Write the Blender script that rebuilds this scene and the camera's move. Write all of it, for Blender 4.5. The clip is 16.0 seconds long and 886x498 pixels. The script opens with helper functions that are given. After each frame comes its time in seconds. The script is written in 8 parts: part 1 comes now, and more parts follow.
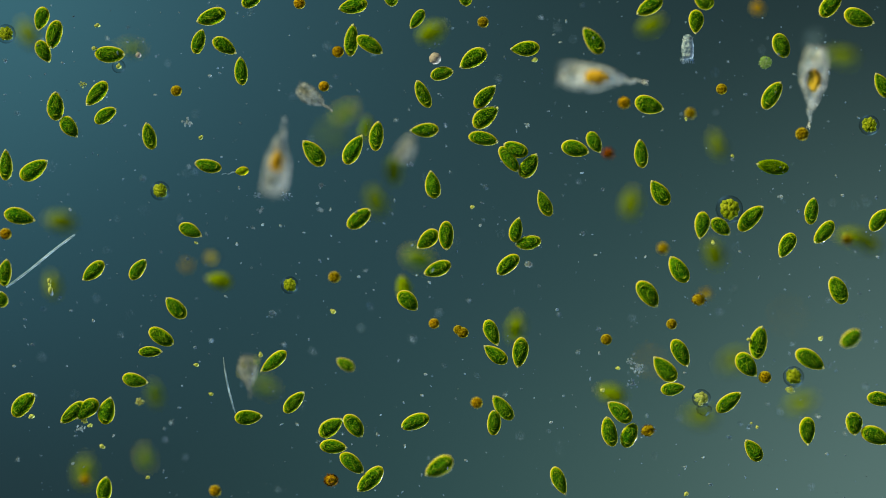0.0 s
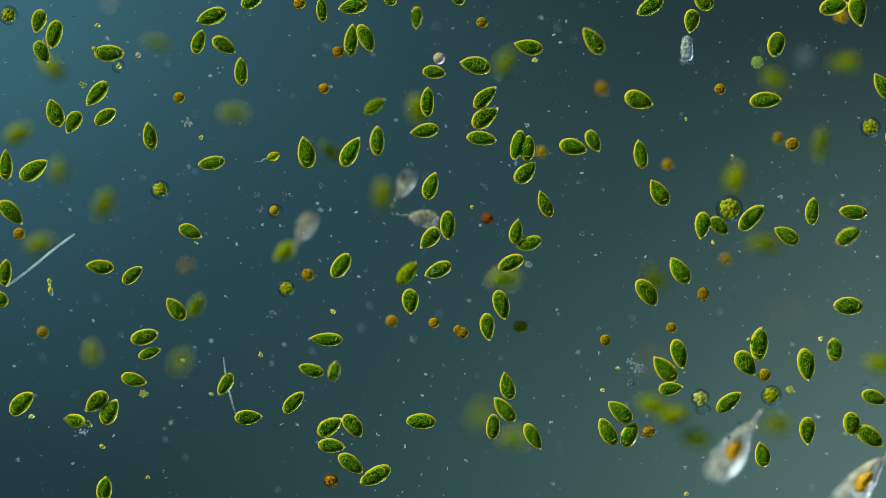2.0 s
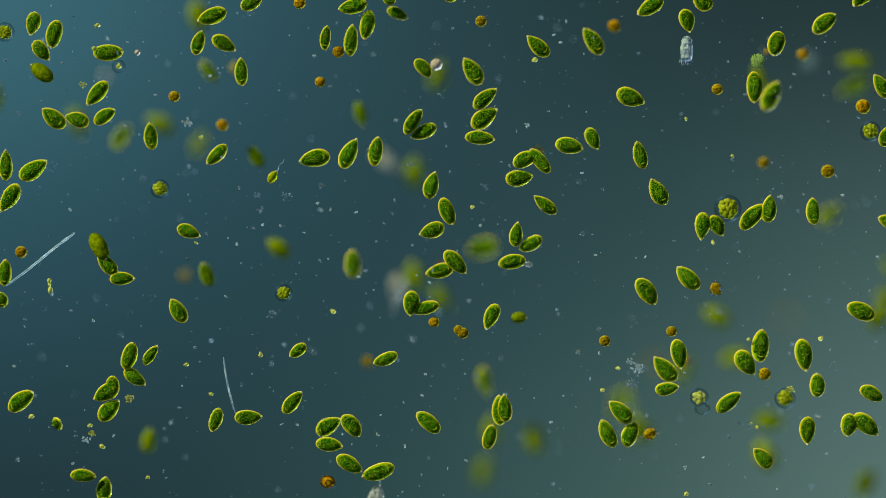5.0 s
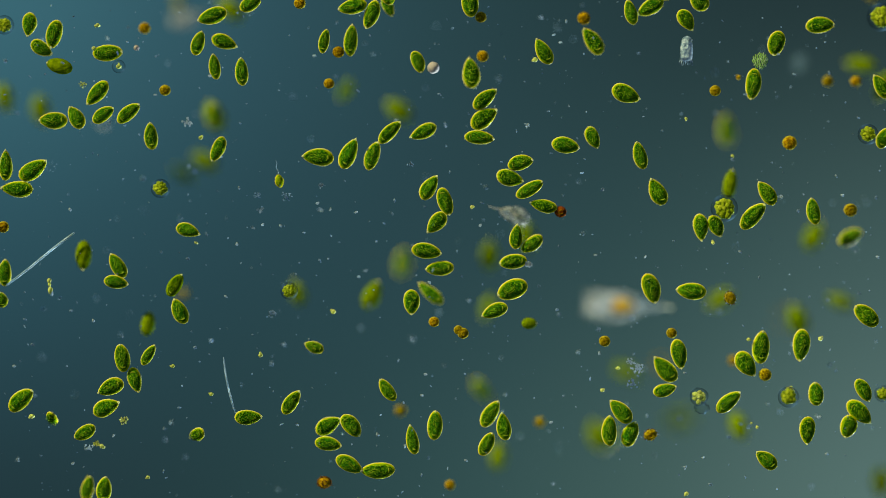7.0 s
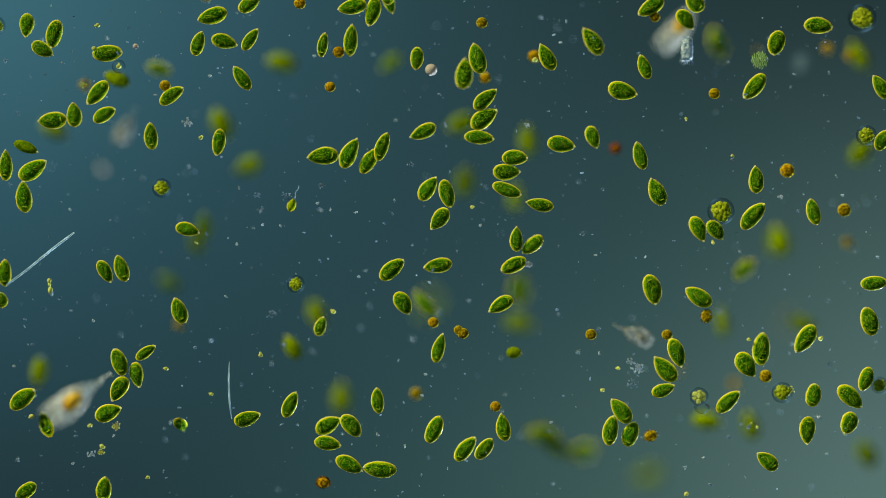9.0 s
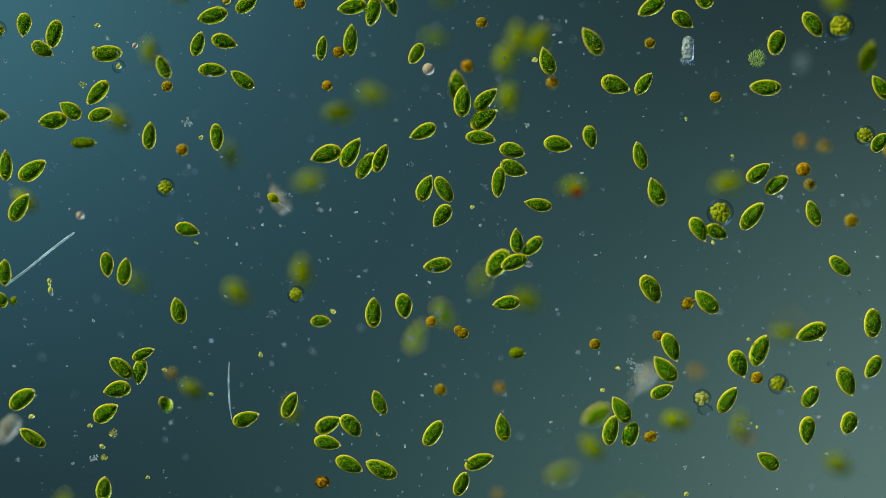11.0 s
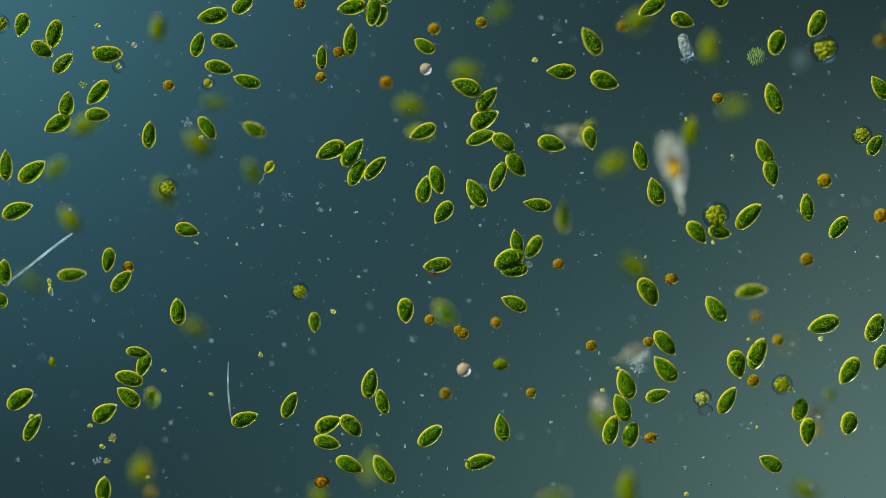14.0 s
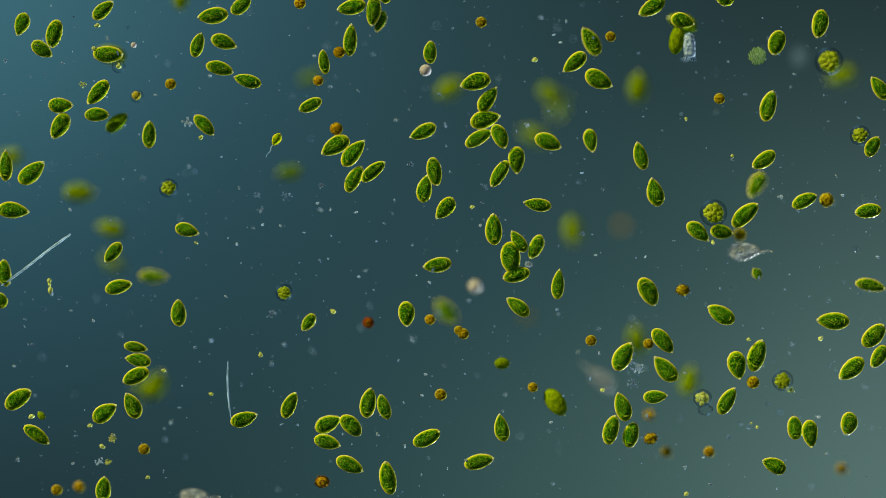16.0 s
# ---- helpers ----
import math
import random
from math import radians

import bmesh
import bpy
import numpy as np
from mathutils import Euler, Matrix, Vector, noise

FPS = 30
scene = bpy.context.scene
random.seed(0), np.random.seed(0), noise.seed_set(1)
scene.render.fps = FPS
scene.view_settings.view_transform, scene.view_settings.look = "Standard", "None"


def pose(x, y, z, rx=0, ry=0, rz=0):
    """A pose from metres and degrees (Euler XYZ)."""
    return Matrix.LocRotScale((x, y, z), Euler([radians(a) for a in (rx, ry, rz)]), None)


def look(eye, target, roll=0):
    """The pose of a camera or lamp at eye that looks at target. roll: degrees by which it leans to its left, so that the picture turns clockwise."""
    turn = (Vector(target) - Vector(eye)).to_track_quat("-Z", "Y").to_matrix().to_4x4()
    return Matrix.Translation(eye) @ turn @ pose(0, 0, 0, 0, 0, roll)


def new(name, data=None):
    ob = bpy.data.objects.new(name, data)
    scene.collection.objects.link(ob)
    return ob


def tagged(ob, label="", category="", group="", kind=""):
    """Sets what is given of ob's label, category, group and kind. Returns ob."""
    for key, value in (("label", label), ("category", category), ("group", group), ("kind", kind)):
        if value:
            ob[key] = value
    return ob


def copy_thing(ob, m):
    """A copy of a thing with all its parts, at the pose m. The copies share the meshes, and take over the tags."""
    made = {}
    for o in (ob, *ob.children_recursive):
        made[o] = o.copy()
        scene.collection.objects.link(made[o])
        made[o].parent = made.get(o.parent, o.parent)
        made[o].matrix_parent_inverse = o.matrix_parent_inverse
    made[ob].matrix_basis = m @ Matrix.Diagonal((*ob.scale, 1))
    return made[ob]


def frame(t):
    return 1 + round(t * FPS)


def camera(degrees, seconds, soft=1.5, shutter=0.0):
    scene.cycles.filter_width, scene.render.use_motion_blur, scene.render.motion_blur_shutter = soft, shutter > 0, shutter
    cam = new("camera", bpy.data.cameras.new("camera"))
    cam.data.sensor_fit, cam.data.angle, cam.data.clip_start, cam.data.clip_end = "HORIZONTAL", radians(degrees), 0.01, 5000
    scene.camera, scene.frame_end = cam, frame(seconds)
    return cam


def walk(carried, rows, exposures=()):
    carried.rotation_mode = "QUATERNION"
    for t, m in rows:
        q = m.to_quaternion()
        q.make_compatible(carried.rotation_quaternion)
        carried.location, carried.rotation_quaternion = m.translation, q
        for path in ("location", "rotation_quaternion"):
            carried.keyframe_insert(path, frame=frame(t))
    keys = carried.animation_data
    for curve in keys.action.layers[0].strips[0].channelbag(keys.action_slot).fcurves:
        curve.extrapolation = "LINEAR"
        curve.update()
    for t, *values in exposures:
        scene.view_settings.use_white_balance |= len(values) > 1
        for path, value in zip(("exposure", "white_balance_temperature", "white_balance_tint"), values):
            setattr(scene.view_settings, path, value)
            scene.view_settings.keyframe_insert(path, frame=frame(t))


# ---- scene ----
# A drop of pond water under a microscope, built a thousand times enlarged: one millimetre here is one micrometre.
UM = 0.001
HEIGHT = 3.5364
cam = camera(25.0, 16.0, soft=0.95)
cam.data.dof.use_dof = True
cam.data.dof.focus_distance = HEIGHT - 0.004
cam.data.dof.aperture_fstop = 0.088
walk(cam, [(0.0, pose(0, 0, HEIGHT)), (16.0, pose(0, 0, HEIGHT))])

# ---- light ----
# Even bluish fill, added to lift the dark sides of things
world = bpy.data.worlds.new("even_fill")
scene.world = world
world.use_nodes = True
world.node_tree.nodes["Background"].inputs["Color"].default_value = (0.55, 0.8, 1.0, 1)
world.node_tree.nodes["Background"].inputs["Strength"].default_value = 0.15

# Key light added to imitate the lens's relief shading; no sun shines here
sun = new("sun", bpy.data.lights.new("sun", "SUN"))
sun.data.energy, sun.data.angle, sun.data.color = 5.6, radians(5), (1.0, 0.88, 0.44)
sun.matrix_world = look((-1.0, 0.95, 0.54), (0, 0, 0))

condenser = new("condenser_lamp", bpy.data.lights.new("condenser_lamp", "AREA"))
condenser.data.energy, condenser.data.size, condenser.data.color = 1700, 1.6, (0.84, 0.97, 1.0)
condenser.matrix_world = look((3.2, -3.0, -3.8), (0, 0, 0))


# ---- materials ----
def wire(nt, a, out, b, inp):
    nt.links.new(a.outputs[out], b.inputs[inp])


def material(name):
    m = bpy.data.materials.new(name)
    m.use_nodes = True
    nt = m.node_tree
    return m, nt, nt.nodes["Principled BSDF"], nt.nodes["Material Output"]


def grain(nt, scale, detail=3.0, shift=True, stretch=(1, 1, 1)):
    """Noise in the thing's own space, shifted from thing to thing."""
    co = nt.nodes.new("ShaderNodeTexCoord")
    n = nt.nodes.new("ShaderNodeTexNoise")
    n.noise_dimensions = "4D"
    n.inputs["Scale"].default_value, n.inputs["Detail"].default_value = scale, detail
    size = nt.nodes.new("ShaderNodeMapping")
    size.inputs["Scale"].default_value = stretch
    wire(nt, co, "Object", size, "Vector")
    wire(nt, size, "Vector", n, "Vector")
    if shift:
        info = nt.nodes.new("ShaderNodeObjectInfo")
        mul = nt.nodes.new("ShaderNodeMath")
        mul.operation = "MULTIPLY"
        mul.inputs[1].default_value = 37.0
        wire(nt, info, "Random", mul, 0)
        wire(nt, mul, 0, n, "W")
    return n


def ramp(nt, stops):
    r = nt.nodes.new("ShaderNodeValToRGB")
    r.color_ramp.elements[0].position, r.color_ramp.elements[0].color = stops[0][0], (*stops[0][1], 1)
    r.color_ramp.elements[1].position, r.color_ramp.elements[1].color = stops[-1][0], (*stops[-1][1], 1)
    for p, c in stops[1:-1]:
        r.color_ramp.elements.new(p).color = (*c, 1)
    return r


def living(name, stops, scale, rough=0.4, bump=0.4, glow=0.0, clear=0.0, tint=0.0, bump_scale=2.2, shine=0.2, stretch=(1, 1, 1), blot=0.0, relief=0.009, detail=3.0, peaks=None):
    """A wet living surface: grain in colour and relief. glow: share that lets light through; clear: share that is
    see-through; peaks: highlight colour painted on the raised grains.
    """
    m, nt, p, out = material(name)
    n = grain(nt, scale, detail, stretch=stretch)
    r = ramp(nt, stops)
    wire(nt, n, "Fac", r, "Fac")
    colour = r
    slot = "Color"
    if tint:
        info = nt.nodes.new("ShaderNodeObjectInfo")
        hsv = nt.nodes.new("ShaderNodeHueSaturation")
        span = nt.nodes.new("ShaderNodeMapRange")
        span.inputs["To Min"].default_value, span.inputs["To Max"].default_value = 1 - tint, 1 + tint
        wire(nt, info, "Random", span, "Value")
        wire(nt, span, "Result", hsv, "Value")
        wire(nt, r, "Color", hsv, "Color")
        colour = hsv
    n2 = grain(nt, scale * bump_scale, detail + 1, stretch=stretch)
    if peaks:
        # highlights put into the colour: crests turn paler than the hollows
        crest = nt.nodes.new("ShaderNodeMapRange")
        crest.inputs["From Min"].default_value, crest.inputs["From Max"].default_value = 0.49, 0.66
        wire(nt, n2, "Fac", crest, "Value")
        both = nt.nodes.new("ShaderNodeMix")
        both.data_type = "RGBA"
        nt.links.new(crest.outputs["Result"], both.inputs["Factor"])
        nt.links.new(colour.outputs["Color"], both.inputs[6])
        both.inputs[7].default_value = (*peaks, 1)
        colour, slot = both, 2
    wire(nt, colour, slot, p, "Base Color")
    p.inputs["Roughness"].default_value = rough
    p.inputs["IOR"].default_value = 1.38
    p.inputs["Specular IOR Level"].default_value = shine
    b = nt.nodes.new("ShaderNodeBump")
    b.inputs["Strength"].default_value, b.inputs["Distance"].default_value = bump, relief
    wire(nt, n2, "Fac", b, "Height")
    wire(nt, b, "Normal", p, "Normal")
    last = p
    if glow:
        tr = nt.nodes.new("ShaderNodeBsdfTranslucent")
        wire(nt, colour, slot, tr, "Color")
        mix = nt.nodes.new("ShaderNodeMixShader")
        mix.inputs[0].default_value = glow
        wire(nt, p, "BSDF", mix, 1)
        wire(nt, tr, "BSDF", mix, 2)
        last = mix
    if clear:
        see = nt.nodes.new("ShaderNodeBsdfTransparent")
        mix2 = nt.nodes.new("ShaderNodeMixShader")
        mix2.inputs[0].default_value = clear
        if blot:
            cloud = grain(nt, scale * 0.8, 2.0)
            share = nt.nodes.new("ShaderNodeMapRange")
            share.inputs["From Min"].default_value, share.inputs["From Max"].default_value = 0.35, 0.65
            share.inputs["To Min"].default_value, share.inputs["To Max"].default_value = clear + blot, clear - blot
            wire(nt, cloud, "Fac", share, "Value")
            wire(nt, share, "Result", mix2, 0)
        wire(nt, last, 0, mix2, 1)
        wire(nt, see, "BSDF", mix2, 2)
        last = mix2
    wire(nt, last, 0, out, "Surface")
    return m


def jelly(name, colour, edge_dark):
    """Clear jelly: see-through, with edge shade painted in by a near-black glossy layer."""
    m, nt, p, out = material(name)
    nt.nodes.remove(p)
    see = nt.nodes.new("ShaderNodeBsdfTransparent")
    see.inputs["Color"].default_value = (*colour, 1)
    shine = nt.nodes.new("ShaderNodeBsdfGlossy")
    shine.inputs["Roughness"].default_value = 0.6
    shine.inputs["Color"].default_value = (0.014, 0.028, 0.04, 1)
    edge = nt.nodes.new("ShaderNodeLayerWeight")
    edge.inputs["Blend"].default_value = edge_dark
    mix = nt.nodes.new("ShaderNodeMixShader")
    wire(nt, edge, "Facing", mix, 0)
    wire(nt, see, "BSDF", mix, 1)
    wire(nt, shine, "BSDF", mix, 2)
    wire(nt, mix, 0, out, "Surface")
    return m


DROP = (1.0, 0.56, 0.36)
GREEN = living("chloroplast_green", [(0.32, (0.014, 0.122, 0.004)), (0.50, (0.035, 0.200, 0.006)), (0.70, (0.10, 0.33, 0.008))],
               5.0, 0.6, 1.0, glow=0.03, tint=0.28, bump_scale=5.0, stretch=DROP, relief=0.034, detail=1.0, shine=0.0, peaks=(0.34, 0.64, 0.015))
LEAF = living("chloroplast_yellow_green", [(0.32, (0.070, 0.180, 0.001)), (0.50, (0.12, 0.245, 0.002)), (0.70, (0.20, 0.33, 0.003))],
              7.0, 0.5, 1.0, glow=0.12, tint=0.2, bump_scale=3.2, stretch=DROP, relief=0.010, detail=1.0, shine=0.0)
OLIVE = living("chloroplast_olive", [(0.36, (0.125, 0.21, 0.002)), (0.5, (0.195, 0.30, 0.002)), (0.64, (0.27, 0.375, 0.003))], 7.0, 0.45, 0.5, glow=0.3, tint=0.22, stretch=DROP, shine=0.0, relief=0.004)
SAP = living("yellow_green_sap", [(0.32, (0.11, 0.26, 0.001)), (0.5, (0.21, 0.37, 0.002)), (0.70, (0.35, 0.50, 0.004))], 18.0, 0.4, 0.9, glow=0.03, tint=0.15, stretch=DROP, shine=0.0, relief=0.006)
RIND = living("pellicle", [(0.3, (0.50, 0.43, 0.004)), (0.7, (0.64, 0.60, 0.010))], 5.0, 0.35, 0.1, glow=0.12, shine=0.0)
EDGE_RING = living("cream_edge_ring", [(0.3, (0.56, 0.60, 0.20)), (0.7, (0.74, 0.80, 0.36))], 6.0, 0.25, 0.1, glow=0.08, clear=0.10, shine=0.12)
GREEN_RIND = living("greenish_pellicle", [(0.3, (0.11, 0.18, 0.001)), (0.7, (0.18, 0.26, 0.002))], 5.0, 0.3, 0.15, glow=0.4, clear=0.05, shine=0.0)
DEEP_GREEN = living("deep_green", [(0.36, (0.012, 0.09, 0.001)), (0.64, (0.05, 0.20, 0.002))], 20.0, 0.45, 0.8, glow=0.04, tint=0.2, shine=0.0, relief=0.003)
CREAM = living("papilla", [(0.3, (0.66, 0.68, 0.30)), (0.7, (0.80, 0.82, 0.46))], 6.0, 0.25, 0.1, glow=0.4, shine=0.05)
GROOVE = living("groove_yellow", [(0.3, (0.24, 0.36, 0.01)), (0.7, (0.44, 0.54, 0.04))], 8.0, 0.4, 0.3, glow=0.2, shine=0.0, relief=0.003)
GOLD = living("golden_brown", [(0.34, (0.10, 0.070, 0.001)), (0.5, (0.26, 0.19, 0.003)), (0.66, (0.48, 0.38, 0.008))], 6.0, 0.45, 0.8, relief=0.003, glow=0.2, tint=0.2, shine=0.0)
ORANGE = living("orange_brown", [(0.34, (0.14, 0.070, 0.002)), (0.5, (0.34, 0.20, 0.003)), (0.66, (0.54, 0.36, 0.008))], 6.0, 0.45, 0.8, relief=0.003, glow=0.2, tint=0.2, shine=0.0)
RUST = living("rust_red", [(0.3, (0.09, 0.018, 0.002)), (0.7, (0.26, 0.065, 0.005))], 4.0, 0.45, 0.6, glow=0.2, tint=0.2, shine=0.0)
DARK_RIM = living("dark_brown_wall", [(0.3, (0.05, 0.025, 0.006)), (0.7, (0.16, 0.08, 0.015))], 6.0, 0.4, 0.4, shine=0.0)
PALE_GOLD = living("pale_gold_wall", [(0.3, (0.34, 0.29, 0.012)), (0.7, (0.50, 0.43, 0.035))], 6.0, 0.35, 0.3, glow=0.2, shine=0.0)
LIME = living("colony_lime", [(0.34, (0.14, 0.22, 0.004)), (0.5, (0.34, 0.44, 0.010)), (0.66, (0.56, 0.62, 0.04))], 6.0, 0.6, 0.9, relief=0.003, glow=0.25, tint=0.12, shine=0.05)
PALE_LIME = living("pale_lime", [(0.3, (0.36, 0.42, 0.06)), (0.7, (0.68, 0.74, 0.26))], 6.0, 0.5, 0.6, glow=0.3, tint=0.15, shine=0.1)
LIME_ROD = living("green_rods", [(0.3, (0.14, 0.32, 0.03)), (0.7, (0.36, 0.60, 0.12))], 9.0, 0.4, 0.5, glow=0.2)
BRIGHT_ROD = living("pale_green_rods", [(0.3, (0.30, 0.48, 0.16)), (0.7, (0.55, 0.70, 0.35))], 9.0, 0.35, 0.5, glow=0.2)
GLASS = living("lucent_tissue", [(0.36, (0.16, 0.22, 0.26)), (0.50, (0.38, 0.41, 0.40)), (0.64, (0.62, 0.63, 0.58))], 9.0, 0.3, 1.0, glow=0.25, clear=0.46, shine=0.2, blot=0.34, stretch=(0.28, 1.3, 1.3), relief=0.012)
BLUISH = living("bluish_case", [(0.36, (0.12, 0.20, 0.30)), (0.52, (0.32, 0.46, 0.60)), (0.66, (0.62, 0.76, 0.88))], 6.0, 0.25, 1.0, glow=0.1, clear=0.12, shine=0.12, detail=2.0, bump_scale=1.4, relief=0.012)
FLESH = living("stomach_amber", [(0.34, (0.36, 0.17, 0.005)), (0.5, (0.62, 0.38, 0.012)), (0.66, (0.78, 0.56, 0.06))], 9.0, 0.4, 0.5, glow=0.25, clear=0.06, stretch=(0.5, 1.0, 1.0), relief=0.004)
CREAMY = living("cream_grains", [(0.3, (0.44, 0.46, 0.42)), (0.7, (0.78, 0.80, 0.74))], 5.0, 0.35, 0.5, glow=0.5)
CHALK = living("pale_grains", [(0.3, (0.24, 0.33, 0.41)), (0.7, (0.52, 0.64, 0.72))], 5.0, 0.5, 0.5, glow=0.5, shine=0.12, relief=0.003)
PEARL = living("pearly_grains", [(0.3, (0.36, 0.34, 0.33)), (0.7, (0.60, 0.57, 0.55))], 9.0, 0.4, 0.6, glow=0.2, relief=0.003)
PALE_TISSUE = living("pale_tissue", [(0.36, (0.12, 0.15, 0.15)), (0.50, (0.27, 0.30, 0.29)), (0.64, (0.50, 0.52, 0.48))], 9.0, 0.4, 1.0, glow=0.25, clear=0.30, shine=0.15, blot=0.28, stretch=(0.6, 1.2, 1.2), relief=0.010)
HAZE = living("faint_tissue", [(0.36, (0.10, 0.18, 0.20)), (0.64, (0.26, 0.36, 0.38))], 5.0, 0.5, 0.5, glow=0.3, clear=0.9, shine=0.0, relief=0.004)
SILT = living("grey_silt", [(0.3, (0.07, 0.14, 0.21)), (0.7, (0.33, 0.46, 0.60))], 30.0, 0.3, 0.3, glow=0.55, shine=0.5)
SILICA = living("diatom_silica", [(0.34, (0.22, 0.34, 0.42)), (0.64, (0.5, 0.66, 0.78))], 40.0, 0.3, 0.8, glow=0.5, clear=0.05)
JELLY = jelly("clear_jelly", (0.97, 0.985, 0.99), 0.16)


# ---- the glowing field behind the water ----
def field_material():
    """The lamp's field as the lens shows it, painted as a glow: blue at one edge, grey-green and bright at the far
    corner.
    """
    m, nt, p, out = material("painted_glow_field")
    nt.nodes.remove(p)
    co = nt.nodes.new("ShaderNodeTexCoord")
    sep = nt.nodes.new("ShaderNodeSeparateXYZ")
    wire(nt, co, "Object", sep, "Vector")

    def along(axis, half):
        r = nt.nodes.new("ShaderNodeMapRange")
        r.inputs["From Min"].default_value, r.inputs["From Max"].default_value = -half, half
        wire(nt, sep, axis, r, "Value")
        return r

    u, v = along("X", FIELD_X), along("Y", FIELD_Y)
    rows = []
    for stops in FIELD_GLOW:
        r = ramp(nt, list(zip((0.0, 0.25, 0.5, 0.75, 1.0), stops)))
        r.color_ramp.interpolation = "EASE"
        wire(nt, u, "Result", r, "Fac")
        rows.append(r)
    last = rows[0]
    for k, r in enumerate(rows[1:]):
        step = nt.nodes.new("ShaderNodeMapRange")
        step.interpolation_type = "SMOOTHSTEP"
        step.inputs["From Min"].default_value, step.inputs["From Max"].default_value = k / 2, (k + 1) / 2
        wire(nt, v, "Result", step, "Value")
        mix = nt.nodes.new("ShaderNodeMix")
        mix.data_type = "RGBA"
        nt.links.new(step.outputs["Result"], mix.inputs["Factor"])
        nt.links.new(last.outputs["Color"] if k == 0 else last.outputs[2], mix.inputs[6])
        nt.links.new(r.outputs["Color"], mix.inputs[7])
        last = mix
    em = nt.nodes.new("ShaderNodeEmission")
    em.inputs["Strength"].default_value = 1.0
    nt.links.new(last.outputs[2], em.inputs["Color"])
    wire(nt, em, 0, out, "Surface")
    return m


DEPTH = 4.0
FIELD_X = 0.784 * (HEIGHT + DEPTH) / HEIGHT
FIELD_Y = 0.441 * (HEIGHT + DEPTH) / HEIGHT


def srgb(r, g, b):
    return tuple((c / 255 / 12.92) if c < 11 else ((c / 255 + 0.055) / 1.055) ** 2.4 for c in (r, g, b))


# painted brightness at the bottom, middle and top of the field, each from edge to edge
FIELD_GLOW = [
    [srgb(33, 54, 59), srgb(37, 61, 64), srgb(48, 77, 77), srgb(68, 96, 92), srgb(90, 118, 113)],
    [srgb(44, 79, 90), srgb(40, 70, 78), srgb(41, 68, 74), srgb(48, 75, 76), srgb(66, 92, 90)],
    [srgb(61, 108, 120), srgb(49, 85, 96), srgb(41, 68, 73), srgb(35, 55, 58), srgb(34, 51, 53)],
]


def mesh_object(name, bm, mat, parent=None, label="", smooth=True):
    me = bpy.data.meshes.new(name)
    bmesh.ops.recalc_face_normals(bm, faces=bm.faces)
    bm.to_mesh(me)
    bm.free()
    me.materials.append(mat)
    if smooth:
        me.polygons.foreach_set("use_smooth", [True] * len(me.polygons))
    ob = new(name, me)
    ob.parent = parent
    if label:
        tagged(ob, label)
    return ob


def part(name, bm, mat, parent, label=""):
    return mesh_object(name, bm, mat, parent, label)


bm = bmesh.new()
bmesh.ops.create_cube(bm, size=1)
bmesh.ops.scale(bm, vec=(4.6, 3.0, 0.02), verts=bm.verts)
bmesh.ops.translate(bm, vec=(0, 0, 0), verts=bm.verts)
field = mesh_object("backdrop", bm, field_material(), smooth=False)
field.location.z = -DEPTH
tagged(field, "glowing teal-grey backdrop with painted light falloff, behind the drop of water", "backdrop", kind="structure")


# ---- shapes ----
def loft(bm, rings, seg=24, wobble=0.0, seed=0.0, boxy=1.0):
    """A closed skin round rings (x, y, z, half width in y, half height in z) along x; the first and last close to points."""
    loops = []
    for x, y, z, a, b in rings:
        if a < 1e-6:
            loops.append([bm.verts.new((x, y, z))])
            continue
        loop = []
        for k in range(seg):
            t = 2 * math.pi * k / seg
            g = 1.0
            if wobble:
                g += wobble * noise.noise(Vector((x * 9 + seed, math.cos(t) * 2.4, math.sin(t) * 2.4 + seed * 0.7)))
            c, h = math.cos(t), math.sin(t)
            c, h = math.copysign(abs(c) ** boxy, c), math.copysign(abs(h) ** boxy, h)
            loop.append(bm.verts.new((x, y + a * c * g, z + b * h * g)))
        loops.append(loop)
    for l0, l1 in zip(loops, loops[1:]):
        if len(l0) == 1 and len(l1) == 1:
            continue
        for k in range(seg):
            k2 = (k + 1) % seg
            if len(l0) == 1:
                bm.faces.new((l0[0], l1[k], l1[k2]))
            elif len(l1) == 1:
                bm.faces.new((l0[k], l1[0], l0[k2]))
            else:
                bm.faces.new((l0[k], l1[k], l1[k2], l0[k2]))
    return bm


def tube(bm, points, radii, seg=6):
    """A thin tapering tube through points."""
    loops = []
    for i, p in enumerate(points):
        a, b = Vector(points[max(0, i - 1)]), Vector(points[min(len(points) - 1, i + 1)])
        d = (b - a).normalized()
        s = d.cross(Vector((0.01, 0.02, 1))).normalized()
        u = s.cross(d)
        loops.append([bm.verts.new(Vector(p) + (s * math.cos(2 * math.pi * k / seg) + u * math.sin(2 * math.pi * k / seg)) * radii[i]) for k in range(seg)])
    for l0, l1 in zip(loops, loops[1:]):
        for k in range(seg):
            bm.faces.new((l0[k], l1[k], l1[(k + 1) % seg], l0[(k + 1) % seg]))
    bm.faces.new(loops[0])
    bm.faces.new(loops[-1])
    return bm


def ball(bm, place, size, u=12, v=8, wobble=0.0):
    new_verts = bmesh.ops.create_uvsphere(bm, u_segments=u, v_segments=v, radius=1.0)["verts"]
    sx, sy, sz = size if isinstance(size, tuple) else (size, size, size)
    for w in new_verts:
        g = 1 + (wobble * noise.noise(w.co * 2.2 + Vector(place) * 300) if wobble else 0)
        w.co = Vector((w.co.x * sx * g + place[0], w.co.y * sy * g + place[1], w.co.z * sz * g + place[2]))
    return bm


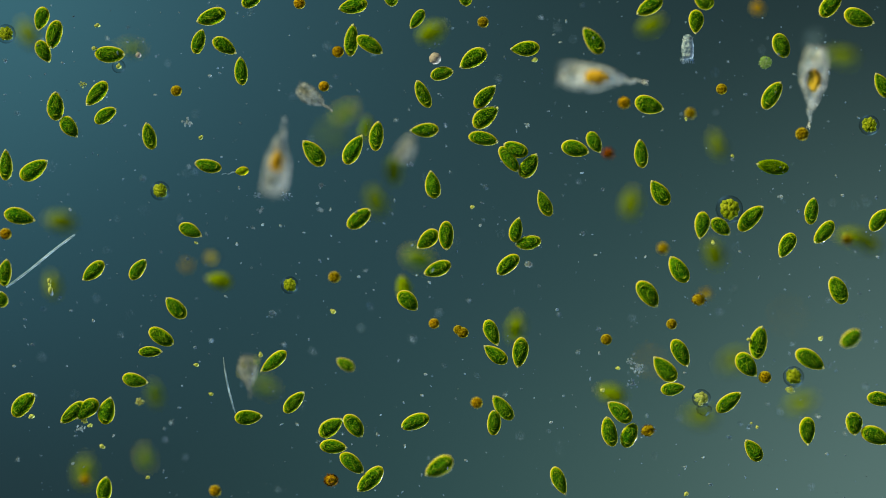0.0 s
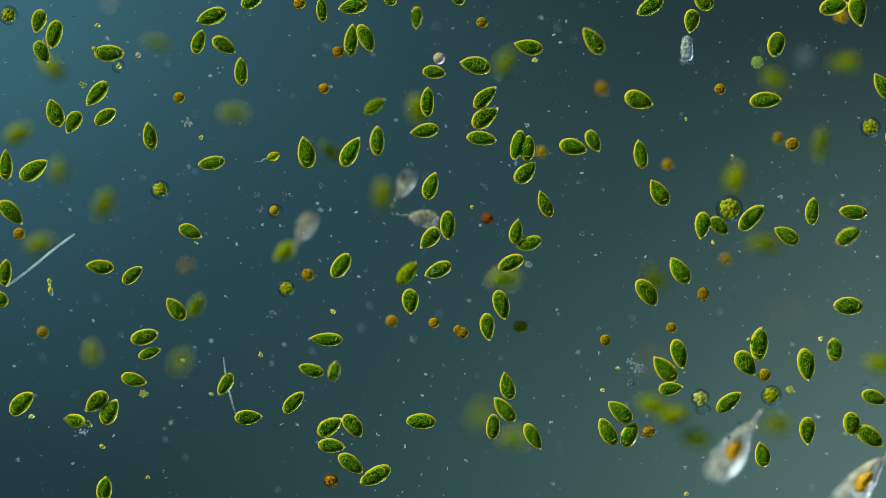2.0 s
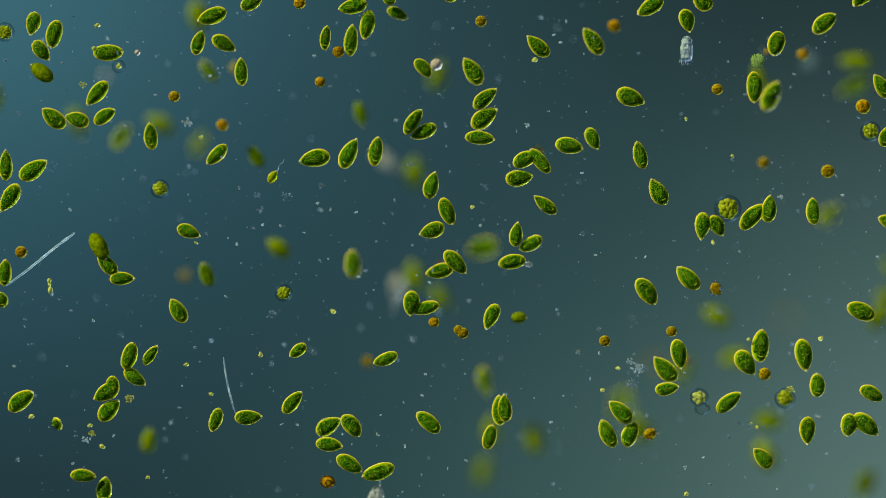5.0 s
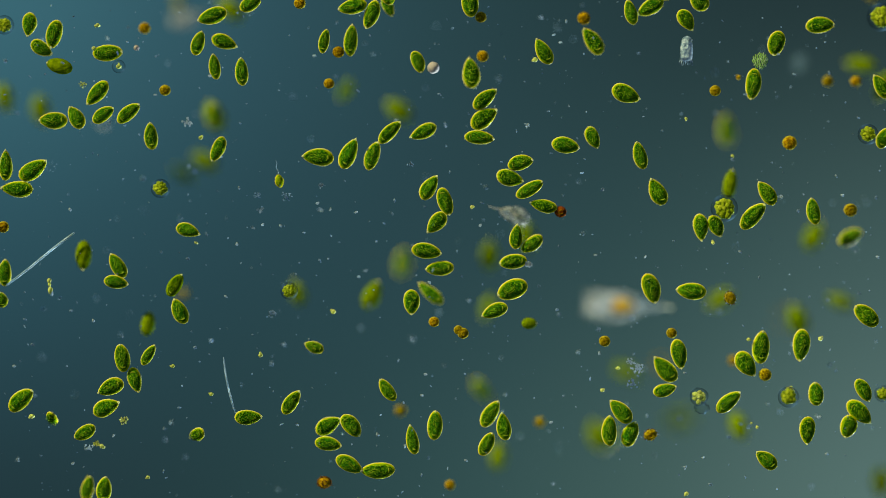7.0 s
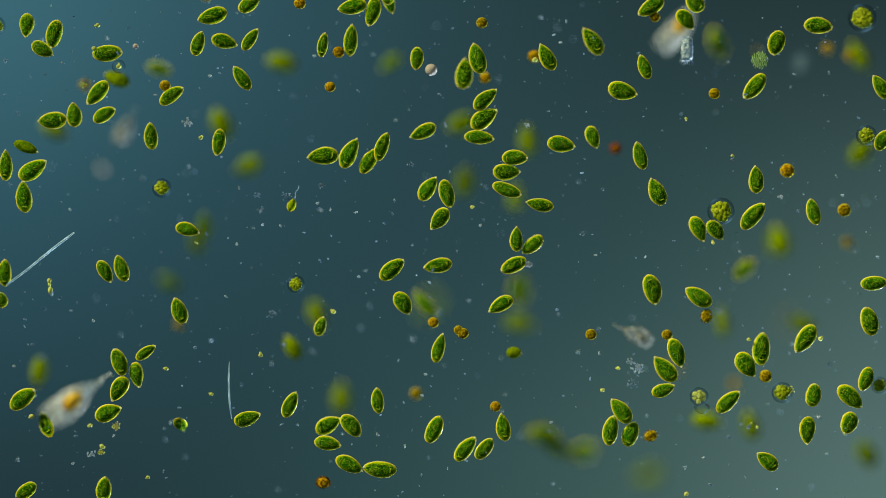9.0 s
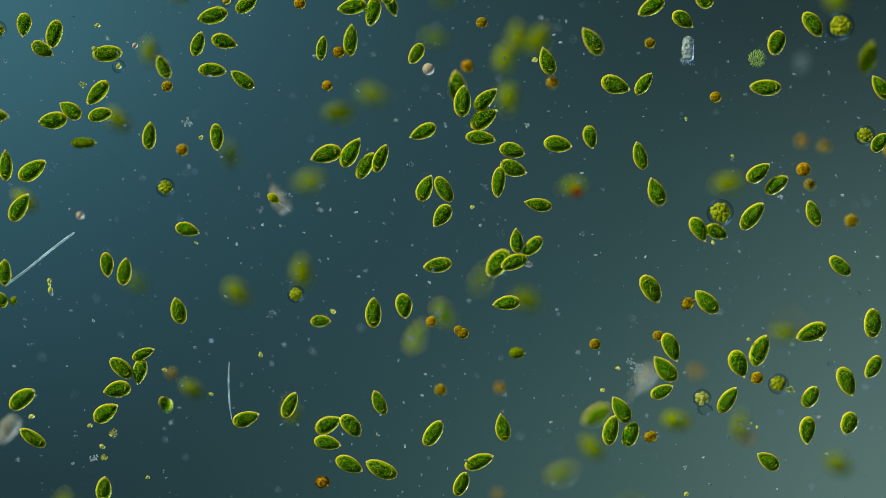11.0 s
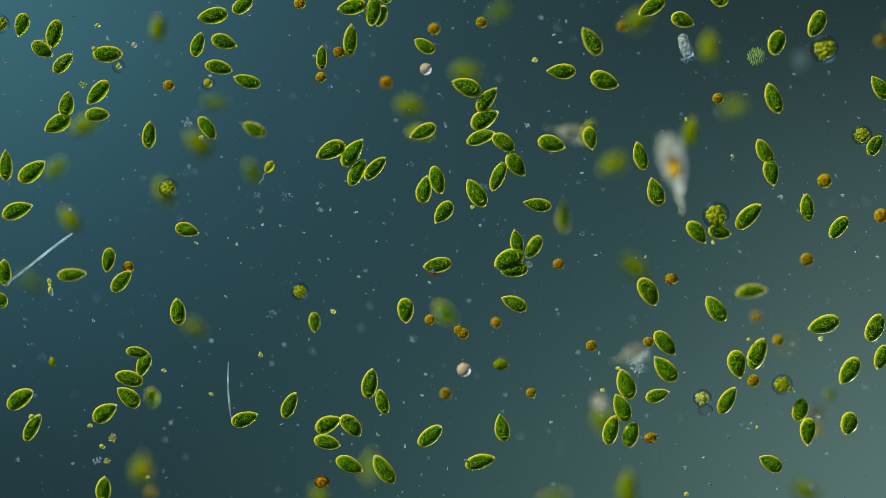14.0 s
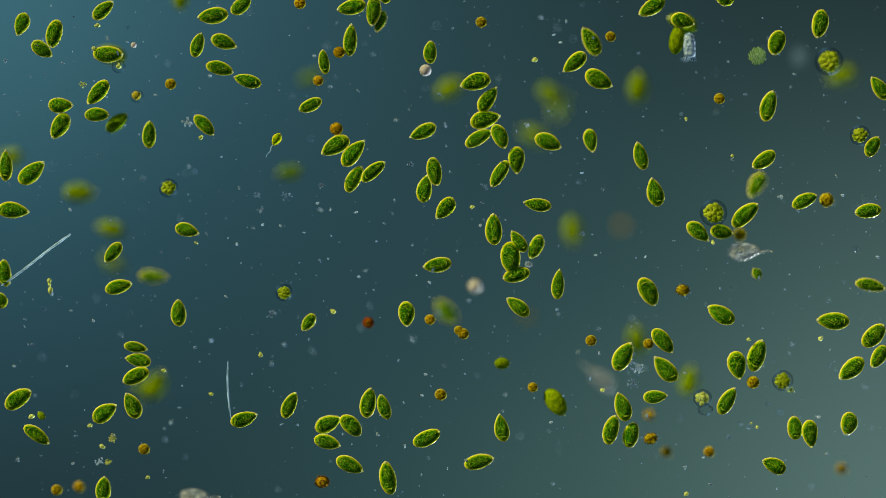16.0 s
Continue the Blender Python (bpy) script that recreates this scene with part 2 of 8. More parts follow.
def outline(s, round_end, peak):
    """Half width of a drop-shaped cell at s, 0 at its round end, 1 at its tip."""
    f = s ** round_end * (1 - s) ** peak
    top = round_end / (round_end + peak)
    return f / (top ** round_end * (1 - top) ** peak)


# ---- the living things ----
# how round the blunt end is, how pointed the tip, how far the body bends, and whether it shows a cleft
CELL_SHAPES = ((0.52, 0.68, 0.02, True), (0.50, 0.74, -0.03, True), (0.52, 0.61, 0.04, True), (0.55, 0.82, 0.03, False),
               (0.50, 0.60, 0.0, False), (0.48, 0.53, -0.02, True), (0.50, 0.55, 0.0, False), (0.50, 0.60, 0.02, False))


def green_cell(kind):
    """A drop-shaped green alga, one unit long and wide, tip towards +x."""
    end, peak, bend, split = CELL_SHAPES[kind]
    dull, pale = kind in (4, 6), kind == 7
    cell = new("green_alga")
    rnd = random.Random(kind)

    def rings(steps, along, across, high, lift):
        out = []
        for k in range(steps + 1):
            s = 0.5 - 0.5 * math.cos(math.pi * k / steps)
            w = outline(s, end, peak)
            out.append(((s - 0.5) * along, bend * math.sin(math.pi * s), lift, across * w, high * w))
        return out

    if not dull and not pale:
        # cream ring, added to stand for the bright light line round each cell
        part("membrane", loft(bmesh.new(), rings(16, 1.0, 0.478, 0.14, -0.08), 28), EDGE_RING, cell, "thin cream ring added for the bright edge line")
    part("pellicle", loft(bmesh.new(), rings(16, 0.98, 0.458, 0.24, -0.01), 28), GREEN_RIND if dull else SAP if pale else RIND, cell, "dull olive skin" if dull else "yellow-green skin" if pale else "thin golden translucent skin")
    part("cytoplasm", loft(bmesh.new(), rings(16, 0.93, 0.428, 0.38, 0.01), 28, 0.06, kind * 2.3), OLIVE if dull or pale else SAP, cell, "yellow-green outer plasm")
    inner = rings(28, 0.87, 0.385, 0.46, 0.03)
    part("chloroplast", loft(bmesh.new(), inner, 40, 0.12, kind * 3.1, 1.0), OLIVE if dull else LEAF if pale else GREEN, cell, "granular deep green inside")
    part("papilla", loft(bmesh.new(), [(0.42, 0, 0.02, 0, 0), (0.437, 0, 0.03, 0.075, 0.10), (0.468, 0, 0.03, 0.075, 0.10), (0.495, 0, 0.02, 0.045, 0.07), (0.512, 0, 0, 0, 0)], 10), CREAM, cell, "pale glassy tip")
    if dull:
        return cell
    arc = np.linspace(-1.25, 0.9 + 0.2 * (kind % 3), 11)
    groove = [(-0.27 - 0.05 * math.cos(a) + 0.02 * a * (kind % 2), 0.17 * math.sin(a), 0.45 - 0.06 * abs(math.sin(a))) for a in arc]
    part("furrow", tube(bmesh.new(), groove, [0.004, 0.009, 0.013, 0.017, 0.019, 0.019, 0.018, 0.016, 0.013, 0.009, 0.004]), GROOVE, cell, "bright yellow-green curved furrow")
    if split:
        cleft = [(-0.12 + 0.40 * k / 8, 0.07 * math.sin(k * 0.7 + kind) + bend, 0.02 + 0.46 * outline(0.38 + 0.45 * k / 8, end, peak)) for k in range(9)]
        part("cleft", tube(bmesh.new(), cleft, [0.004, 0.018, 0.030, 0.038, 0.042, 0.038, 0.030, 0.018, 0.004], 8), DEEP_GREEN, cell, "dark lengthwise cleft")
        for side in (-1, 1):
            edge = [(x + 0.01, y + side * (0.012 + 0.045 * math.sin(math.pi * k / 8)), z + 0.008) for k, (x, y, z) in enumerate(cleft)]
            part("lip", tube(bmesh.new(), edge, [0.003, 0.007, 0.010, 0.012, 0.012, 0.012, 0.010, 0.007, 0.003], 6), GROOVE, cell, "pale yellow-green lip of the cleft")
    spots = bmesh.new()
    for _ in range(14):
        s, w = rnd.uniform(0.12, 0.85), rnd.uniform(-0.8, 0.8)
        h = outline(s, end, peak)
        ball(spots, ((s - 0.5) * 0.85, 0.37 * h * w + bend * math.sin(math.pi * s), 0.03 + 0.45 * h * math.sqrt(1 - w * w)), (rnd.uniform(0.008, 0.016), rnd.uniform(0.012, 0.026), 0.03), 6, 4)
    part("starch", spots, GROOVE, cell, "small pale yellow grains")
    return cell


def golden_cyst(kind):
    """A small round cell, one unit across. g golden, o orange, b brown, r rust red, k dark-walled, s spined, w whitish."""
    if kind == "w":
        thing = new("granular_sphere")
        part("core", ball(bmesh.new(), (0, 0, 0), 0.45, 24, 14, 0.08), PEARL, thing, "pearly cream core")
        rnd = random.Random(5)
        grains = bmesh.new()
        for k in range(90):
            h = 1 - 2 * (k + 0.5) / 90
            a = k * 2.39996
            r = math.sqrt(1 - h * h)
            ball(grains, (0.43 * r * math.cos(a), 0.43 * r * math.sin(a), 0.43 * h), rnd.uniform(0.03, 0.06), 6, 4)
        part("granulation", grains, PEARL, thing, "whitish glassy grains")
        return thing
    if kind == "j":
        thing = new("coated_cyst")
        part("core", ball(bmesh.new(), (-0.06, 0.06, 0.0), (0.33, 0.32, 0.26), 18, 12, 0.15), PALE_GOLD, thing, "golden core")
        part("jelly", ball(bmesh.new(), (0, 0, 0), (0.5, 0.48, 0.4), 24, 14), JELLY, thing, "clear colourless coat")
        return thing
    thing = new("golden_cyst")
    wall = {"g": PALE_GOLD, "o": PALE_GOLD, "b": GOLD, "r": RUST, "k": DARK_RIM, "s": PALE_GOLD}[kind]
    body = {"g": GOLD, "o": ORANGE, "b": ORANGE, "r": RUST, "k": ORANGE, "s": GOLD}[kind]
    slim = 0.84 if kind in "sk" else 0.97
    if kind in "sk":
        part("outer_wall", ball(bmesh.new(), (0, 0, -0.10), (0.50, 0.50 * slim, 0.12), 24, 12, 0.1), DARK_RIM, thing, "dark brown outer wall")
    part("wall", ball(bmesh.new(), (0, 0, -0.05), (0.46, 0.46 * slim, 0.16) if kind in "sk" else (0.5, 0.485, 0.16), 24, 12), wall, thing, "thin bright cell wall")
    part("body", ball(bmesh.new(), (0, 0, 0.03), (0.40, 0.40 * slim, 0.18) if kind in "sk" else (0.425, 0.41, 0.18), 24, 14, 0.22), body, thing, "golden-brown grainy body")
    ringpts = [(0.17 * math.cos(a) + 0.03, 0.17 * math.sin(a) - 0.03, 0.18) for a in np.linspace(0.4, 5.6, 14)]
    part("inner_ring", tube(bmesh.new(), ringpts, [0.04] * 14, 6), DARK_RIM if kind == "k" else GOLD, thing, "darker inner ring")
    if kind in "sk":
        rnd = random.Random(3)
        for k in range(12):
            a = 2 * math.pi * k / 12 + rnd.uniform(-0.25, 0.25)
            d = Vector((math.cos(a), 0.86 * math.sin(a), 0))
            lean = Vector((rnd.uniform(-0.05, 0.05), rnd.uniform(-0.05, 0.05), 0.01))
            part("spine", tube(bmesh.new(), [d * 0.44, d * 0.49 + lean * 0.5, d * rnd.uniform(0.51, 0.60) + lean], [rnd.uniform(0.02, 0.045), rnd.uniform(0.02, 0.05), 0.015], 5), DARK_RIM if kind == "k" or k % 3 == 0 else SILT, thing)
    return thing


def colony(kind):
    """Round green cells packed in a clear ball of jelly, one unit across."""
    thing = new("algal_colony")
    part("jelly", ball(bmesh.new(), (0, 0, 0), 0.40 if kind == 2 else 0.5, 32, 18, 0.08 if kind == 2 else 0.0), JELLY, thing, "clear colourless jelly ball")
    rnd = random.Random(kind)
    if kind == 2:
        spots = [(0.20 * math.cos(a), 0.20 * math.sin(a), rnd.uniform(-0.03, 0.05)) for a in np.linspace(0.4, 5.7, 6)] + [(0.0, 0.02, 0.08)]
        part("jelly_lobe", ball(bmesh.new(), (0.14, -0.50, -0.03), (0.30, 0.26, 0.24), 24, 14, 0.45), JELLY, thing, "faint smaller lobe of jelly")
        size = (0.095, 0.12)
    else:
        spots = [(0.0, 0.0, 0.06)]
        spots += [(0.14 * math.cos(a + 0.3), 0.14 * math.sin(a + 0.3), 0.05) for a in np.linspace(0, 2 * math.pi, 6)[:-1]]
        spots += [(0.245 * math.cos(a), 0.245 * math.sin(a), rnd.uniform(0.0, 0.03)) for a in np.linspace(0, 2 * math.pi, 10)[:-1]]
        size = (0.105, 0.14)
    for x, y, z in spots:
        r = rnd.uniform(*size)
        cell = part("cell", ball(bmesh.new(), (0, 0, 0), (r * 1.2, r * rnd.uniform(0.8, 1.1), r * 0.5), 14, 8, 0.4), PALE_LIME if kind == 2 else LIME, thing)
        cell.location = (x + rnd.uniform(-0.015, 0.015), y + rnd.uniform(-0.015, 0.015), z)
        cell.rotation_euler = (0, 0, rnd.uniform(0, 3))
        if kind == 2:
            ob = part("pore", ball(bmesh.new(), (0, 0, r * 0.9), r * 0.3, 8, 6), PALE_LIME, cell)
    return thing


def green_ball():
    """A ball of tightly packed green rods, which later drift apart."""
    thing = new("green_ball")
    rnd = random.Random(8)
    for k in range(64):
        r = rnd.uniform(0.036, 0.048)
        rod = part("rod", ball(bmesh.new(), (0, 0, 0), (r * rnd.uniform(1.8, 2.7), r, r), 8, 6, 0.2), BRIGHT_ROD if k % 3 == 0 else LIME_ROD, thing)
    return thing


def packed(k, spread):
    """Where the rod k sits in its ball, as a pose in the ball's space."""
    a, r = k * 2.39996, math.sqrt((k + 0.5) / 64)
    h = 0.25 * math.sqrt(max(0.0, 1 - r * r))
    return pose(spread * r * math.cos(a), spread * r * math.sin(a), h, 0, 0, 40 + 25 * math.sin(k * 1.7))


def flagellate():
    thing = new("flagellate")
    shape = [(-0.5, 0.0), (-0.42, 0.10), (-0.25, 0.24), (0.0, 0.32), (0.2, 0.30), (0.38, 0.2), (0.47, 0.1), (0.5, 0)]
    part("wall", loft(bmesh.new(), [(x, 0, -0.03, r, r * 0.7) for x, r in shape], 18), RIND, thing, "golden rim")
    part("body", loft(bmesh.new(), [(x * 0.88, 0, 0.04, r * 0.82, r * 0.85) for x, r in shape], 18, 0.15), OLIVE, thing, "olive green body")
    tail = [(-0.48 - 0.09 * k, 0.05 * math.sin(k * 0.9), 0) for k in range(12)]
    part("flagellum", tube(bmesh.new(), tail, [0.045 - 0.003 * k for k in range(12)], 5), SILICA, thing, "thin pale whip")
    return thing


def rotifer(plump):
    """A swimming rotifer, one unit long, head towards +x and tipped down, foot towards -x."""
    thing = new("rotifer")
    if plump:
        shape = [(-0.3, 0), (-0.28, 0.022), (-0.22, 0.044), (-0.12, 0.085), (0, 0.124), (0.1, 0.144), (0.2, 0.149), (0.3, 0.144), (0.38, 0.134), (0.44, 0.123), (0.475, 0.106), (0.49, 0.064), (0.47, 0.028), (0.462, 0)]
        tip, depth = Matrix.Rotation(radians(20), 4, "Y"), 0.62
    else:
        shape = [(-0.22, 0.0), (-0.20, 0.05), (-0.12, 0.11), (0.0, 0.165), (0.12, 0.20), (0.24, 0.205), (0.36, 0.19), (0.44, 0.155), (0.475, 0.08), (0.455, 0.0)]
        tip, depth = Matrix.Rotation(radians(8), 4, "Y"), 0.75

    skin = GLASS if plump else PALE_TISSUE

    def piece(name, bm, mat, label=""):
        bmesh.ops.transform(bm, matrix=tip, verts=bm.verts)
        return part(name, bm, mat, thing, label)

    def wide(x):
        return float(np.interp(x, [p[0] for p in shape[1:-3]], [p[1] for p in shape[1:-3]]))

    piece("body", loft(bmesh.new(), [(x, 0.012 * math.sin(7 * x), 0, r, r * depth) for x, r in shape], 28, 0.12, 2.0 + plump), skin, "lucent whitish body wall")
    if plump:
        stomach = bmesh.new()
        for x, y, z, a, b, c in ((0.06, 0.0, 0.06, 0.13, 0.075, 0.06), (0.12, 0.025, 0.075, 0.07, 0.055, 0.05)):
            ball(stomach, (x, y, z), (a, b, c), 20, 12, 0.35)
        piece("stomach", stomach, FLESH, "amber stomach")
    else:
        piece("stomach", ball(bmesh.new(), (0.20, 0.0, 0.03), (0.09, 0.075, 0.07), 18, 12, 0.4), CREAMY, "cream stomach")
    piece("mastax", ball(bmesh.new(), (0.33, 0.01, 0.05), (0.05, 0.055, 0.04), 12, 8, 0.3), CHALK, "pale jaws")
    piece("gut", ball(bmesh.new(), (-0.06, 0.01, 0.0), (0.07, 0.04, 0.035), 12, 8, 0.3), CHALK, "pale gut")
    # lengthwise muscle bands under the skin
    for turn in (0.3, 0.7, 2.3, 2.75) if plump else ():
        xs = np.linspace(-0.16 if plump else -0.02, 0.42, 9)
        line = [(x, 1.0 * wide(x) * math.cos(turn + 0.12 * math.sin(5 * x + turn * 4)), depth * 1.0 * wide(x) * math.sin(turn)) for x in xs]
        piece("muscle_band", tube(bmesh.new(), line, [0.002, 0.004, 0.006, 0.005, 0.006, 0.005, 0.006, 0.005, 0.003], 6), GLASS)
    start = shape[1][0]
    foot = [(start + 0.04 - (start + 0.04 + 0.43) * k / 6, 0.012 * math.sin(k), 0) for k in range(7)]
    piece("foot", tube(bmesh.new(), foot, [0.034, 0.030, 0.025, 0.021, 0.017, 0.014, 0.011], 8), skin, "tapering lucent foot")
    for side in (-1, 1):
        piece("toe", tube(bmesh.new(), [foot[-1], (-0.465, side * 0.008, 0), (-0.5, side * 0.016, 0)], [0.009, 0.007, 0.002], 5), CREAMY)
    for k in range(15):
        a = 2 * math.pi * k / 15
        r = 0.095 if plump else 0.085
        root = Vector((0.465, r * math.cos(a), r * depth * math.sin(a)))
        piece("cilium", tube(bmesh.new(), [root, root + Vector((0.03, 0.012 * math.cos(a), 0.012 * math.sin(a))), root + Vector((0.05, 0.035 * math.cos(a), 0.03 * math.sin(a)))], [0.006, 0.004, 0.0015], 4), GLASS)
    return thing


def cased_animal():
    """A bluish glassy case, one unit long, closed end towards +x, with a fringe at the open end."""
    thing = new("cased_ciliate")
    shape = [(0.5, 0.0), (0.485, 0.09), (0.42, 0.17), (0.3, 0.205), (0.1, 0.225), (-0.1, 0.23), (-0.26, 0.215), (-0.33, 0.19), (-0.34, 0.10), (-0.33, 0)]
    part("case", loft(bmesh.new(), [(x, 0, 0, r * 0.9, r) for x, r in shape], 22, 0.14), BLUISH, thing, "glassy bluish ridged case")
    rnd = random.Random(4)
    bits = bmesh.new()
    for k in range(12):
        x, a = rnd.uniform(-0.28, 0.4), rnd.uniform(0.2, 2.9)
        ball(bits, (x, 0.19 * math.cos(a), 0.2 * math.sin(a)), (rnd.uniform(0.015, 0.04), rnd.uniform(0.015, 0.035), 0.03), 6, 4)
    part("granulation", bits, CHALK, thing, "whitish grains inside")
    for k in range(12):
        y = -0.2 + 0.4 * k / 11
        z = rnd.uniform(-0.06, 0.1)
        part("cilium", tube(bmesh.new(), [(-0.33, y, z), (-0.40, y * 1.1 + rnd.uniform(-0.03, 0.03), z), (-0.48 - rnd.uniform(0, 0.04), y * 1.15 + rnd.uniform(-0.05, 0.05), z)], [0.018, 0.014, 0.006], 5), BLUISH, thing)
    return thing


def pale_ciliate():
    """A pale oval ciliate, one unit long."""
    thing = new("pale_ciliate")
    shape = [(-0.5, 0.0), (-0.46, 0.12), (-0.3, 0.26), (0.0, 0.34), (0.25, 0.30), (0.42, 0.18), (0.5, 0.0)]
    part("body", loft(bmesh.new(), [(x, 0, 0, r, r * 0.7) for x, r in shape], 20, 0.1, 4.0), HAZE, thing, "pale bluish body")
    part("nucleus", ball(bmesh.new(), (0.05, 0.02, 0.18), (0.14, 0.11, 0.1), 12, 8, 0.2), HAZE, thing, "greyish nucleus")
    for k in range(14):
        a = 2 * math.pi * k / 14
        d = Vector((0.46 * math.cos(a), 0.31 * math.sin(a), 0))
        part("cilium", tube(bmesh.new(), [d, d * 1.12, d * 1.22 + Vector((0.02, 0, 0))], [0.012, 0.009, 0.004], 4), HAZE, thing)
    return thing


def needle(points, radii):
    """A glassy needle of a diatom."""
    thing = new("needle_diatom")
    part("valve", tube(bmesh.new(), points, radii, 8), SILICA, thing, "long glassy grey valve")
    n = len(points)
    beads = bmesh.new()
    for a, b in zip(points, points[1:]):
        count = max(2, int((Vector(b) - Vector(a)).length / (max(radii) * 1.7)))
        for k in range(count):
            ball(beads, Vector(a).lerp(Vector(b), k / count) + Vector((0, 0, max(radii) * 0.45)), max(radii) * 0.55, 6, 4, 0.4)
    part("raphe", beads, SILICA, thing, "pale beaded line down its middle")
    return thing


prototypes = {}


def make(key, builder, size, label, category, group):
    """The first of its kind is built, the rest are copies of it, each of its own size."""
    if key not in prototypes:
        prototypes[key] = builder()
        ob = prototypes[key]
    else:
        ob = copy_thing(prototypes[key], Matrix.Identity(4))
    ob.scale = [c * UM for c in size]
    return tagged(ob, label, category, group)


ALGA_LABELS = ("deep green drop-shaped alga with a golden rim, in clear water", "plump green alga with a pale pointed tip, in clear water",
               "oval granular green alga with a yellow furrow, in clear water", "slender pointed green alga with a bright rim, in clear water",
               "olive green drop-shaped alga, dull-rimmed, swimming in clear water", "broad oval green alga with a golden skin, in clear water", "olive green oval alga with a dull skin, in clear water", "yellow-green drop-shaped alga with a faint rim, swimming in clear water")


def alga(kind, long, wide):
    return make(("alga", kind), lambda: green_cell(kind), (long * 1.01, wide, wide * 0.52), ALGA_LABELS[kind], "alga", "green algae in the drop")


CYST_LABELS = {"g": "small round golden cyst with an inner ring", "o": "small round orange-brown cyst with a dark ring", "b": "small brown round cyst with a dark ring",
               "r": "small dark red round cyst, drifting", "k": "dark-walled brown round cyst with stubby spines", "s": "golden cyst with a fringe of dark stubby spines",
               "w": "whitish granular sphere with a cream core", "j": "small golden cyst in a clear round coat"}


def cyst(kind, across):
    return make(("cyst", kind), lambda: golden_cyst(kind), (across, across, across), CYST_LABELS[kind], "granule" if kind == "w" else "cyst", "small cysts in the drop")


def cluster(kind, across):
    label = ("round colony of lime green cells in clear jelly", "large round colony of lime green cells in thick jelly", "loose colony of separate green cells in faint jelly")[kind]
    return make(("colony", kind), lambda: colony(kind), (across, across, across), label, "colony", "algal colonies")


def swimmer(plump, long):
    return make(("rotifer", plump), lambda: rotifer(plump), (long, long, long),
                "lucent whitish rotifer with an amber stomach, swimming" if plump else "small pale bluish rotifer with a short foot, swimming", "rotifer", "rotifers in the drop")


def path(*rows):
    """Rows of seconds, x, y, depth in micrometres, the heading and, where it is tipped, the pitch in degrees, as poses."""
    return [(r[0], pose(r[1] * UM, r[2] * UM, r[3] * UM, 0, r[5] if len(r) > 5 else 0, r[4])) for r in rows]


# ---- what lives in the drop ----
alga_1 = alga(3, 43, 28)
alga_2 = alga(5, 51, 30)
alga_3 = alga(1, 43, 27)
alga_4 = alga(5, 53, 31)
alga_5 = alga(0, 54, 29)
alga_6 = alga(0, 51, 32)
alga_7 = alga(1, 44, 29)
alga_8 = alga(2, 44, 26)
alga_9 = alga(0, 49, 26)
alga_10 = alga(0, 54, 31)
alga_11 = alga(0, 45, 25)
alga_12 = alga(3, 48, 28)
alga_13 = alga(0, 50, 25)
alga_14 = alga(1, 55, 25)
alga_15 = alga(1, 57, 33)
alga_16 = alga(3, 57, 31)
alga_17 = alga(2, 48, 25)
alga_18 = alga(0, 28, 25)
alga_19 = alga(0, 49, 27)
alga_20 = alga(0, 44, 25)
alga_21 = alga(3, 44, 26)
alga_22 = alga(0, 48, 29)
alga_23 = alga(2, 48, 25)
alga_24 = alga(0, 52, 29)
alga_25 = alga(0, 57, 26)
alga_26 = alga(2, 53, 28)
alga_27 = alga(0, 40, 21)
alga_28 = alga(2, 41, 25)
alga_29 = alga(2, 53, 25)
alga_30 = alga(3, 51, 27)
alga_31 = alga(3, 59, 31)
alga_32 = alga(2, 53, 27)
alga_33 = alga(1, 56, 33)
alga_34 = alga(1, 55, 33)
alga_35 = alga(3, 52, 29)
alga_36 = alga(1, 56, 31)
alga_37 = alga(3, 53, 28)
alga_38 = alga(3, 55, 34)
alga_39 = alga(2, 53, 26)
alga_40 = alga(0, 53, 29)
alga_41 = alga(1, 53, 34)
alga_42 = alga(0, 50, 31)
alga_43 = alga(1, 42, 26)
alga_44 = alga(0, 51, 26)
alga_45 = alga(2, 46, 29)
alga_46 = alga(5, 54, 25)
alga_47 = alga(1, 49, 31)
alga_48 = alga(3, 43, 29)
alga_49 = alga(0, 38, 31)
alga_50 = alga(5, 45, 32)
alga_51 = alga(2, 56, 30)
alga_52 = alga(7, 58, 29)
alga_53 = alga(2, 51, 31)
alga_54 = alga(1, 56, 34)
alga_55 = alga(1, 48, 27)
alga_56 = alga(3, 52, 32)
alga_57 = alga(3, 49, 29)
alga_58 = alga(0, 41, 28)
alga_59 = alga(2, 60, 31)
alga_60 = alga(2, 48, 26)
alga_61 = alga(2, 50, 27)
alga_62 = alga(1, 49, 29)
alga_63 = alga(2, 48, 28)
alga_64 = alga(0, 54, 32)
alga_65 = alga(5, 52, 33)
alga_66 = alga(3, 50, 25)
alga_67 = alga(3, 45, 25)
alga_68 = alga(2, 46, 26)
alga_69 = alga(5, 49, 28)
alga_70 = alga(5, 51, 28)
alga_71 = alga(2, 55, 34)
alga_72 = alga(0, 51, 28)
alga_73 = alga(3, 47, 30)
alga_74 = alga(3, 50, 29)
alga_75 = alga(5, 50, 30)
alga_76 = alga(0, 45, 31)
alga_77 = alga(1, 49, 27)
alga_78 = alga(5, 50, 29)
alga_79 = alga(0, 42, 20)
alga_80 = alga(1, 46, 26)
alga_81 = alga(2, 54, 32)
alga_82 = alga(2, 54, 25)
alga_83 = alga(1, 49, 31)
alga_84 = alga(3, 50, 32)
alga_85 = alga(0, 45, 29)
alga_86 = alga(3, 58, 25)
alga_87 = alga(1, 49, 28)
alga_88 = alga(0, 50, 26)
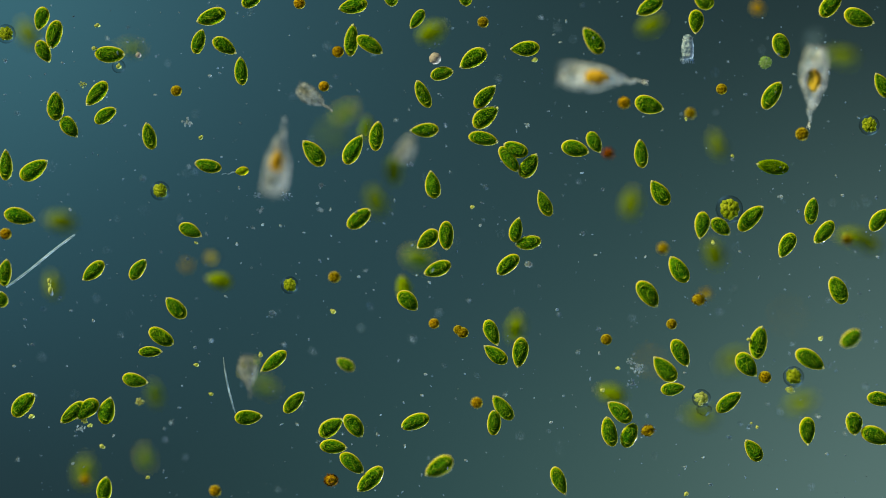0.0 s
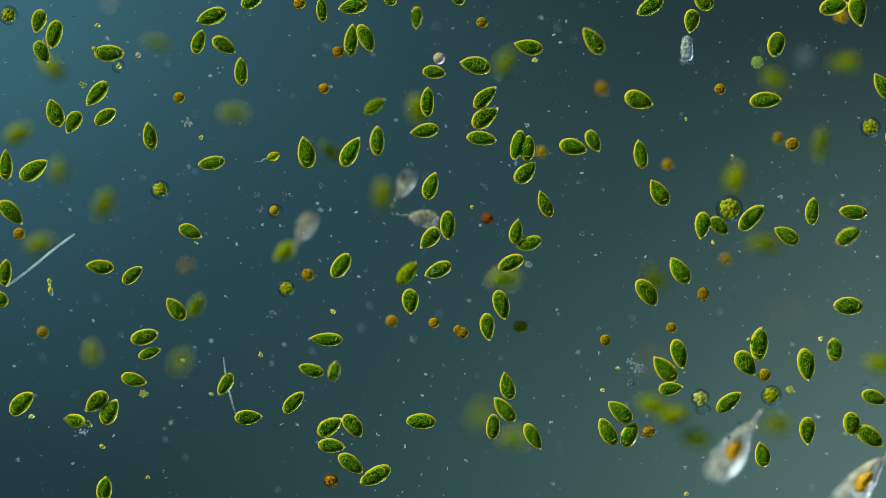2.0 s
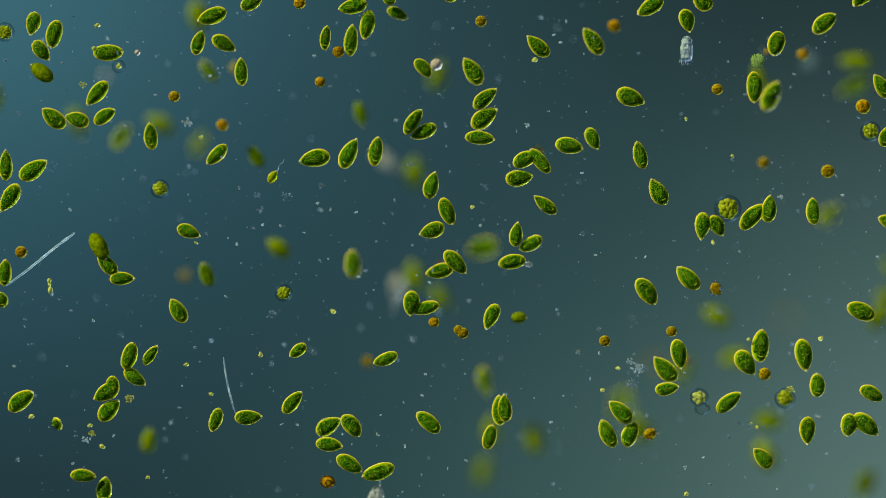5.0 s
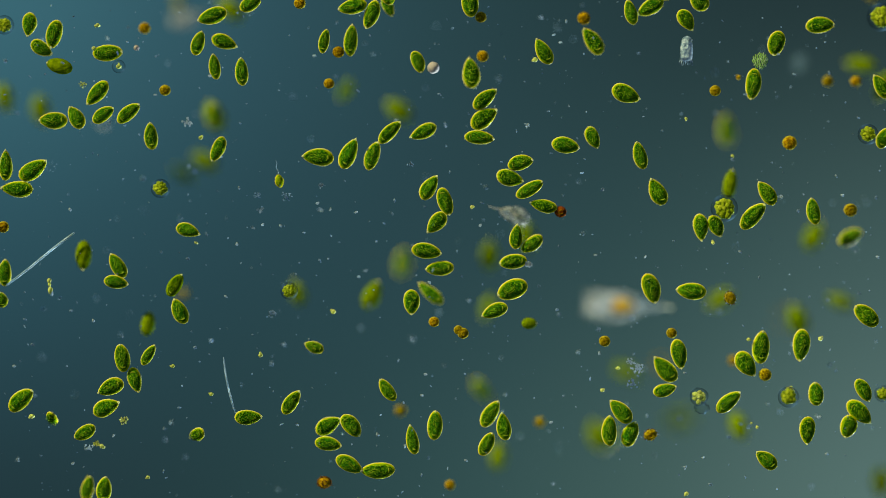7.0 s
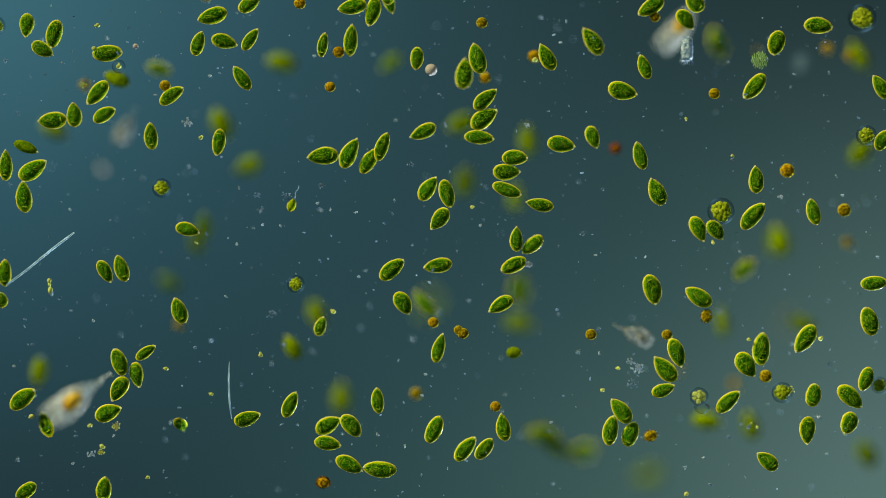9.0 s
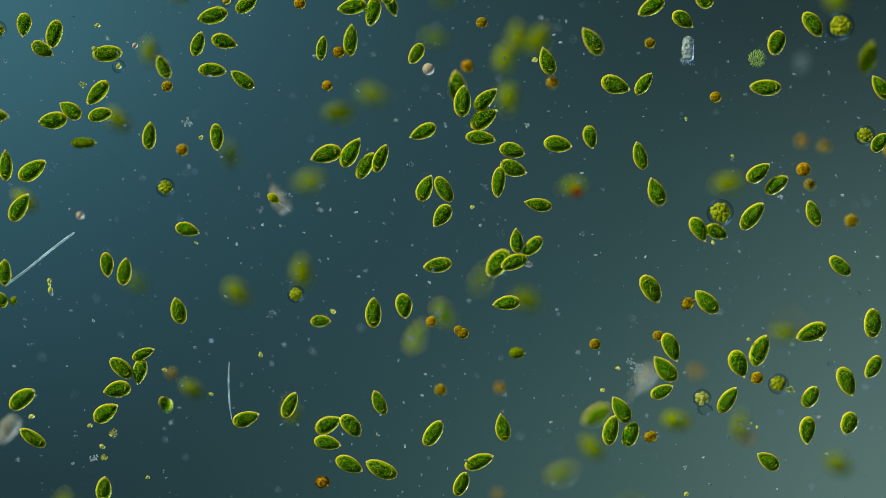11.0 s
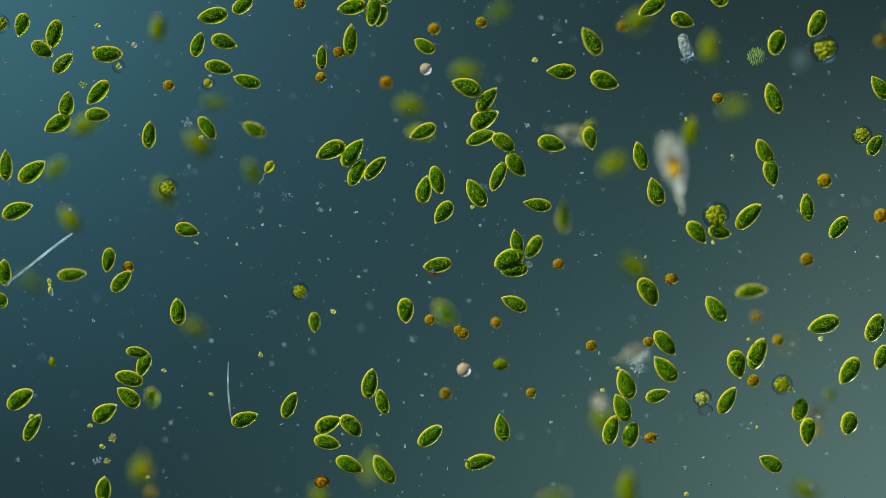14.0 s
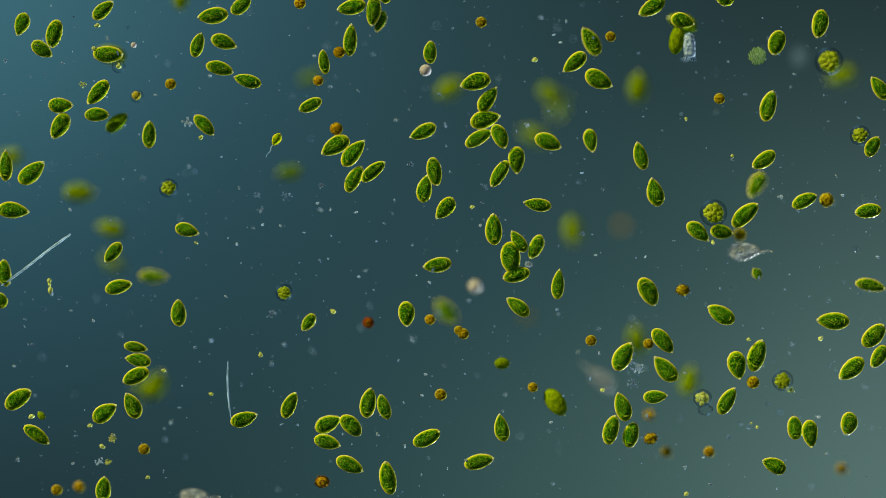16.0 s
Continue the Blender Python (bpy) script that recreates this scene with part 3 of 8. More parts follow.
alga_89 = alga(3, 50, 31)
alga_90 = alga(2, 48, 31)
alga_91 = alga(0, 48, 27)
alga_92 = alga(0, 52, 29)
alga_93 = alga(2, 60, 31)
alga_94 = alga(5, 52, 29)
alga_95 = alga(0, 56, 34)
alga_96 = alga(3, 50, 28)
alga_97 = alga(0, 54, 30)
alga_98 = alga(0, 54, 28)
alga_99 = alga(5, 45, 26)
alga_100 = alga(1, 53, 26)
alga_101 = alga(3, 57, 34)
alga_102 = alga(1, 53, 31)
alga_103 = alga(2, 54, 29)
alga_104 = alga(2, 47, 30)
alga_105 = alga(0, 54, 30)
alga_106 = alga(1, 43, 25)
alga_107 = alga(0, 54, 28)
alga_108 = alga(2, 59, 33)
alga_109 = alga(1, 51, 35)
alga_110 = alga(0, 58, 33)
alga_111 = alga(1, 50, 30)
alga_112 = alga(1, 45, 29)
alga_113 = alga(2, 41, 32)
alga_114 = alga(0, 55, 33)
alga_115 = alga(2, 45, 27)
alga_116 = alga(5, 42, 29)
alga_117 = alga(1, 27, 25)
alga_118 = alga(1, 25, 25)
alga_119 = alga(5, 42, 27)
swimming_alga_1 = alga(6, 54, 34)
swimming_alga_2 = alga(4, 56, 37)
swimming_alga_3 = alga(6, 48, 30)
swimming_alga_4 = alga(4, 56, 39)
swimming_alga_5 = alga(4, 58, 39)
swimming_alga_6 = alga(4, 56, 37)
swimming_alga_7 = alga(6, 54, 32)
swimming_alga_8 = alga(5, 56, 37)
swimming_alga_9 = alga(4, 48, 32)
swimming_alga_10 = alga(7, 46, 27)
swimming_alga_11 = alga(6, 45, 28)
swimming_alga_12 = alga(6, 56, 37)
swimming_alga_13 = alga(4, 56, 34)
swimming_alga_14 = alga(6, 54, 34)
swimming_alga_15 = alga(4, 60, 34)
swimming_alga_16 = alga(4, 56, 37)
swimming_alga_17 = alga(6, 56, 39)
swimming_alga_18 = alga(2, 42, 26)
swimming_alga_19 = alga(2, 46, 24)
swimming_alga_20 = alga(6, 58, 39)
swimming_alga_21 = alga(6, 56, 37)
swimming_alga_22 = alga(6, 54, 34)
swimming_alga_23 = alga(6, 56, 37)
swimming_alga_24 = alga(6, 56, 37)
swimming_alga_25 = alga(4, 52, 32)
swimming_alga_26 = alga(4, 56, 37)
swimming_alga_27 = alga(6, 54, 30)
swimming_alga_28 = alga(6, 56, 39)
swimming_alga_29 = alga(4, 56, 39)
swimming_alga_30 = alga(4, 56, 37)
swimming_alga_31 = alga(1, 52, 24)
swimming_alga_32 = alga(2, 50, 26)
swimming_alga_33 = alga(0, 46, 22)
swimming_alga_34 = alga(7, 44, 24)
swimming_alga_35 = alga(0, 46, 26)
swimming_alga_36 = alga(7, 46, 22)
swimming_alga_37 = alga(2, 44, 24)
swimming_alga_38 = alga(7, 44, 26)
swimming_alga_39 = alga(3, 54, 24)
swimming_alga_40 = alga(0, 36, 22)
swimming_alga_41 = alga(2, 46, 24)
swimming_alga_42 = alga(2, 44, 20)
swimming_alga_43 = alga(0, 56, 32)
swimming_alga_44 = alga(0, 46, 24)
swimming_alga_45 = alga(4, 54, 28)
swimming_alga_46 = alga(5, 47, 27)
swimming_alga_47 = alga(2, 54, 24)
swimming_alga_48 = alga(2, 44, 24)
swimming_alga_49 = alga(0, 58, 32)
swimming_alga_50 = alga(6, 50, 30)
swimming_alga_51 = alga(2, 50, 28)
swimming_alga_52 = alga(6, 54, 32)
swimming_alga_53 = alga(6, 54, 34)
swimming_alga_54 = alga(7, 48, 28)
swimming_alga_55 = alga(2, 40, 26)
swimming_alga_56 = alga(6, 58, 41)
swimming_alga_57 = alga(6, 54, 37)
swimming_alga_58 = alga(6, 56, 37)
swimming_alga_59 = alga(6, 60, 44)
swimming_alga_60 = alga(4, 58, 39)
swimming_alga_61 = alga(4, 54, 39)
swimming_alga_62 = alga(4, 54, 34)
swimming_alga_63 = alga(4, 52, 39)
cyst_1 = cyst("g", 20)
cyst_2 = cyst("o", 21)
cyst_3 = cyst("b", 21)
cyst_4 = cyst("o", 19)
cyst_5 = cyst("g", 20)
cyst_6 = cyst("b", 23)
cyst_7 = cyst("g", 20)
cyst_8 = cyst("g", 20)
cyst_9 = cyst("g", 24)
cyst_10 = cyst("g", 21)
cyst_11 = cyst("o", 19)
cyst_12 = cyst("g", 20)
cyst_13 = cyst("g", 17)
cyst_14 = cyst("o", 21)
cyst_15 = cyst("g", 20)
cyst_16 = cyst("g", 19)
cyst_17 = cyst("s", 25)
cyst_18 = cyst("g", 23)
cyst_19 = cyst("s", 25)
cyst_20 = cyst("k", 26)
cyst_21 = cyst("o", 21)
cyst_22 = cyst("g", 21)
cyst_23 = cyst("r", 21)
cyst_24 = cyst("o", 21)
small_alga_1 = alga(6, 28, 23)
cyst_26 = cyst("o", 23)
cyst_27 = cyst("o", 19)
cyst_28 = cyst("g", 18)
cyst_29 = cyst("g", 19)
cyst_30 = cyst("o", 26)
cyst_31 = cyst("o", 21)
cyst_32 = cyst("w", 23)
cyst_33 = cyst("j", 27)
cyst_34 = cyst("w", 27)
cyst_35 = cyst("w", 15)
cyst_36 = cyst("j", 24)
cyst_37 = cyst("g", 26)
colony_1 = cluster(0, 34)
colony_2 = cluster(0, 31)
colony_3 = cluster(1, 48)
colony_4 = cluster(0, 36)
colony_5 = cluster(0, 37)
open_colony_1 = cluster(2, 40)
colony_6 = cluster(0, 34)
colony_7 = cluster(1, 50)
ball_1 = make("ball", green_ball, (26, 26, 26), "ball of tiny green rods that drifts apart", "alga", "")
flagellate_1 = make("flagellate", flagellate, (25, 25, 25), "tiny olive green flagellate with a thin whip", "flagellate", "")
rotifer_1 = swimmer(True, 150)
rotifer_2 = swimmer(True, 165)
rotifer_3 = swimmer(True, 162)
rotifer_4 = swimmer(True, 160)
rotifer_5 = swimmer(True, 160)
rotifer_6 = swimmer(True, 165)
rotifer_7 = swimmer(True, 140)
rotifer_8 = swimmer(True, 155)
small_rotifer_1 = swimmer(False, 78)
small_rotifer_2 = swimmer(False, 74)
small_rotifer_3 = swimmer(False, 78)
small_rotifer_4 = swimmer(False, 76)
cased_ciliate_1 = make("case", cased_animal, (52, 52, 52), "bluish glassy cased ciliate with a ragged fringe", "ciliate", "")
colony_8 = cluster(0, 30)
cyst_38 = cyst("g", 20)
cyst_39 = cyst("o", 20)
cyst_40 = cyst("g", 19)
cyst_41 = cyst("o", 20)
cyst_42 = cyst("g", 20)
cyst_43 = cyst("o", 9)
cyst_44 = cyst("o", 20)
cyst_45 = cyst("o", 20)
cyst_46 = cyst("o", 20)
cyst_47 = cyst("g", 20)
cyst_48 = cyst("g", 18)
swimming_alga_64 = alga(4, 56, 37)
swimming_alga_65 = alga(6, 56, 38)
small_alga_2 = alga(6, 17, 14)
cyst_49 = cyst("g", 20)
cyst_50 = cyst("g", 20)
cyst_51 = cyst("o", 20)
swimming_alga_66 = alga(4, 56, 38)
swimming_alga_67 = alga(4, 56, 36)
cyst_52 = cyst("w", 11)
cyst_53 = cyst("o", 20)
cyst_54 = cyst("o", 20)
cyst_55 = cyst("o", 20)
small_alga_3 = alga(5, 22, 18)
pale_ciliate_1 = make("pale", pale_ciliate, (36, 36, 36), "faint pale bluish ciliate, out of focus in the water", "ciliate", "")
needle_1 = tagged(needle([(x * UM, 0.6 * math.sin(x * 0.05) * UM, 0) for x in range(-76, 77, 8)], [(1.3 + 0.7 * min(1, (76 - abs(x)) / 16)) * UM for x in range(-76, 77, 8)]), "long straight glassy grey needle diatom", "diatom", "needle diatoms")
needle_2 = tagged(needle([(x * UM, -x * x * 0.0012 * UM, 0) for x in range(-50, 51, 10)], [(0.7 + 0.8 * min(1, (50 - abs(x)) / 25)) * UM for x in range(-50, 51, 10)]), "thin bent glassy needle diatom", "diatom", "needle diatoms")


# ---- still matter: grains, flecks and threads ----
def grain_heap(name, mat, x, y, across, count, label, seed, z=0):
    """A loose heap of tiny grains."""
    rnd = random.Random(seed)
    bm = bmesh.new()
    for _ in range(int(count * 2.4)):
        a, r = rnd.uniform(0, 6.283), across * 0.46 * rnd.random() ** 0.8
        ball(bm, (r * math.cos(a) * UM, r * math.sin(a) * 0.8 * UM, rnd.uniform(-2, 2) * UM),
             tuple(rnd.uniform(0.8, 1.8) * UM * (across / 20) ** 0.4 for _ in range(3)), 6, 4, 0.3)
    ob = mesh_object(name, bm, mat)
    ob.location = (x * UM, y * UM, z * UM)
    return tagged(ob, label, "debris", "grains of debris")


def tiny_alga(x, y, across, seed, z=0, coat=0):
    """A tiny round green cell, with a smaller one budding from it."""
    rnd = random.Random(seed)
    ob = new("tiny_alga")
    r = across * 0.40 * UM
    part("cell", ball(bmesh.new(), (0, 0, 0), (r, r * rnd.uniform(0.8, 1.0), r), 14, 9, 0.12), PALE_LIME, ob, "yellow-green cell")
    a = rnd.uniform(0, 6.283)
    part("bud", ball(bmesh.new(), (r * math.cos(a), r * math.sin(a), 0), r * rnd.uniform(0.35, 0.7), 10, 7, 0.1), PALE_LIME, ob, "smaller cell beside it")
    if coat:
        part("jelly", ball(bmesh.new(), (0, 0, 0), coat * UM, 24, 14), JELLY, ob, "clear round coat of jelly")
    part("vacuole", ball(bmesh.new(), (-r * 0.3, r * 0.3, r * 0.8), r * 0.3, 8, 6), CREAM, ob, "pale bright spot")
    ob.location = (x * UM, y * UM, z * UM)
    return tagged(ob, "tiny yellow-green round cell with a bud, in clear water", "alga", "tiny algae in the drop")


grain_heap("silt_clump", CHALK, -452, 225, 22, 16, "loose clump of tiny glassy grey grains", 0)
grain_heap("silt_clump", CHALK, 344, -211, 26, 22, "loose clump of tiny glassy grey grains", 1)
grain_heap("silt_clump", CHALK, 332, -199, 16, 10, "loose clump of tiny glassy grey grains", 2)
grain_heap("silt_clump", SILT, 336, -237, 26, 12, "loose clump of tiny glassy grey grains", 3)
grain_heap("silt_clump", CHALK, 149, 219, 12, 9, "loose clump of tiny glassy grey grains", 4)
grain_heap("silt_clump", SILT, -303, -115, 16, 12, "loose clump of tiny glassy grey grains", 5)
grain_heap("silt_clump", SILT, -277, 94, 22, 9, "loose clump of tiny glassy grey grains", 6)
grain_heap("silt_clump", SILT, -328, 96, 16, 8, "loose clump of tiny glassy grey grains", 7)
grain_heap("silt_clump", CHALK, 597, 91, 13, 8, "loose clump of tiny glassy grey grains", 8)
grain_heap("silt_clump", SILT, -322, 69, 16, 10, "loose clump of tiny glassy grey grains", 9)
grain_heap("silt_clump", SILT, -216, 113, 16, 10, "loose clump of tiny glassy grey grains", 10)
grain_heap("silt_clump", SILT, -59, 149, 14, 9, "loose clump of tiny glassy grey grains", 11)
grain_heap("silt_clump", SILT, 246, 27, 12, 8, "loose clump of tiny glassy grey grains", 13)
grain_heap("silt_clump", SILT, 274, -142, 12, 8, "loose clump of tiny glassy grey grains", 14)
grain_heap("silt_clump", SILT, -336, 38, 12, 6, "loose clump of tiny glassy grey grains", 15)
grain_heap("silt_clump", SILT, -219, 71, 10, 7, "loose clump of tiny glassy grey grains", 16)
drifting_clump_3 = grain_heap("silt_clump", CHALK, -634, -324, 18, 10, "loose clump of tiny glassy grey grains", 17)
grain_heap("grain_clump", PALE_LIME, -638, 291, 16, 14, "tiny clump of yellow-green grains", 40)
tiny_alga(-574, 323, 12, 41, 0, 12)
tiny_alga(-618, 355, 10, 42)
tiny_alga(-611, 396, 10, 44)
drifting_cell_1 = tiny_alga(-434, -207, 10, 45)
tiny_alga(-194, -111, 11, 46)
tiny_alga(-410, -257, 9, 47)
tiny_alga(-429, 197, 9, 48)
tiny_alga(-437, 11, 7, 49)
tiny_alga(-323, -188, 10, 50)
tiny_alga(310, -211, 9, 51)
tiny_alga(51, 74, 8, 52)
tiny_alga(512, 165, 7, 53)
tiny_alga(668, -159, 10, 54)
tiny_alga(541, -160, 9, 55)
tiny_alga(163, 335, 11, 56)
tiny_alga(-728, -296, 12, 57)
chain = new("tiny_chain")
for x, y, a, b in ((0, 10, 3.6, 4.6), (0.5, 3, 3.0, 3.4), (2, -7, 4.2, 6.5)):
    part("cell", ball(bmesh.new(), (x * UM, y * UM, 0), (a * UM, b * UM, a * UM), 12, 8, 0.2), PALE_LIME, chain)
part("remnant", ball(bmesh.new(), (4 * UM, -12 * UM, -1 * UM), (3.5 * UM, 5.0 * UM, 2.5 * UM), 12, 8, 0.4), CHALK, chain, "pale empty cell")
chain.location = (-697 * UM, -66 * UM, 0)
tagged(chain, "short chain of pale green cells, in clear water", "alga", "tiny algae in the drop")
drifting_clump_1 = grain_heap("grain_clump", PALE_LIME, -534, -266, 18, 22, "tiny clump of yellow-green grains", 59)
tiny_alga(-522, -404, 9, 60)
tiny_alga(-624, -312, 9, 61)
grain_heap("grain_clump", PALE_LIME, 614, -249, 18, 24, "tiny clump of yellow-green grains", 62)
tiny_alga(478, 11, 8, 63)
tiny_alga(431, -433, 10, 64)
grain_heap("grain_clump", CHALK, 151, -27, 14, 44, "pale starry clump of grains", 65)
drifting_clump_2 = grain_heap("grain_clump", PALE_LIME, -628, -309, 14, 20, "tiny clump of yellow-green grains", 66)
tiny_alga(430, 231, 7, 67)
tiny_alga(-604, -349, 10, 68)
tiny_alga(282, -250, 9, 69)
tiny_alga(556, -316, 7, 70)
tiny_alga(546, -308, 5, 71)
grain_heap("silt_clump", CHALK, 428, -387, 9, 7, "loose clump of tiny glassy grey grains", 72)
grain_heap("silt_clump", CHALK, 666, -298, 11, 8, "loose clump of tiny glassy grey grains", 73)


def fleck(kind):
    rnd = random.Random(kind)
    bm = bmesh.new()
    ball(bm, (0, 0, 0), (3.2 * UM, rnd.uniform(1.4, 2.6) * UM, 2.0 * UM), 9, 6, 0.5)
    ball(bm, (rnd.uniform(-2, 2) * UM, rnd.uniform(-2, 2) * UM, 0.6 * UM), (1.6 * UM, 1.2 * UM, 1.4 * UM), 7, 5, 0.5)
    return bm


fleck_kinds = [mesh_object("fleck", fleck(k), CHALK if k != 2 else SILT) for k in range(3)]


def flecks(rows):
    for kind, x, y, turn, z in rows:
        ob = copy_thing(fleck_kinds[kind], pose(x * UM, y * UM, z * UM, 0, 0, turn))
        tagged(ob, "tiny pale glassy fleck hanging in the water", "fleck", "pale flecks")


flecks(((1, -360, 108, 93, 6), (1, -216, 69, 159, -20), (0, -619, -127, 98, 0), (2, -452, -17, 28, 0), (1, -67, -349, 89, 0), (2, 282, 106, 54, 0), (0, 66, 42, 30, 0), (0, 240, -184, 176, -20), (0, -258, -311, 138, -8), (0, -484, -309, 78, -20), (1, -583, -331, 41, 0), (1, 623, 310, 158, -8), (0, 218, 403, 91, 0), (1, 208, 366, 178, 0), (1, -84, 229, 7, -20),))
flecks(((1, -199, 70, 54, 0), (0, -364, 9, 75, 6), (2, -727, -169, 13, 0), (1, -756, -375, 41, -20), (2, -439, -174, 15, 0), (2, -56, -157, 61, 6), (0, -37, -259, 153, 0), (0, -116, -329, 97, -8), (1, 41, -374, 149, 0), (2, 473, -416, 10, 0), (1, 428, -219, 154, 0), (1, 665, -297, 111, -20), (0, 529, -311, 138, -20), (0, 544, -317, 43, -20), (0, 678, -362, 172, 6),))
flecks(((2, 766, 91, 88, 0), (2, 627, 67, 85, 6), (0, 526, -5, 139, 0), (0, 769, -14, 146, 0), (1, 696, 129, 120, 0), (0, 706, 95, 160, 6), (1, 358, -14, 40, 0), (2, 201, -107, 35, 6), (0, -24, -59, 137, 0), (0, -412, 306, 12, 6), (1, -384, -84, 139, 0), (0, -759, -207, 159, 0), (0, -660, 70, 121, 0), (1, -228, 343, 164, -8), (0, -597, 375, 135, -20),))
flecks(((0, -319, 43, 35, 0), (1, -154, 65, 11, 0), (0, -287, 41, 135, 6), (0, -222, 81, 18, 0), (1, -509, 273, 173, 0), (1, 196, 379, 8, 0), (1, 461, -369, 173, 0), (1, 111, -259, 51, -20), (0, 191, -307, 23, 0), (0, 276, -184, 74, 6), (2, -494, -319, 134, -8), (0, -654, -379, 23, 6), (0, -149, -49, 170, 0), (1, 716, -329, 130, -20), (2, 76, 111, 15, -20),))
for ob, x in zip(fleck_kinds, (-31, 270, 512)):
    ob.location = (x * UM, (x * 0.7 - 200) * UM, 0)
    tagged(ob, "tiny pale glassy fleck hanging in the water", "fleck", "pale flecks")


# dust too small to count
rnd = random.Random(21)
bm = bmesh.new()
for _ in range(900):
    r = rnd.choice((0.6, 0.7, 0.9, 1.1, 1.4, 1.8)) * UM
    x, y, z = rnd.uniform(-830, 830) * UM, rnd.uniform(-480, 480) * UM, rnd.gauss(0, 10) * UM
    v = bmesh.ops.create_icosphere(bm, subdivisions=1, radius=1.0)["verts"]
    a, s = rnd.uniform(0, 6.28), rnd.choice((1.0, 1.0, 1.5, 2.4))
    for w in v:
        px, py = w.co.x * r * s, w.co.y * r
        w.co = (x + px * math.cos(a) - py * math.sin(a), y + px * math.sin(a) + py * math.cos(a), z + w.co.z * r)
tagged(mesh_object("dust", bm, SILT), "fine grey dust hanging in the water", "dust", kind="stuff")

# faint blurred silt below the plane in focus
bm = bmesh.new()
for _ in range(120):
    ball(bm, (rnd.uniform(-820, 820) * UM, rnd.uniform(-470, 470) * UM, rnd.uniform(-75, -12) * UM), tuple(rnd.uniform(1.5, 4.2) * UM for _ in range(3)), 7, 5, 0.4)
tagged(mesh_object("silt", bm, SILT), "pale silt sunk deeper in the water", "silt", kind="stuff")


# ---- how all of it drifts and swims ----
def motions():
    walk(alga_1, path((0, -712, 408, -2, -105), (4, -723, 400, -2, -105), (6.5, -732, 398, -2, -98), (9, -738, 396, -2, -95), (11.5, -744, 397, -2, -95), (14, -747, 397, -2, -105), (16, -747, 398, -2, -110)))
    walk(alga_2, path((0, -688, 380, -0, -104), (16, -688, 381, -0, -104)))
    walk(alga_3, path((0, -707, 350, -3, -62), (4, -711, 349, -3, -60), (6.5, -711, 356, -3, -35), (9, -709, 354, -3, -30), (16, -710, 354, -3, -35)))
    walk(alga_4, path((0, -590, 345, 0, -2), (4, -592, 348, 0, 0), (9, -594, 347, 0, 5), (16, -593, 345, 0, -2)))
    walk(alga_5, path((0, -613, 275, 2, -131), (16, -611, 277, 2, -131)))
    walk(alga_6, path((0, -686, 253, -2, 91), (1, -688, 248, -2, 100), (2, -687, 241, -2, 110), (4, -689, 236, -2, 120), (6.5, -690, 228, -2, 175), (9, -692, 228, -2, 185), (11.5, -690, 228, -2, 190), (12.5, -687, 224, -2, 200), (13.5, -685, 223, -2, 205), (14.5, -681, 221, -2, 215), (16, -679, 218, -2, 240)))
    walk(alga_7, path((0, -661, 216, -2, -53), (1, -659, 220, -2, -70), (2, -655, 224, -2, -120), (2.5, -653, 227, -2, -130), (3, -652, 226, -2, -140), (4, -648, 227, -2, -170), (6.5, -650, 232, -2, -230), (9, -654, 238, -2, -265), (11.5, -662, 248, -2, -210), (12.5, -665, 253, -2, -240), (13.5, -666, 255, -2, -265), (14.5, -669, 258, -2, -300), (15.5, -673, 257, -2, -350), (16, -677, 255, -2, -360)))
    walk(alga_8, path((0, -597, 236, 3, 34), (4, -597, 233, 3, 34), (6.5, -601, 237, 3, 35), (9, -599, 237, 3, 30), (11.5, -608, 237, 3, 10), (16, -612, 237, 3, 0)))
    walk(alga_9, path((0, -520, 200, -2, 103), (7, -517, 200, -2, 95), (9, -517, 200, -2, 95), (11.5, -520, 201, -2, 85), (16, -520, 203, -2, 88)))
    walk(alga_10, path((0, -410, 411, 3, -160), (4, -409, 412, 3, -160), (16, -407, 413, 3, -172)))
    walk(alga_11, path((0, -432, 367, 2, 73), (16, -434, 361, 2, 73)))
    walk(alga_12, path((0, -387, 359, -3, -32), (4, -388, 362, -3, -32), (8.5, -387, 367, -3, -15), (16, -388, 366, -3, -20)))
    walk(alga_13, path((0, -357, 315, 1, 94), (4, -357, 314, 1, 92), (7.5, -356, 314, 1, 95), (8.3, -357, 307, 1, 115), (9, -356, 303, 1, 125), (11.5, -354, 299, 1, 150), (12.5, -350, 297, 1, 160), (16, -346, 298, 1, 165)))
    walk(alga_14, path((0, -775, 149, -3, 90), (16, -775, 148, -3, 90)))
    walk(alga_15, path((0, -724, 141, 1, 33), (9, -726, 141, 1, 33), (16, -728, 136, 1, 40)))
    walk(alga_16, path((0, -750, 57, -3, -14), (1, -758, 58, -3, -25), (1.5, -761, 61, -3, -32), (2, -765, 64, -3, -45), (2.5, -769, 64, -3, -62), (3, -771, 67, -3, -75), (3.5, -773, 74, -3, -88), (4, -774, 80, -3, -92), (5.25, -767, 94, -3, -135), (6.5, -761, 108, -3, -178), (7, -755, 107, -3, -182), (7.5, -747, 103, -3, -200), (8, -743, 101, -3, -225), (8.5, -741, 98, -3, -250), (9, -742, 93, -3, -265), (11.5, -752, 71, -3, -310), (12.5, -755, 69, -3, -325), (14, -754, 68, -3, -340), (15, -758, 68, -3, -352), (16, -761, 68, -3, -365)))
    walk(alga_17, path((0, -775, -42, -2, 83), (16, -776, -42, -2, 95)))
    walk(alga_18, path((0, -782, -89, -4, 100), (16, -783, -91, -4, 100)))
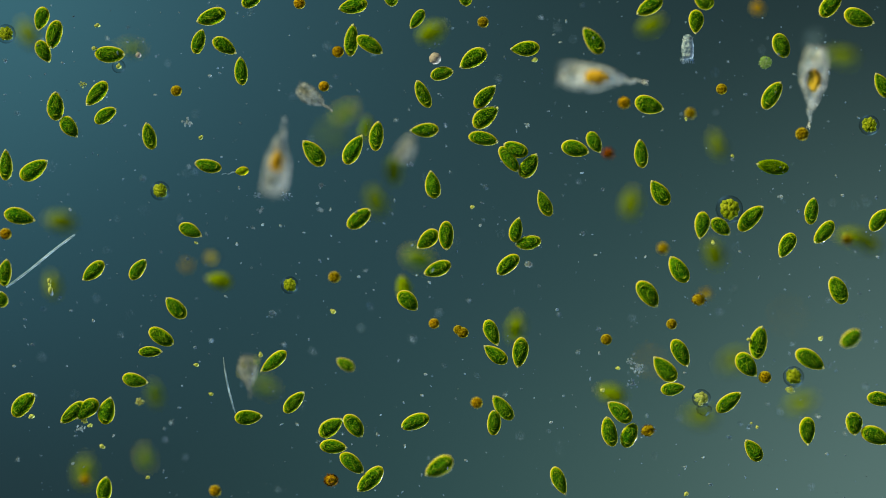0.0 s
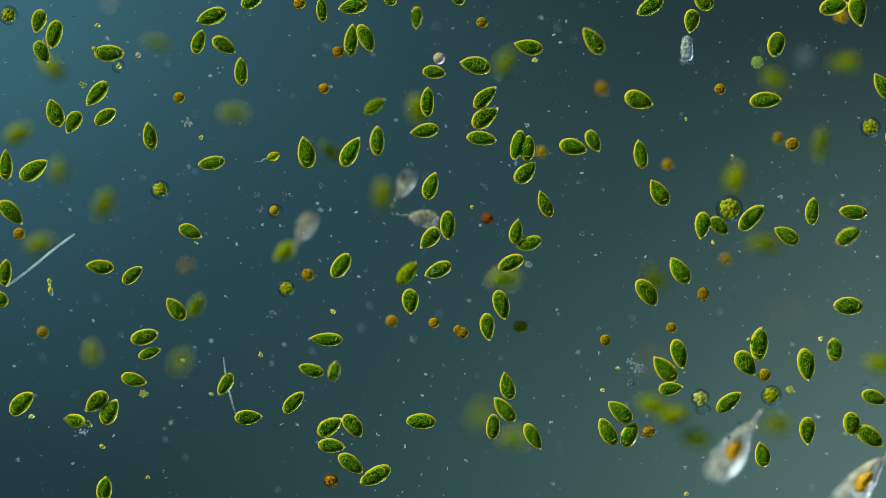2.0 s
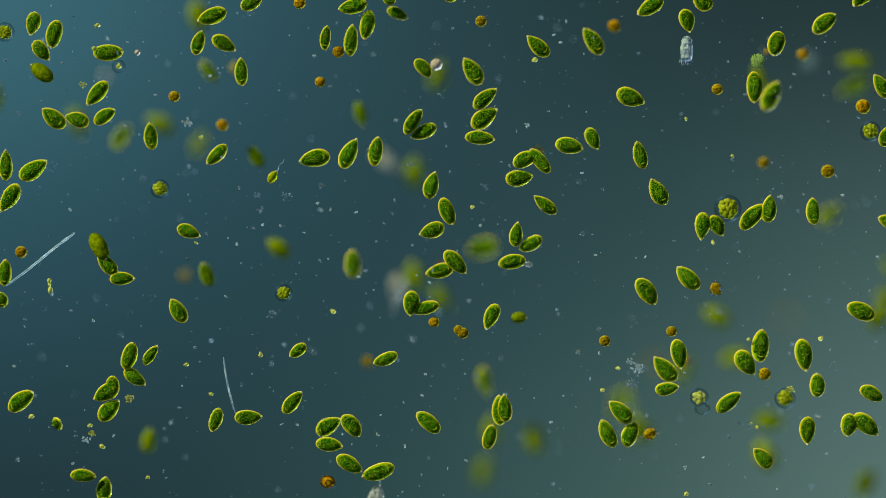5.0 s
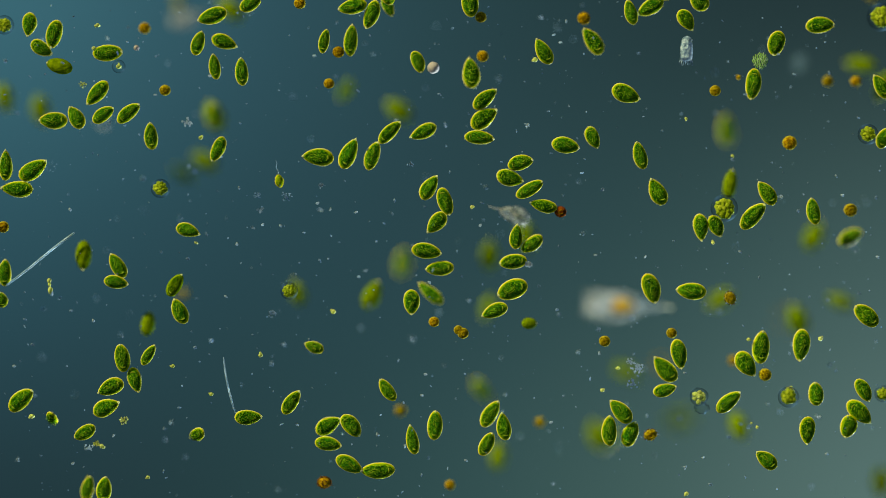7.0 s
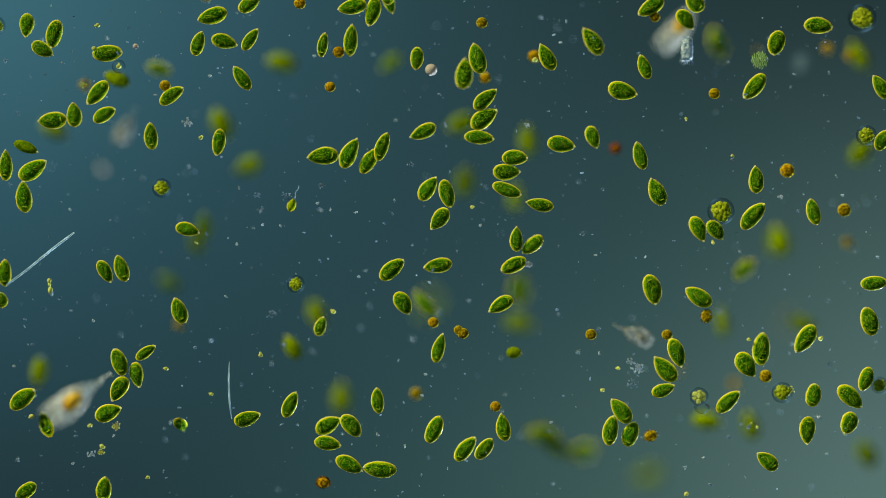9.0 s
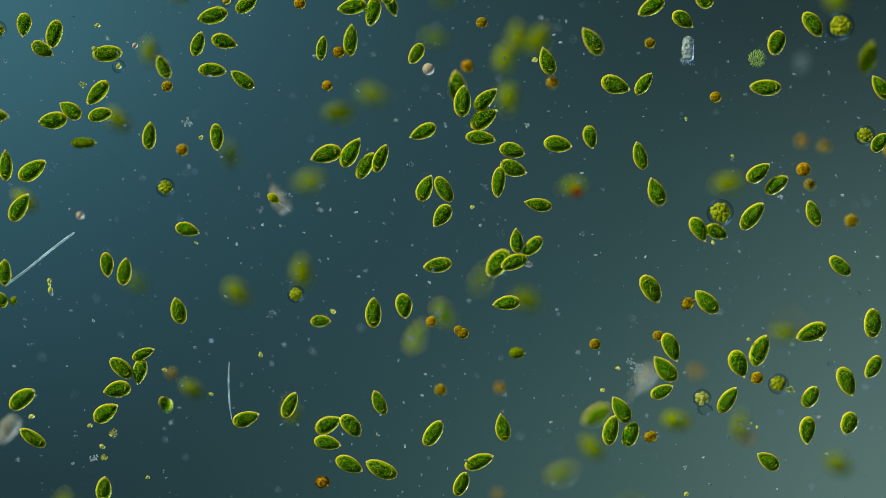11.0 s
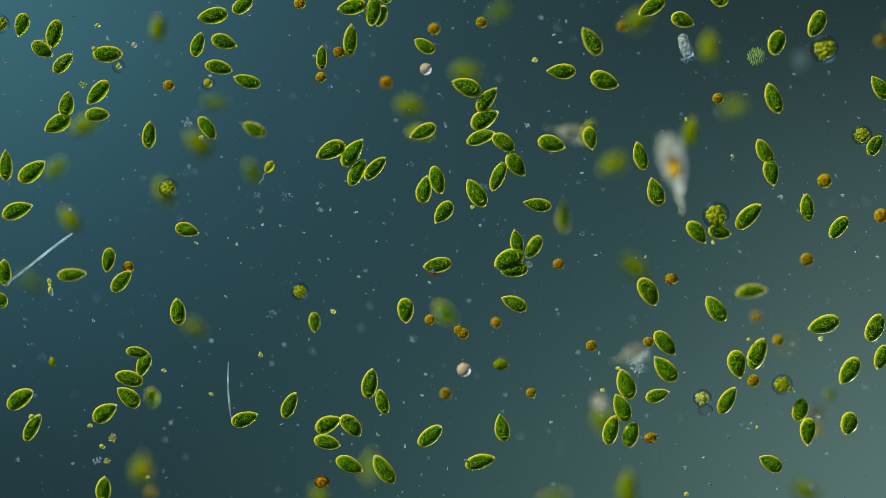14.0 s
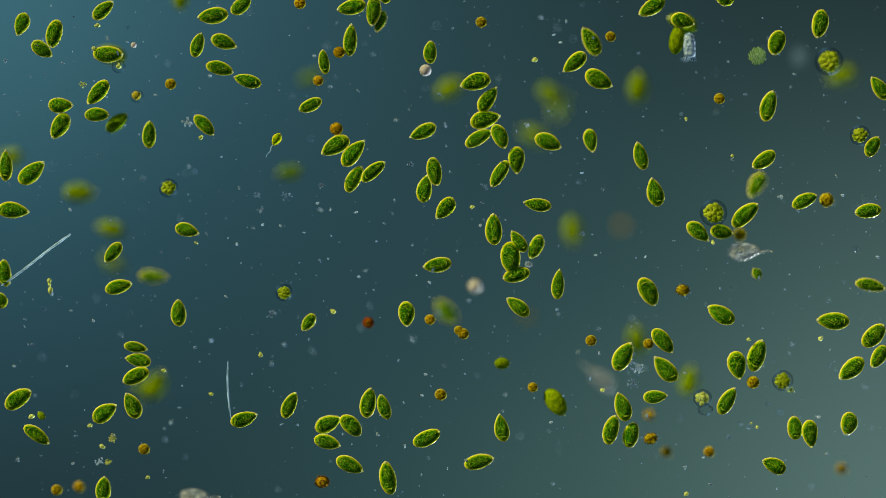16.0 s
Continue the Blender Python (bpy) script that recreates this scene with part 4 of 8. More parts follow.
    walk(alga_19, path((0, -619, -39, 1, -138), (1, -614, -34, 1, -150), (1.5, -610, -31, 1, -175), (2, -607, -31, 1, -185), (2.5, -603, -31, 1, -190), (3, -599, -31, 1, -192), (3.5, -595, -31, 1, -195), (4, -599, -26, 1, -210), (6.5, -579, -29, 1, -235), (7.5, -573, -30, 1, -242), (8.5, -570, -34, 1, -248), (9, -569, -34, 1, -252), (11.5, -563, -43, 1, -285), (12.5, -565, -50, 1, -295), (13.5, -568, -55, 1, -305), (14.5, -570, -59, 1, -320), (16, -574, -67, 1, -345)))
    walk(alga_20, path((0, -539, -36, 3, 53), (1, -543, -41, 3, 50), (2, -549, -46, 3, 40), (3, -554, -49, 3, 35), (4, -562, -49, 3, 15), (6.5, -574, -59, 3, -5), (7, -578, -59, 3, -10), (7.5, -584, -55, 3, -20), (8, -589, -52, 3, -30), (8.5, -594, -46, 3, -45), (9, -598, -40, 3, -60), (11.5, -594, -27, 3, -85), (13.5, -593, -23, 3, -92), (14.5, -591, -15, 3, -110), (15.5, -587, -8, 3, -125), (16, -584, -6, 3, -130)))
    walk(alga_21, path((0, -447, 32, -1, -25), (2, -447, 30, -1, -23), (4, -449, 30, -1, -22), (9, -452, 34, -1, -15), (16, -453, 33, -1, -15)))
    walk(alga_22, path((0, -473, -104, -1, 134), (4, -471, -108, -1, 125), (7, -466, -110, -1, 115), (9, -467, -109, -1, 110), (14, -469, -111, -1, 95), (16, -468, -113, -1, 92)))
    walk(alga_23, path((0, -416, 148, -2, 168), (1, -411, 152, -2, 175), (2, -410, 153, -2, 190), (3, -407, 157, -2, 205), (4, -403, 163, -2, 215), (6.5, -400, 174, -2, 240), (8, -398, 184, -2, 255), (9, -398, 189, -2, 262), (11.5, -404, 202, -2, 280), (12, -407, 207, -2, 290), (12.5, -410, 211, -2, 300), (13, -414, 210, -2, 302), (14, -418, 214, -2, 305), (15, -419, 216, -2, 310), (16, -423, 219, -2, 315)))
    walk(alga_24, path((0, -159, 430, 3, -167), (16, -162, 428, 3, -168)))
    walk(alga_25, path((0, -162, 370, -3, 84), (16, -164, 370, -3, 86)))
    walk(alga_26, path((0, -130, 361, 1, -32), (1, -135, 366, 1, -45), (2, -137, 373, 1, -65), (2.5, -137, 379, 1, -75), (3, -139, 385, 1, -82), (4, -138, 390, 1, -90), (6.5, -129, 411, 1, -112), (7.5, -126, 418, 1, -108), (9, -125, 420, 1, -105), (16, -124, 421, 1, -95)))
    walk(alga_27, path((0, -46, 407, 0, -125), (1.5, -46, 408, -11, -95), (2.5, -51, 414, -11, -80), (3, -56, 415, -11, -50), (4, -65, 415, -11, -5), (6.5, -98, 428, -11, -65), (9, -96, 437, -11, -70), (11.5, -91, 430, -11, -70), (12.5, -96, 424, -11, -70), (13.5, -108, 417, -11, -105), (14.5, -111, 410, -11, -110), (16, -112, 404, -11, -110)))
    walk(alga_28, path((0, -2, 310, 2, 13), (1, -8, 312, 2, 0), (1.5, -11, 312, 2, -5), (2.5, -20, 313, 2, -8), (3, -23, 314, 2, -14), (3.5, -27, 315, 2, -20), (4, -30, 316, 2, -30), (6.5, -43, 328, 2, -65), (8, -47, 335, 2, -80), (9, -47, 337, 2, -95), (11.5, -48, 350, 2, -130), (12.5, -45, 359, 2, -160), (13, -43, 361, 2, -180), (14, -32, 360, 2, -210), (15, -24, 355, 2, -255), (16, -22, 348, 2, -272)))
    walk(alga_29, path((0, -35, 274, 4, 115), (0.5, -34, 271, 4, 109), (1, -31, 267, 4, 102), (1.5, -28, 263, 4, 92), (2, -27, 260, 4, 88), (3, -30, 249, 4, 82), (3.5, -33, 244, 4, 78), (4, -38, 237, 4, 65), (6.5, -83, 211, 4, 50), (7, -94, 206, 4, 45), (7.5, -101, 201, 4, 60), (8, -105, 196, 4, 64), (8.5, -106, 189, 4, 68), (9, -107, 181, 4, 70), (11.5, -111, 156, 4, 65), (12.5, -114, 148, 4, 55), (13.5, -118, 144, 4, 50), (14.5, -121, 141, 4, 45), (16, -123, 137, 4, 40)))
    walk(alga_30, path((0, -33, 211, -3, -177), (2, -33, 210, -3, -170), (4, -35, 208, -3, -155), (16, -36, 208, -3, -155)))
    walk(alga_31, path((0, -158, 176, 1, 60), (2, -163, 172, 1, 60), (7, -166, 169, 1, 65), (11.5, -162, 171, 1, 58), (16, -158, 170, 1, 50)))
    walk(alga_32, path((0, -117, 200, -2, 83), (1, -115, 203, -2, 95), (1.5, -115, 197, -2, 92), (3, -118, 187, -2, 85), (4, -117, 180, -2, 82), (6.5, -123, 166, -2, 75), (8, -127, 162, -2, 60), (9, -130, 156, -2, 55), (11.5, -139, 145, -2, 60), (12.5, -145, 139, -2, 60), (13.5, -150, 137, -2, 60), (16, -157, 124, -2, 60)))
    walk(alga_33, path((0, -230, 170, -1, 129), (0.5, -235, 166, -1, 125), (1, -239, 166, -1, 115), (1.5, -241, 169, -1, 105), (2, -243, 171, -1, 100), (2.5, -243, 167, -1, 95), (3, -240, 161, -1, 130), (3.5, -241, 154, -1, 172), (4, -236, 157, -1, 200), (6.5, -224, 161, -1, 175), (8, -216, 164, -1, 178), (9, -213, 164, -1, 185), (11.5, -206, 168, -1, 200), (14, -199, 174, -1, 205), (16, -191, 182, -1, 210)))
    walk(alga_34, path((0, 53, 336, 1, -147), (0.5, 56, 338, -17, -160), (1, 55, 327, 1, -185), (1.5, 57, 327, -0, -188), (2, 57, 325, -1, -192), (2.5, 55, 322, -2, -200), (3, 53, 319, -3, -210), (3.5, 51, 317, -4, -220), (4, 51, 316, -5, -230), (6.5, 53, 314, -11, -250), (7, 49, 313, -12, -265), (8, 46, 315, -14, -270), (9, 37, 312, -16, -275), (11.5, 24, 286, -22, -260), (12.5, 33, 282, -10, -240), (13.5, 39, 284, 1, -210), (14.5, 44, 289, 1, -195), (16, 57, 295, 1, -165)))
    walk(alga_35, path((0, 145, 355, 3, -176), (1, 146, 355, 3, -184), (1.5, 149, 356, 3, -188), (2.5, 153, 360, 3, -195), (3.5, 159, 361, 3, -200), (4, 162, 361, 3, -205), (6.5, 176, 353, 3, -240), (7, 178, 350, 3, -240), (9, 184, 340, 3, -242), (11.5, 185, 328, 3, -252), (12, 188, 322, 3, -245), (12.5, 193, 317, 3, -230), (13, 197, 315, 3, -212), (13.5, 203, 314, 3, -195), (14, 209, 315, 3, -180), (14.5, 216, 318, 3, -170), (15, 222, 322, 3, -155), (15.5, 229, 328, 3, -145), (16, 232, 330, 3, -140)))
    walk(alga_36, path((0, 266, 370, -11, 125), (9, 265, 369, -11, 124), (16, 262, 369, -11, 120)))
    walk(alga_37, path((0, 75, 270, -2, 47), (7, 75, 266, -2, 40), (16, 80, 265, -2, 55)))
    walk(alga_38, path((0, 76, 234, -3, 38), (9, 73, 231, -3, 35), (14, 74, 230, -3, 30), (16, 75, 229, -3, 15)))
    walk(alga_39, path((0, 71, 195, -2, -11), (4, 66, 196, -2, -5), (9, 64, 197, -2, -5), (12.5, 68, 196, -2, -8), (14, 67, 197, -2, 20), (16, 63, 196, -2, 30)))
    walk(alga_40, path((0, 366, 430, -4, -148), (16, 370, 429, -4, -148)))
    walk(alga_41, path((0, 365, 255, 3, -18), (0.5, 357, 260, 3, -18), (1, 353, 261, 3, -19), (2, 347, 264, 3, -19), (3, 342, 266, 3, -20), (4, 337, 267, 3, -20), (6.5, 326, 273, 3, -25), (7, 324, 275, 3, -23), (8, 321, 279, 3, -19), (9, 318, 280, 3, -15), (11.5, 302, 293, 3, -20), (12.5, 296, 295, 3, -20), (13.5, 290, 297, 3, -20), (14.5, 283, 299, 3, -23), (16, 276, 300, 3, -28)))
    walk(alga_42, path((0, 234, 177, 2, -14), (4, 226, 182, 2, -12), (7, 217, 183, 2, -10), (9, 209, 185, 2, -9), (11.5, 202, 185, 2, -8), (12.5, 199, 185, 2, -11), (14, 192, 186, 2, -15), (15, 187, 189, 2, -25), (16, 186, 189, 2, -22)))
    walk(alga_43, path((0, 269, 189, -4, -62), (4, 266, 194, -4, -65), (9, 266, 198, -4, -70), (11.5, 261, 198, -4, -80), (16, 262, 192, -4, -80)))
    walk(alga_44, path((0, 351, 169, -1, 95), (7, 349, 166, -1, 105), (16, 350, 165, -1, 105)))
    walk(alga_45, path((0, 129, 177, 2, 158), (0.5, 136, 178, 2, 140), (1, 143, 178, 2, 115), (1.5, 149, 178, 2, 100), (2, 150, 178, 2, 85), (2.5, 153, 173, 2, 70), (3, 155, 169, 2, 60), (3.5, 154, 166, 2, 40), (4, 151, 163, 2, 25), (6.5, 139, 153, 2, 25), (7, 137, 152, 2, 15), (8, 130, 156, 2, 5), (9, 127, 161, 2, 0), (11.5, 121, 176, 2, -15), (12.5, 117, 179, 2, -15), (13, 113, 181, 2, -25), (13.5, 108, 185, 2, -30), (14, 107, 188, 2, -35), (15, 103, 196, 2, -55), (16, 100, 199, 2, -65)))
    walk(alga_46, path((0, 117, 159, 3, -53), (0.5, 118, 166, 3, -60), (1, 123, 173, 3, -75), (1.5, 127, 179, 3, -90), (2, 132, 184, 3, -105), (2.5, 140, 187, 3, -130), (3, 149, 190, 3, -145), (3.5, 158, 189, 3, -165), (4, 167, 183, 3, -185), (5.3, 171, 146, 3, -245), (6.5, 163, 113, 3, -305), (7, 153, 106, 3, -330), (7.5, 143, 103, 3, -345), (8, 128, 101, 3, -365), (8.5, 121, 102, 3, -375), (9, 113, 105, 3, -380), (10.2, 102, 113, 3, -420), (11.5, 97, 121, 3, -470), (12.5, 96, 124, 3, -475), (13.5, 97, 126, 3, -472), (14.5, 98, 130, 3, -478), (16, 100, 133, 3, -482)))
    walk(alga_47, path((0, 152, 148, -2, 56), (1, 149, 140, -2, 55), (2, 146, 136, -2, 45), (3, 144, 134, -2, 35), (4, 141, 131, -2, 20), (6.5, 123, 122, -2, -10), (7, 119, 126, -2, -15), (8, 115, 131, -2, -12), (9, 113, 137, -2, 0), (11.5, 128, 144, -2, -25), (12.5, 130, 146, -2, -30), (14, 130, 149, -2, -55), (15, 131, 153, -2, -75), (16, 131, 157, -2, -90)))
    walk(alga_48, path((0, 447, 402, 3, -93), (2, 439, 403, 3, -98), (3, 436, 400, 3, -92), (4, 433, 402, 3, -85), (6.5, 430, 404, 3, -60), (9, 429, 405, 3, -50), (11.5, 424, 405, 3, -32), (16, 424, 403, 3, -15)))
    walk(alga_49, path((0, 462, 440, -3, 151), (4, 461, 438, -3, 150), (7, 454, 438, -3, 145), (9, 446, 436, -3, 140), (11.5, 468, 445, -3, 130), (16, 498, 447, -3, 150)))
    walk(alga_50, path((0, 599, 360, 1, -70), (0.5, 593, 360, 1, -95), (1, 590, 361, 1, -102), (16, 591, 365, 1, -108)))
    walk(alga_51, path((0, 583, 272, -1, 57), (0.5, 578, 268, -1, 48), (1, 575, 263, -1, 40), (1.5, 575, 262, -1, 20), (2, 571, 263, -1, 5), (2.5, 567, 265, -1, -5), (3, 561, 270, -1, -20), (3.5, 553, 275, -1, -40), (4, 552, 279, -1, -65), (6.5, 548, 292, -1, -97), (8, 550, 291, -1, -105), (9, 551, 288, -1, -130), (11.5, 576, 286, -1, -190), (12, 580, 282, -1, -200), (12.5, 585, 276, -1, -215), (13, 587, 273, -1, -220), (13.5, 588, 269, -1, -230), (14, 586, 267, -1, -250), (14.5, 586, 261, -1, -265), (15, 582, 259, -1, -275), (16, 577, 253, -1, -285)))
    walk(alga_52, path((0, 584, 146, -1, 171), (0.5, 636, 148, -1, 185), (1, 679, 158, -47, 190), (1.5, 683, 169, -108, 230), (2, 690, 190, -108, 260), (2.5, 712, 231, -122, 240), (3, 726, 246, -108, 210), (3.5, 752, 285, -135, 195), (4, 753, 299, -161, 190), (6.5, 776, 292, -70, 240), (9, 862, 300, -108, 260), (16, 895, 304, -161, 260)))
    walk(alga_53, path((0, 687, 431, -3, 47), (1, 689, 424, -3, 10), (2, 692, 429, -3, 15), (2.5, 692, 420, -3, 25), (3, 687, 411, -3, 50), (3.5, 681, 405, -3, 50), (4, 679, 403, -3, 50), (6.5, 670, 396, -3, 10), (7, 668, 396, -3, 5), (9, 665, 395, -3, -5), (11.5, 653, 399, -3, -75), (12.5, 652, 401, -3, -115), (13.5, 657, 400, -3, -120), (14.5, 665, 399, -3, -108), (16, 667, 399, -3, -100)))
    walk(alga_54, path((0, 736, 409, 4, -20), (1, 731, 415, 4, -45), (1.5, 731, 421, 4, -65), (2, 734, 421, 4, -80), (3, 734, 425, 4, -95), (3.5, 737, 427, 4, -115), (4, 738, 430, 4, -125), (6.5, 760, 480, 4, -140), (16, 785, 500, 4, -150)))
    walk(alga_55, path((0, 777, 290, -0, 118), (16, 772, 285, -0, 125)))
    walk(alga_56, path((0, 384, 100, -1, 125), (9, 379, 102, -1, 115), (16, 376, 101, -1, 105)))
    walk(alga_57, path((0, 458, 42, -3, -98), (4, 459, 41, -3, -96), (7, 456, 38, -3, -85), (9, 452, 35, -3, -65), (11.5, 453, 34, -3, -60), (14, 450, 29, -3, -50), (16, 452, 30, -3, -40)))
    walk(alga_58, path((0, 492, 39, -4, -39), (3, 488, 41, -4, -45), (6.5, 484, 41, -4, -65), (9, 483, 33, -4, -50), (11.5, 486, 30, -4, -20), (16, 494, 30, -4, -10)))
    walk(alga_59, path((0, 545, 54, 1, 45), (9, 549, 58, 1, 48), (11.5, 547, 58, 1, 50), (12.5, 545, 57, 1, 48), (16, 535, 60, 1, 42)))
    walk(alga_60, path((0, 653, 67, 1, 81), (4, 655, 67, 1, 90), (9, 656, 66, 1, 105), (11.5, 656, 63, 1, 115), (12.5, 652, 64, 1, 130), (13, 647, 67, 1, 125), (13.5, 644, 71, 1, 110), (14, 645, 74, 1, 95), (14.5, 645, 81, 1, 75), (15, 642, 84, 1, 55), (16, 640, 85, 1, 25)))
    walk(alga_61, path((0, 674, 30, 1, -131), (0.5, 683, 43, 1, -145), (1, 697, 56, 1, -160), (1.5, 713, 65, 1, -170), (2, 726, 66, 1, -185), (2.5, 733, 67, 1, -190), (3, 744, 65, 1, -192), (3.5, 759, 61, 1, -195), (4, 771, 56, 1, -195), (6.5, 821, 41, 1, -200), (16, 856, 21, 1, -200)))
    walk(alga_62, path((0, 608, 6, 4, -119), (0.5, 617, 14, 4, -122), (1, 624, 23, 4, -170), (1.5, 617, 22, 4, -200), (2, 607, 24, 4, -212), (2.5, 595, 29, 4, -218), (3, 582, 33, 4, -245), (3.5, 573, 43, 4, -265), (4, 575, 55, 4, -290), (6.5, 576, 91, 4, -240), (7, 572, 99, 4, -235), (7.5, 567, 104, 4, -245), (8, 563, 116, 4, -255), (8.5, 557, 121, 4, -260), (9, 553, 123, 4, -268), (11.5, 558, 139, 4, -342), (12, 558, 141, 4, -360), (12.5, 567, 141, 4, -368), (13, 567, 148, 4, -385), (13.5, 579, 147, 4, -415), (14, 581, 135, 4, -440), (14.5, 574, 121, 1, -460), (15, 559, 111, -3, -500), (15.5, 556, 115, -24, -470), (16, 562, 114, -42, -480)))
    walk(alga_63, path((0, 772, 51, 3, 50), (0.5, 759, 41, 3, 38), (1, 748, 38, 3, 25), (1.5, 733, 29, 3, 20), (2, 721, 22, -16, 30), (2.5, 718, 15, -43, 20), (3, 713, 13, -43, 10), (3.5, 706, 26, -90, 0), (4, 676, 50, -117, 60), (6.5, 765, 65, -103, 20), (7, 730, 21, -43, 30), (7.5, 670, -7, 3, 8), (8, 618, -14, 3, -10), (8.5, 596, -5, -75, -20), (8.75, 565, -20, -75, 10), (9, 546, -37, -75, 40), (11.5, 597, 131, 3, 35), (12, 586, 129, -9, 100), (12.5, 583, 140, -32, 110), (13, 593, 148, -55, 100), (13.5, 571, 157, -20, 120), (14, 569, 173, 3, 120), (14.5, 564, 184, 3, 110), (15, 565, 174, 3, 115), (15.5, 572, 169, 3, 150), (16, 567, 158, 3, 215)))
    walk(alga_64, path((0, 417, -36, 2, 123), (2, 419, -38, 2, 124), (3, 422, -43, 2, 125), (3.5, 425, -47, 2, 128), (4, 427, -49, 2, 132), (6.5, 441, -62, 2, 155), (7, 439, -74, 2, 175), (8, 444, -80, 2, 170), (9, 452, -84, 2, 148), (11.5, 469, -95, 2, 135), (12.5, 473, -99, 2, 130), (13.5, 479, -104, 2, 125), (14.5, 486, -107, 2, 130), (16, 492, -115, 2, 150)))
    walk(alga_65, path((0, 699, -73, 1, 114), (0.5, 707, -83, 1, 130), (1, 713, -99, 1, 160), (1.5, 713, -102, 1, 175), (2, 717, -101, 1, 178), (3, 726, -104, 1, 170), (4, 733, -106, 1, 160), (6.5, 747, -117, 1, 148), (7, 749, -118, 1, 140), (8, 752, -123, 1, 125), (9, 754, -128, 1, 105), (11.5, 761, -132, 1, 85), (12.5, 762, -135, 1, 77), (14, 764, -139, 1, 65), (16, 762, -153, 1, 45)))
    walk(alga_66, path((0, 180, 81, -0, 113), (2, 181, 80, -0, 113), (4, 181, 80, -0, 125), (6.5, 179, 77, -0, 165), (9, 171, 79, -0, 170), (16, 167, 79, -0, 172)))
    walk(alga_67, path((0, 130, 34, -0, 78), (4, 130, 28, -0, 82), (7, 130, 22, -0, 85), (11.5, 131, 14, -0, 95), (14.5, 131, 13, -0, 105), (16, 134, 14, -0, 125)))
    walk(alga_68, path((0, 151, 12, -4, -170), (4, 154, 10, -4, -155), (9, 158, 8, -4, -140), (12.5, 158, 4, -4, -132), (14.5, 161, 4, -4, -120), (16, 164, 4, -4, -115)))
    walk(alga_69, path((0, 115, -28, -0, -138), (2, 120, -25, -0, -155), (4, 121, -24, -0, -165), (6.5, 124, -22, -0, -175), (9, 125, -29, -0, -155), (11.5, 126, -23, -0, -159), (12.5, 125, -28, -0, -160), (14, 126, -37, -0, -175), (16, 130, -46, -0, -165)))
    walk(alga_70, path((0, 6, 24, 3, -90), (1, 8, 31, 3, -90), (2.5, 9, 47, 3, -88), (4, 10, 57, 3, -78), (6.5, 3, 81, 3, -60), (7, 4, 84, 3, -72), (9, 7, 98, 3, -75), (11.5, 1, 107, 3, -55), (12.5, -1, 111, 3, -52), (14, -10, 122, 3, -75), (16, -15, 137, 3, -80)))
    walk(alga_71, path((0, 362, -80, -2, -53), (4, 360, -76, -2, -55), (6.5, 361, -75, -2, -58), (7, 368, -70, -2, -72), (9, 370, -72, -2, -75), (11.5, 366, -71, -2, -58), (13, 363, -75, -2, -70), (14, 363, -76, -2, -60), (16, 363, -76, -2, -62)))
    walk(alga_72, path((0, -10, -35, -2, -158), (2, -9, -37, -2, -155), (4, -6, -39, -2, -160), (7, -6, -34, -2, -175), (9, -9, -29, -2, -170), (16, -10, -28, -2, -170)))
    walk(alga_73, path((0, -28, 17, 0, -139), (1, -32, 17, 0, -150), (2, -24, 19, 0, -132), (3, -21, 21, 0, -148), (4, -22, 26, 0, -170), (6.5, -14, 44, 0, -135), (9, -7, 53, 0, -128), (11.5, -2, 60, 0, -125), (14, 0, 65, 0, -128), (16, 3, 72, 0, -130)))
    walk(alga_74, path((0, -18, 114, -1, 99), (1, -18, 109, -1, 95), (2, -21, 112, -1, 72), (3, -23, 112, -1, 70), (4, -19, 114, -1, 82), (6.5, -23, 110, -1, 60), (9, -26, 107, -1, 55), (11.5, -32, 108, -1, 70), (12.5, -33, 105, -1, 75), (16, -32, 107, -1, 80)))
    walk(alga_75, path((0, -149, 54, -3, 38), (0.5, -147, 54, -3, 49), (1, -143, 59, -3, 60), (1.5, -146, 40, -3, 100), (2, -181, -29, -3, 55), (2.5, -178, -36, -3, 50), (3, -197, -40, -3, 60), (3.5, -210, -46, -3, 80), (4, -213, -53, -3, 100), (6.5, -69, 22, -123, 75), (7, -74, -25, -123, 80), (7.5, -80, -61, -123, 95), (8, -80, -66, -123, 80), (9, -26, -107, -270, 60), (11.5, 1, -119, -84, 130), (16, 6, -114, -84, 130)))
    walk(alga_76, path((0, -62, -92, 3, -43), (1.5, -59, -92, 3, -80), (4, -57, -97, 3, -95), (7, -56, -94, 3, -90), (8, -69, -94, 3, -62), (9, -71, -96, 3, -58), (11.5, -69, -102, 3, -85), (16, -65, -115, 3, -88)))
    walk(alga_77, path((0, 87, -148, 1, -67), (1, 82, -144, 1, -75), (2, 79, -138, 1, -85), (3, 80, -134, 1, -90), (4, 82, -128, 1, -95), (6.5, 90, -112, 1, -152), (7, 91, -110, 1, -158), (7.5, 100, -97, 1, -145), (9, 102, -99, 1, -150), (11.5, 115, -96, 1, -180), (13.5, 124, -96, 1, -200), (16, 132, -102, 1, -218)))
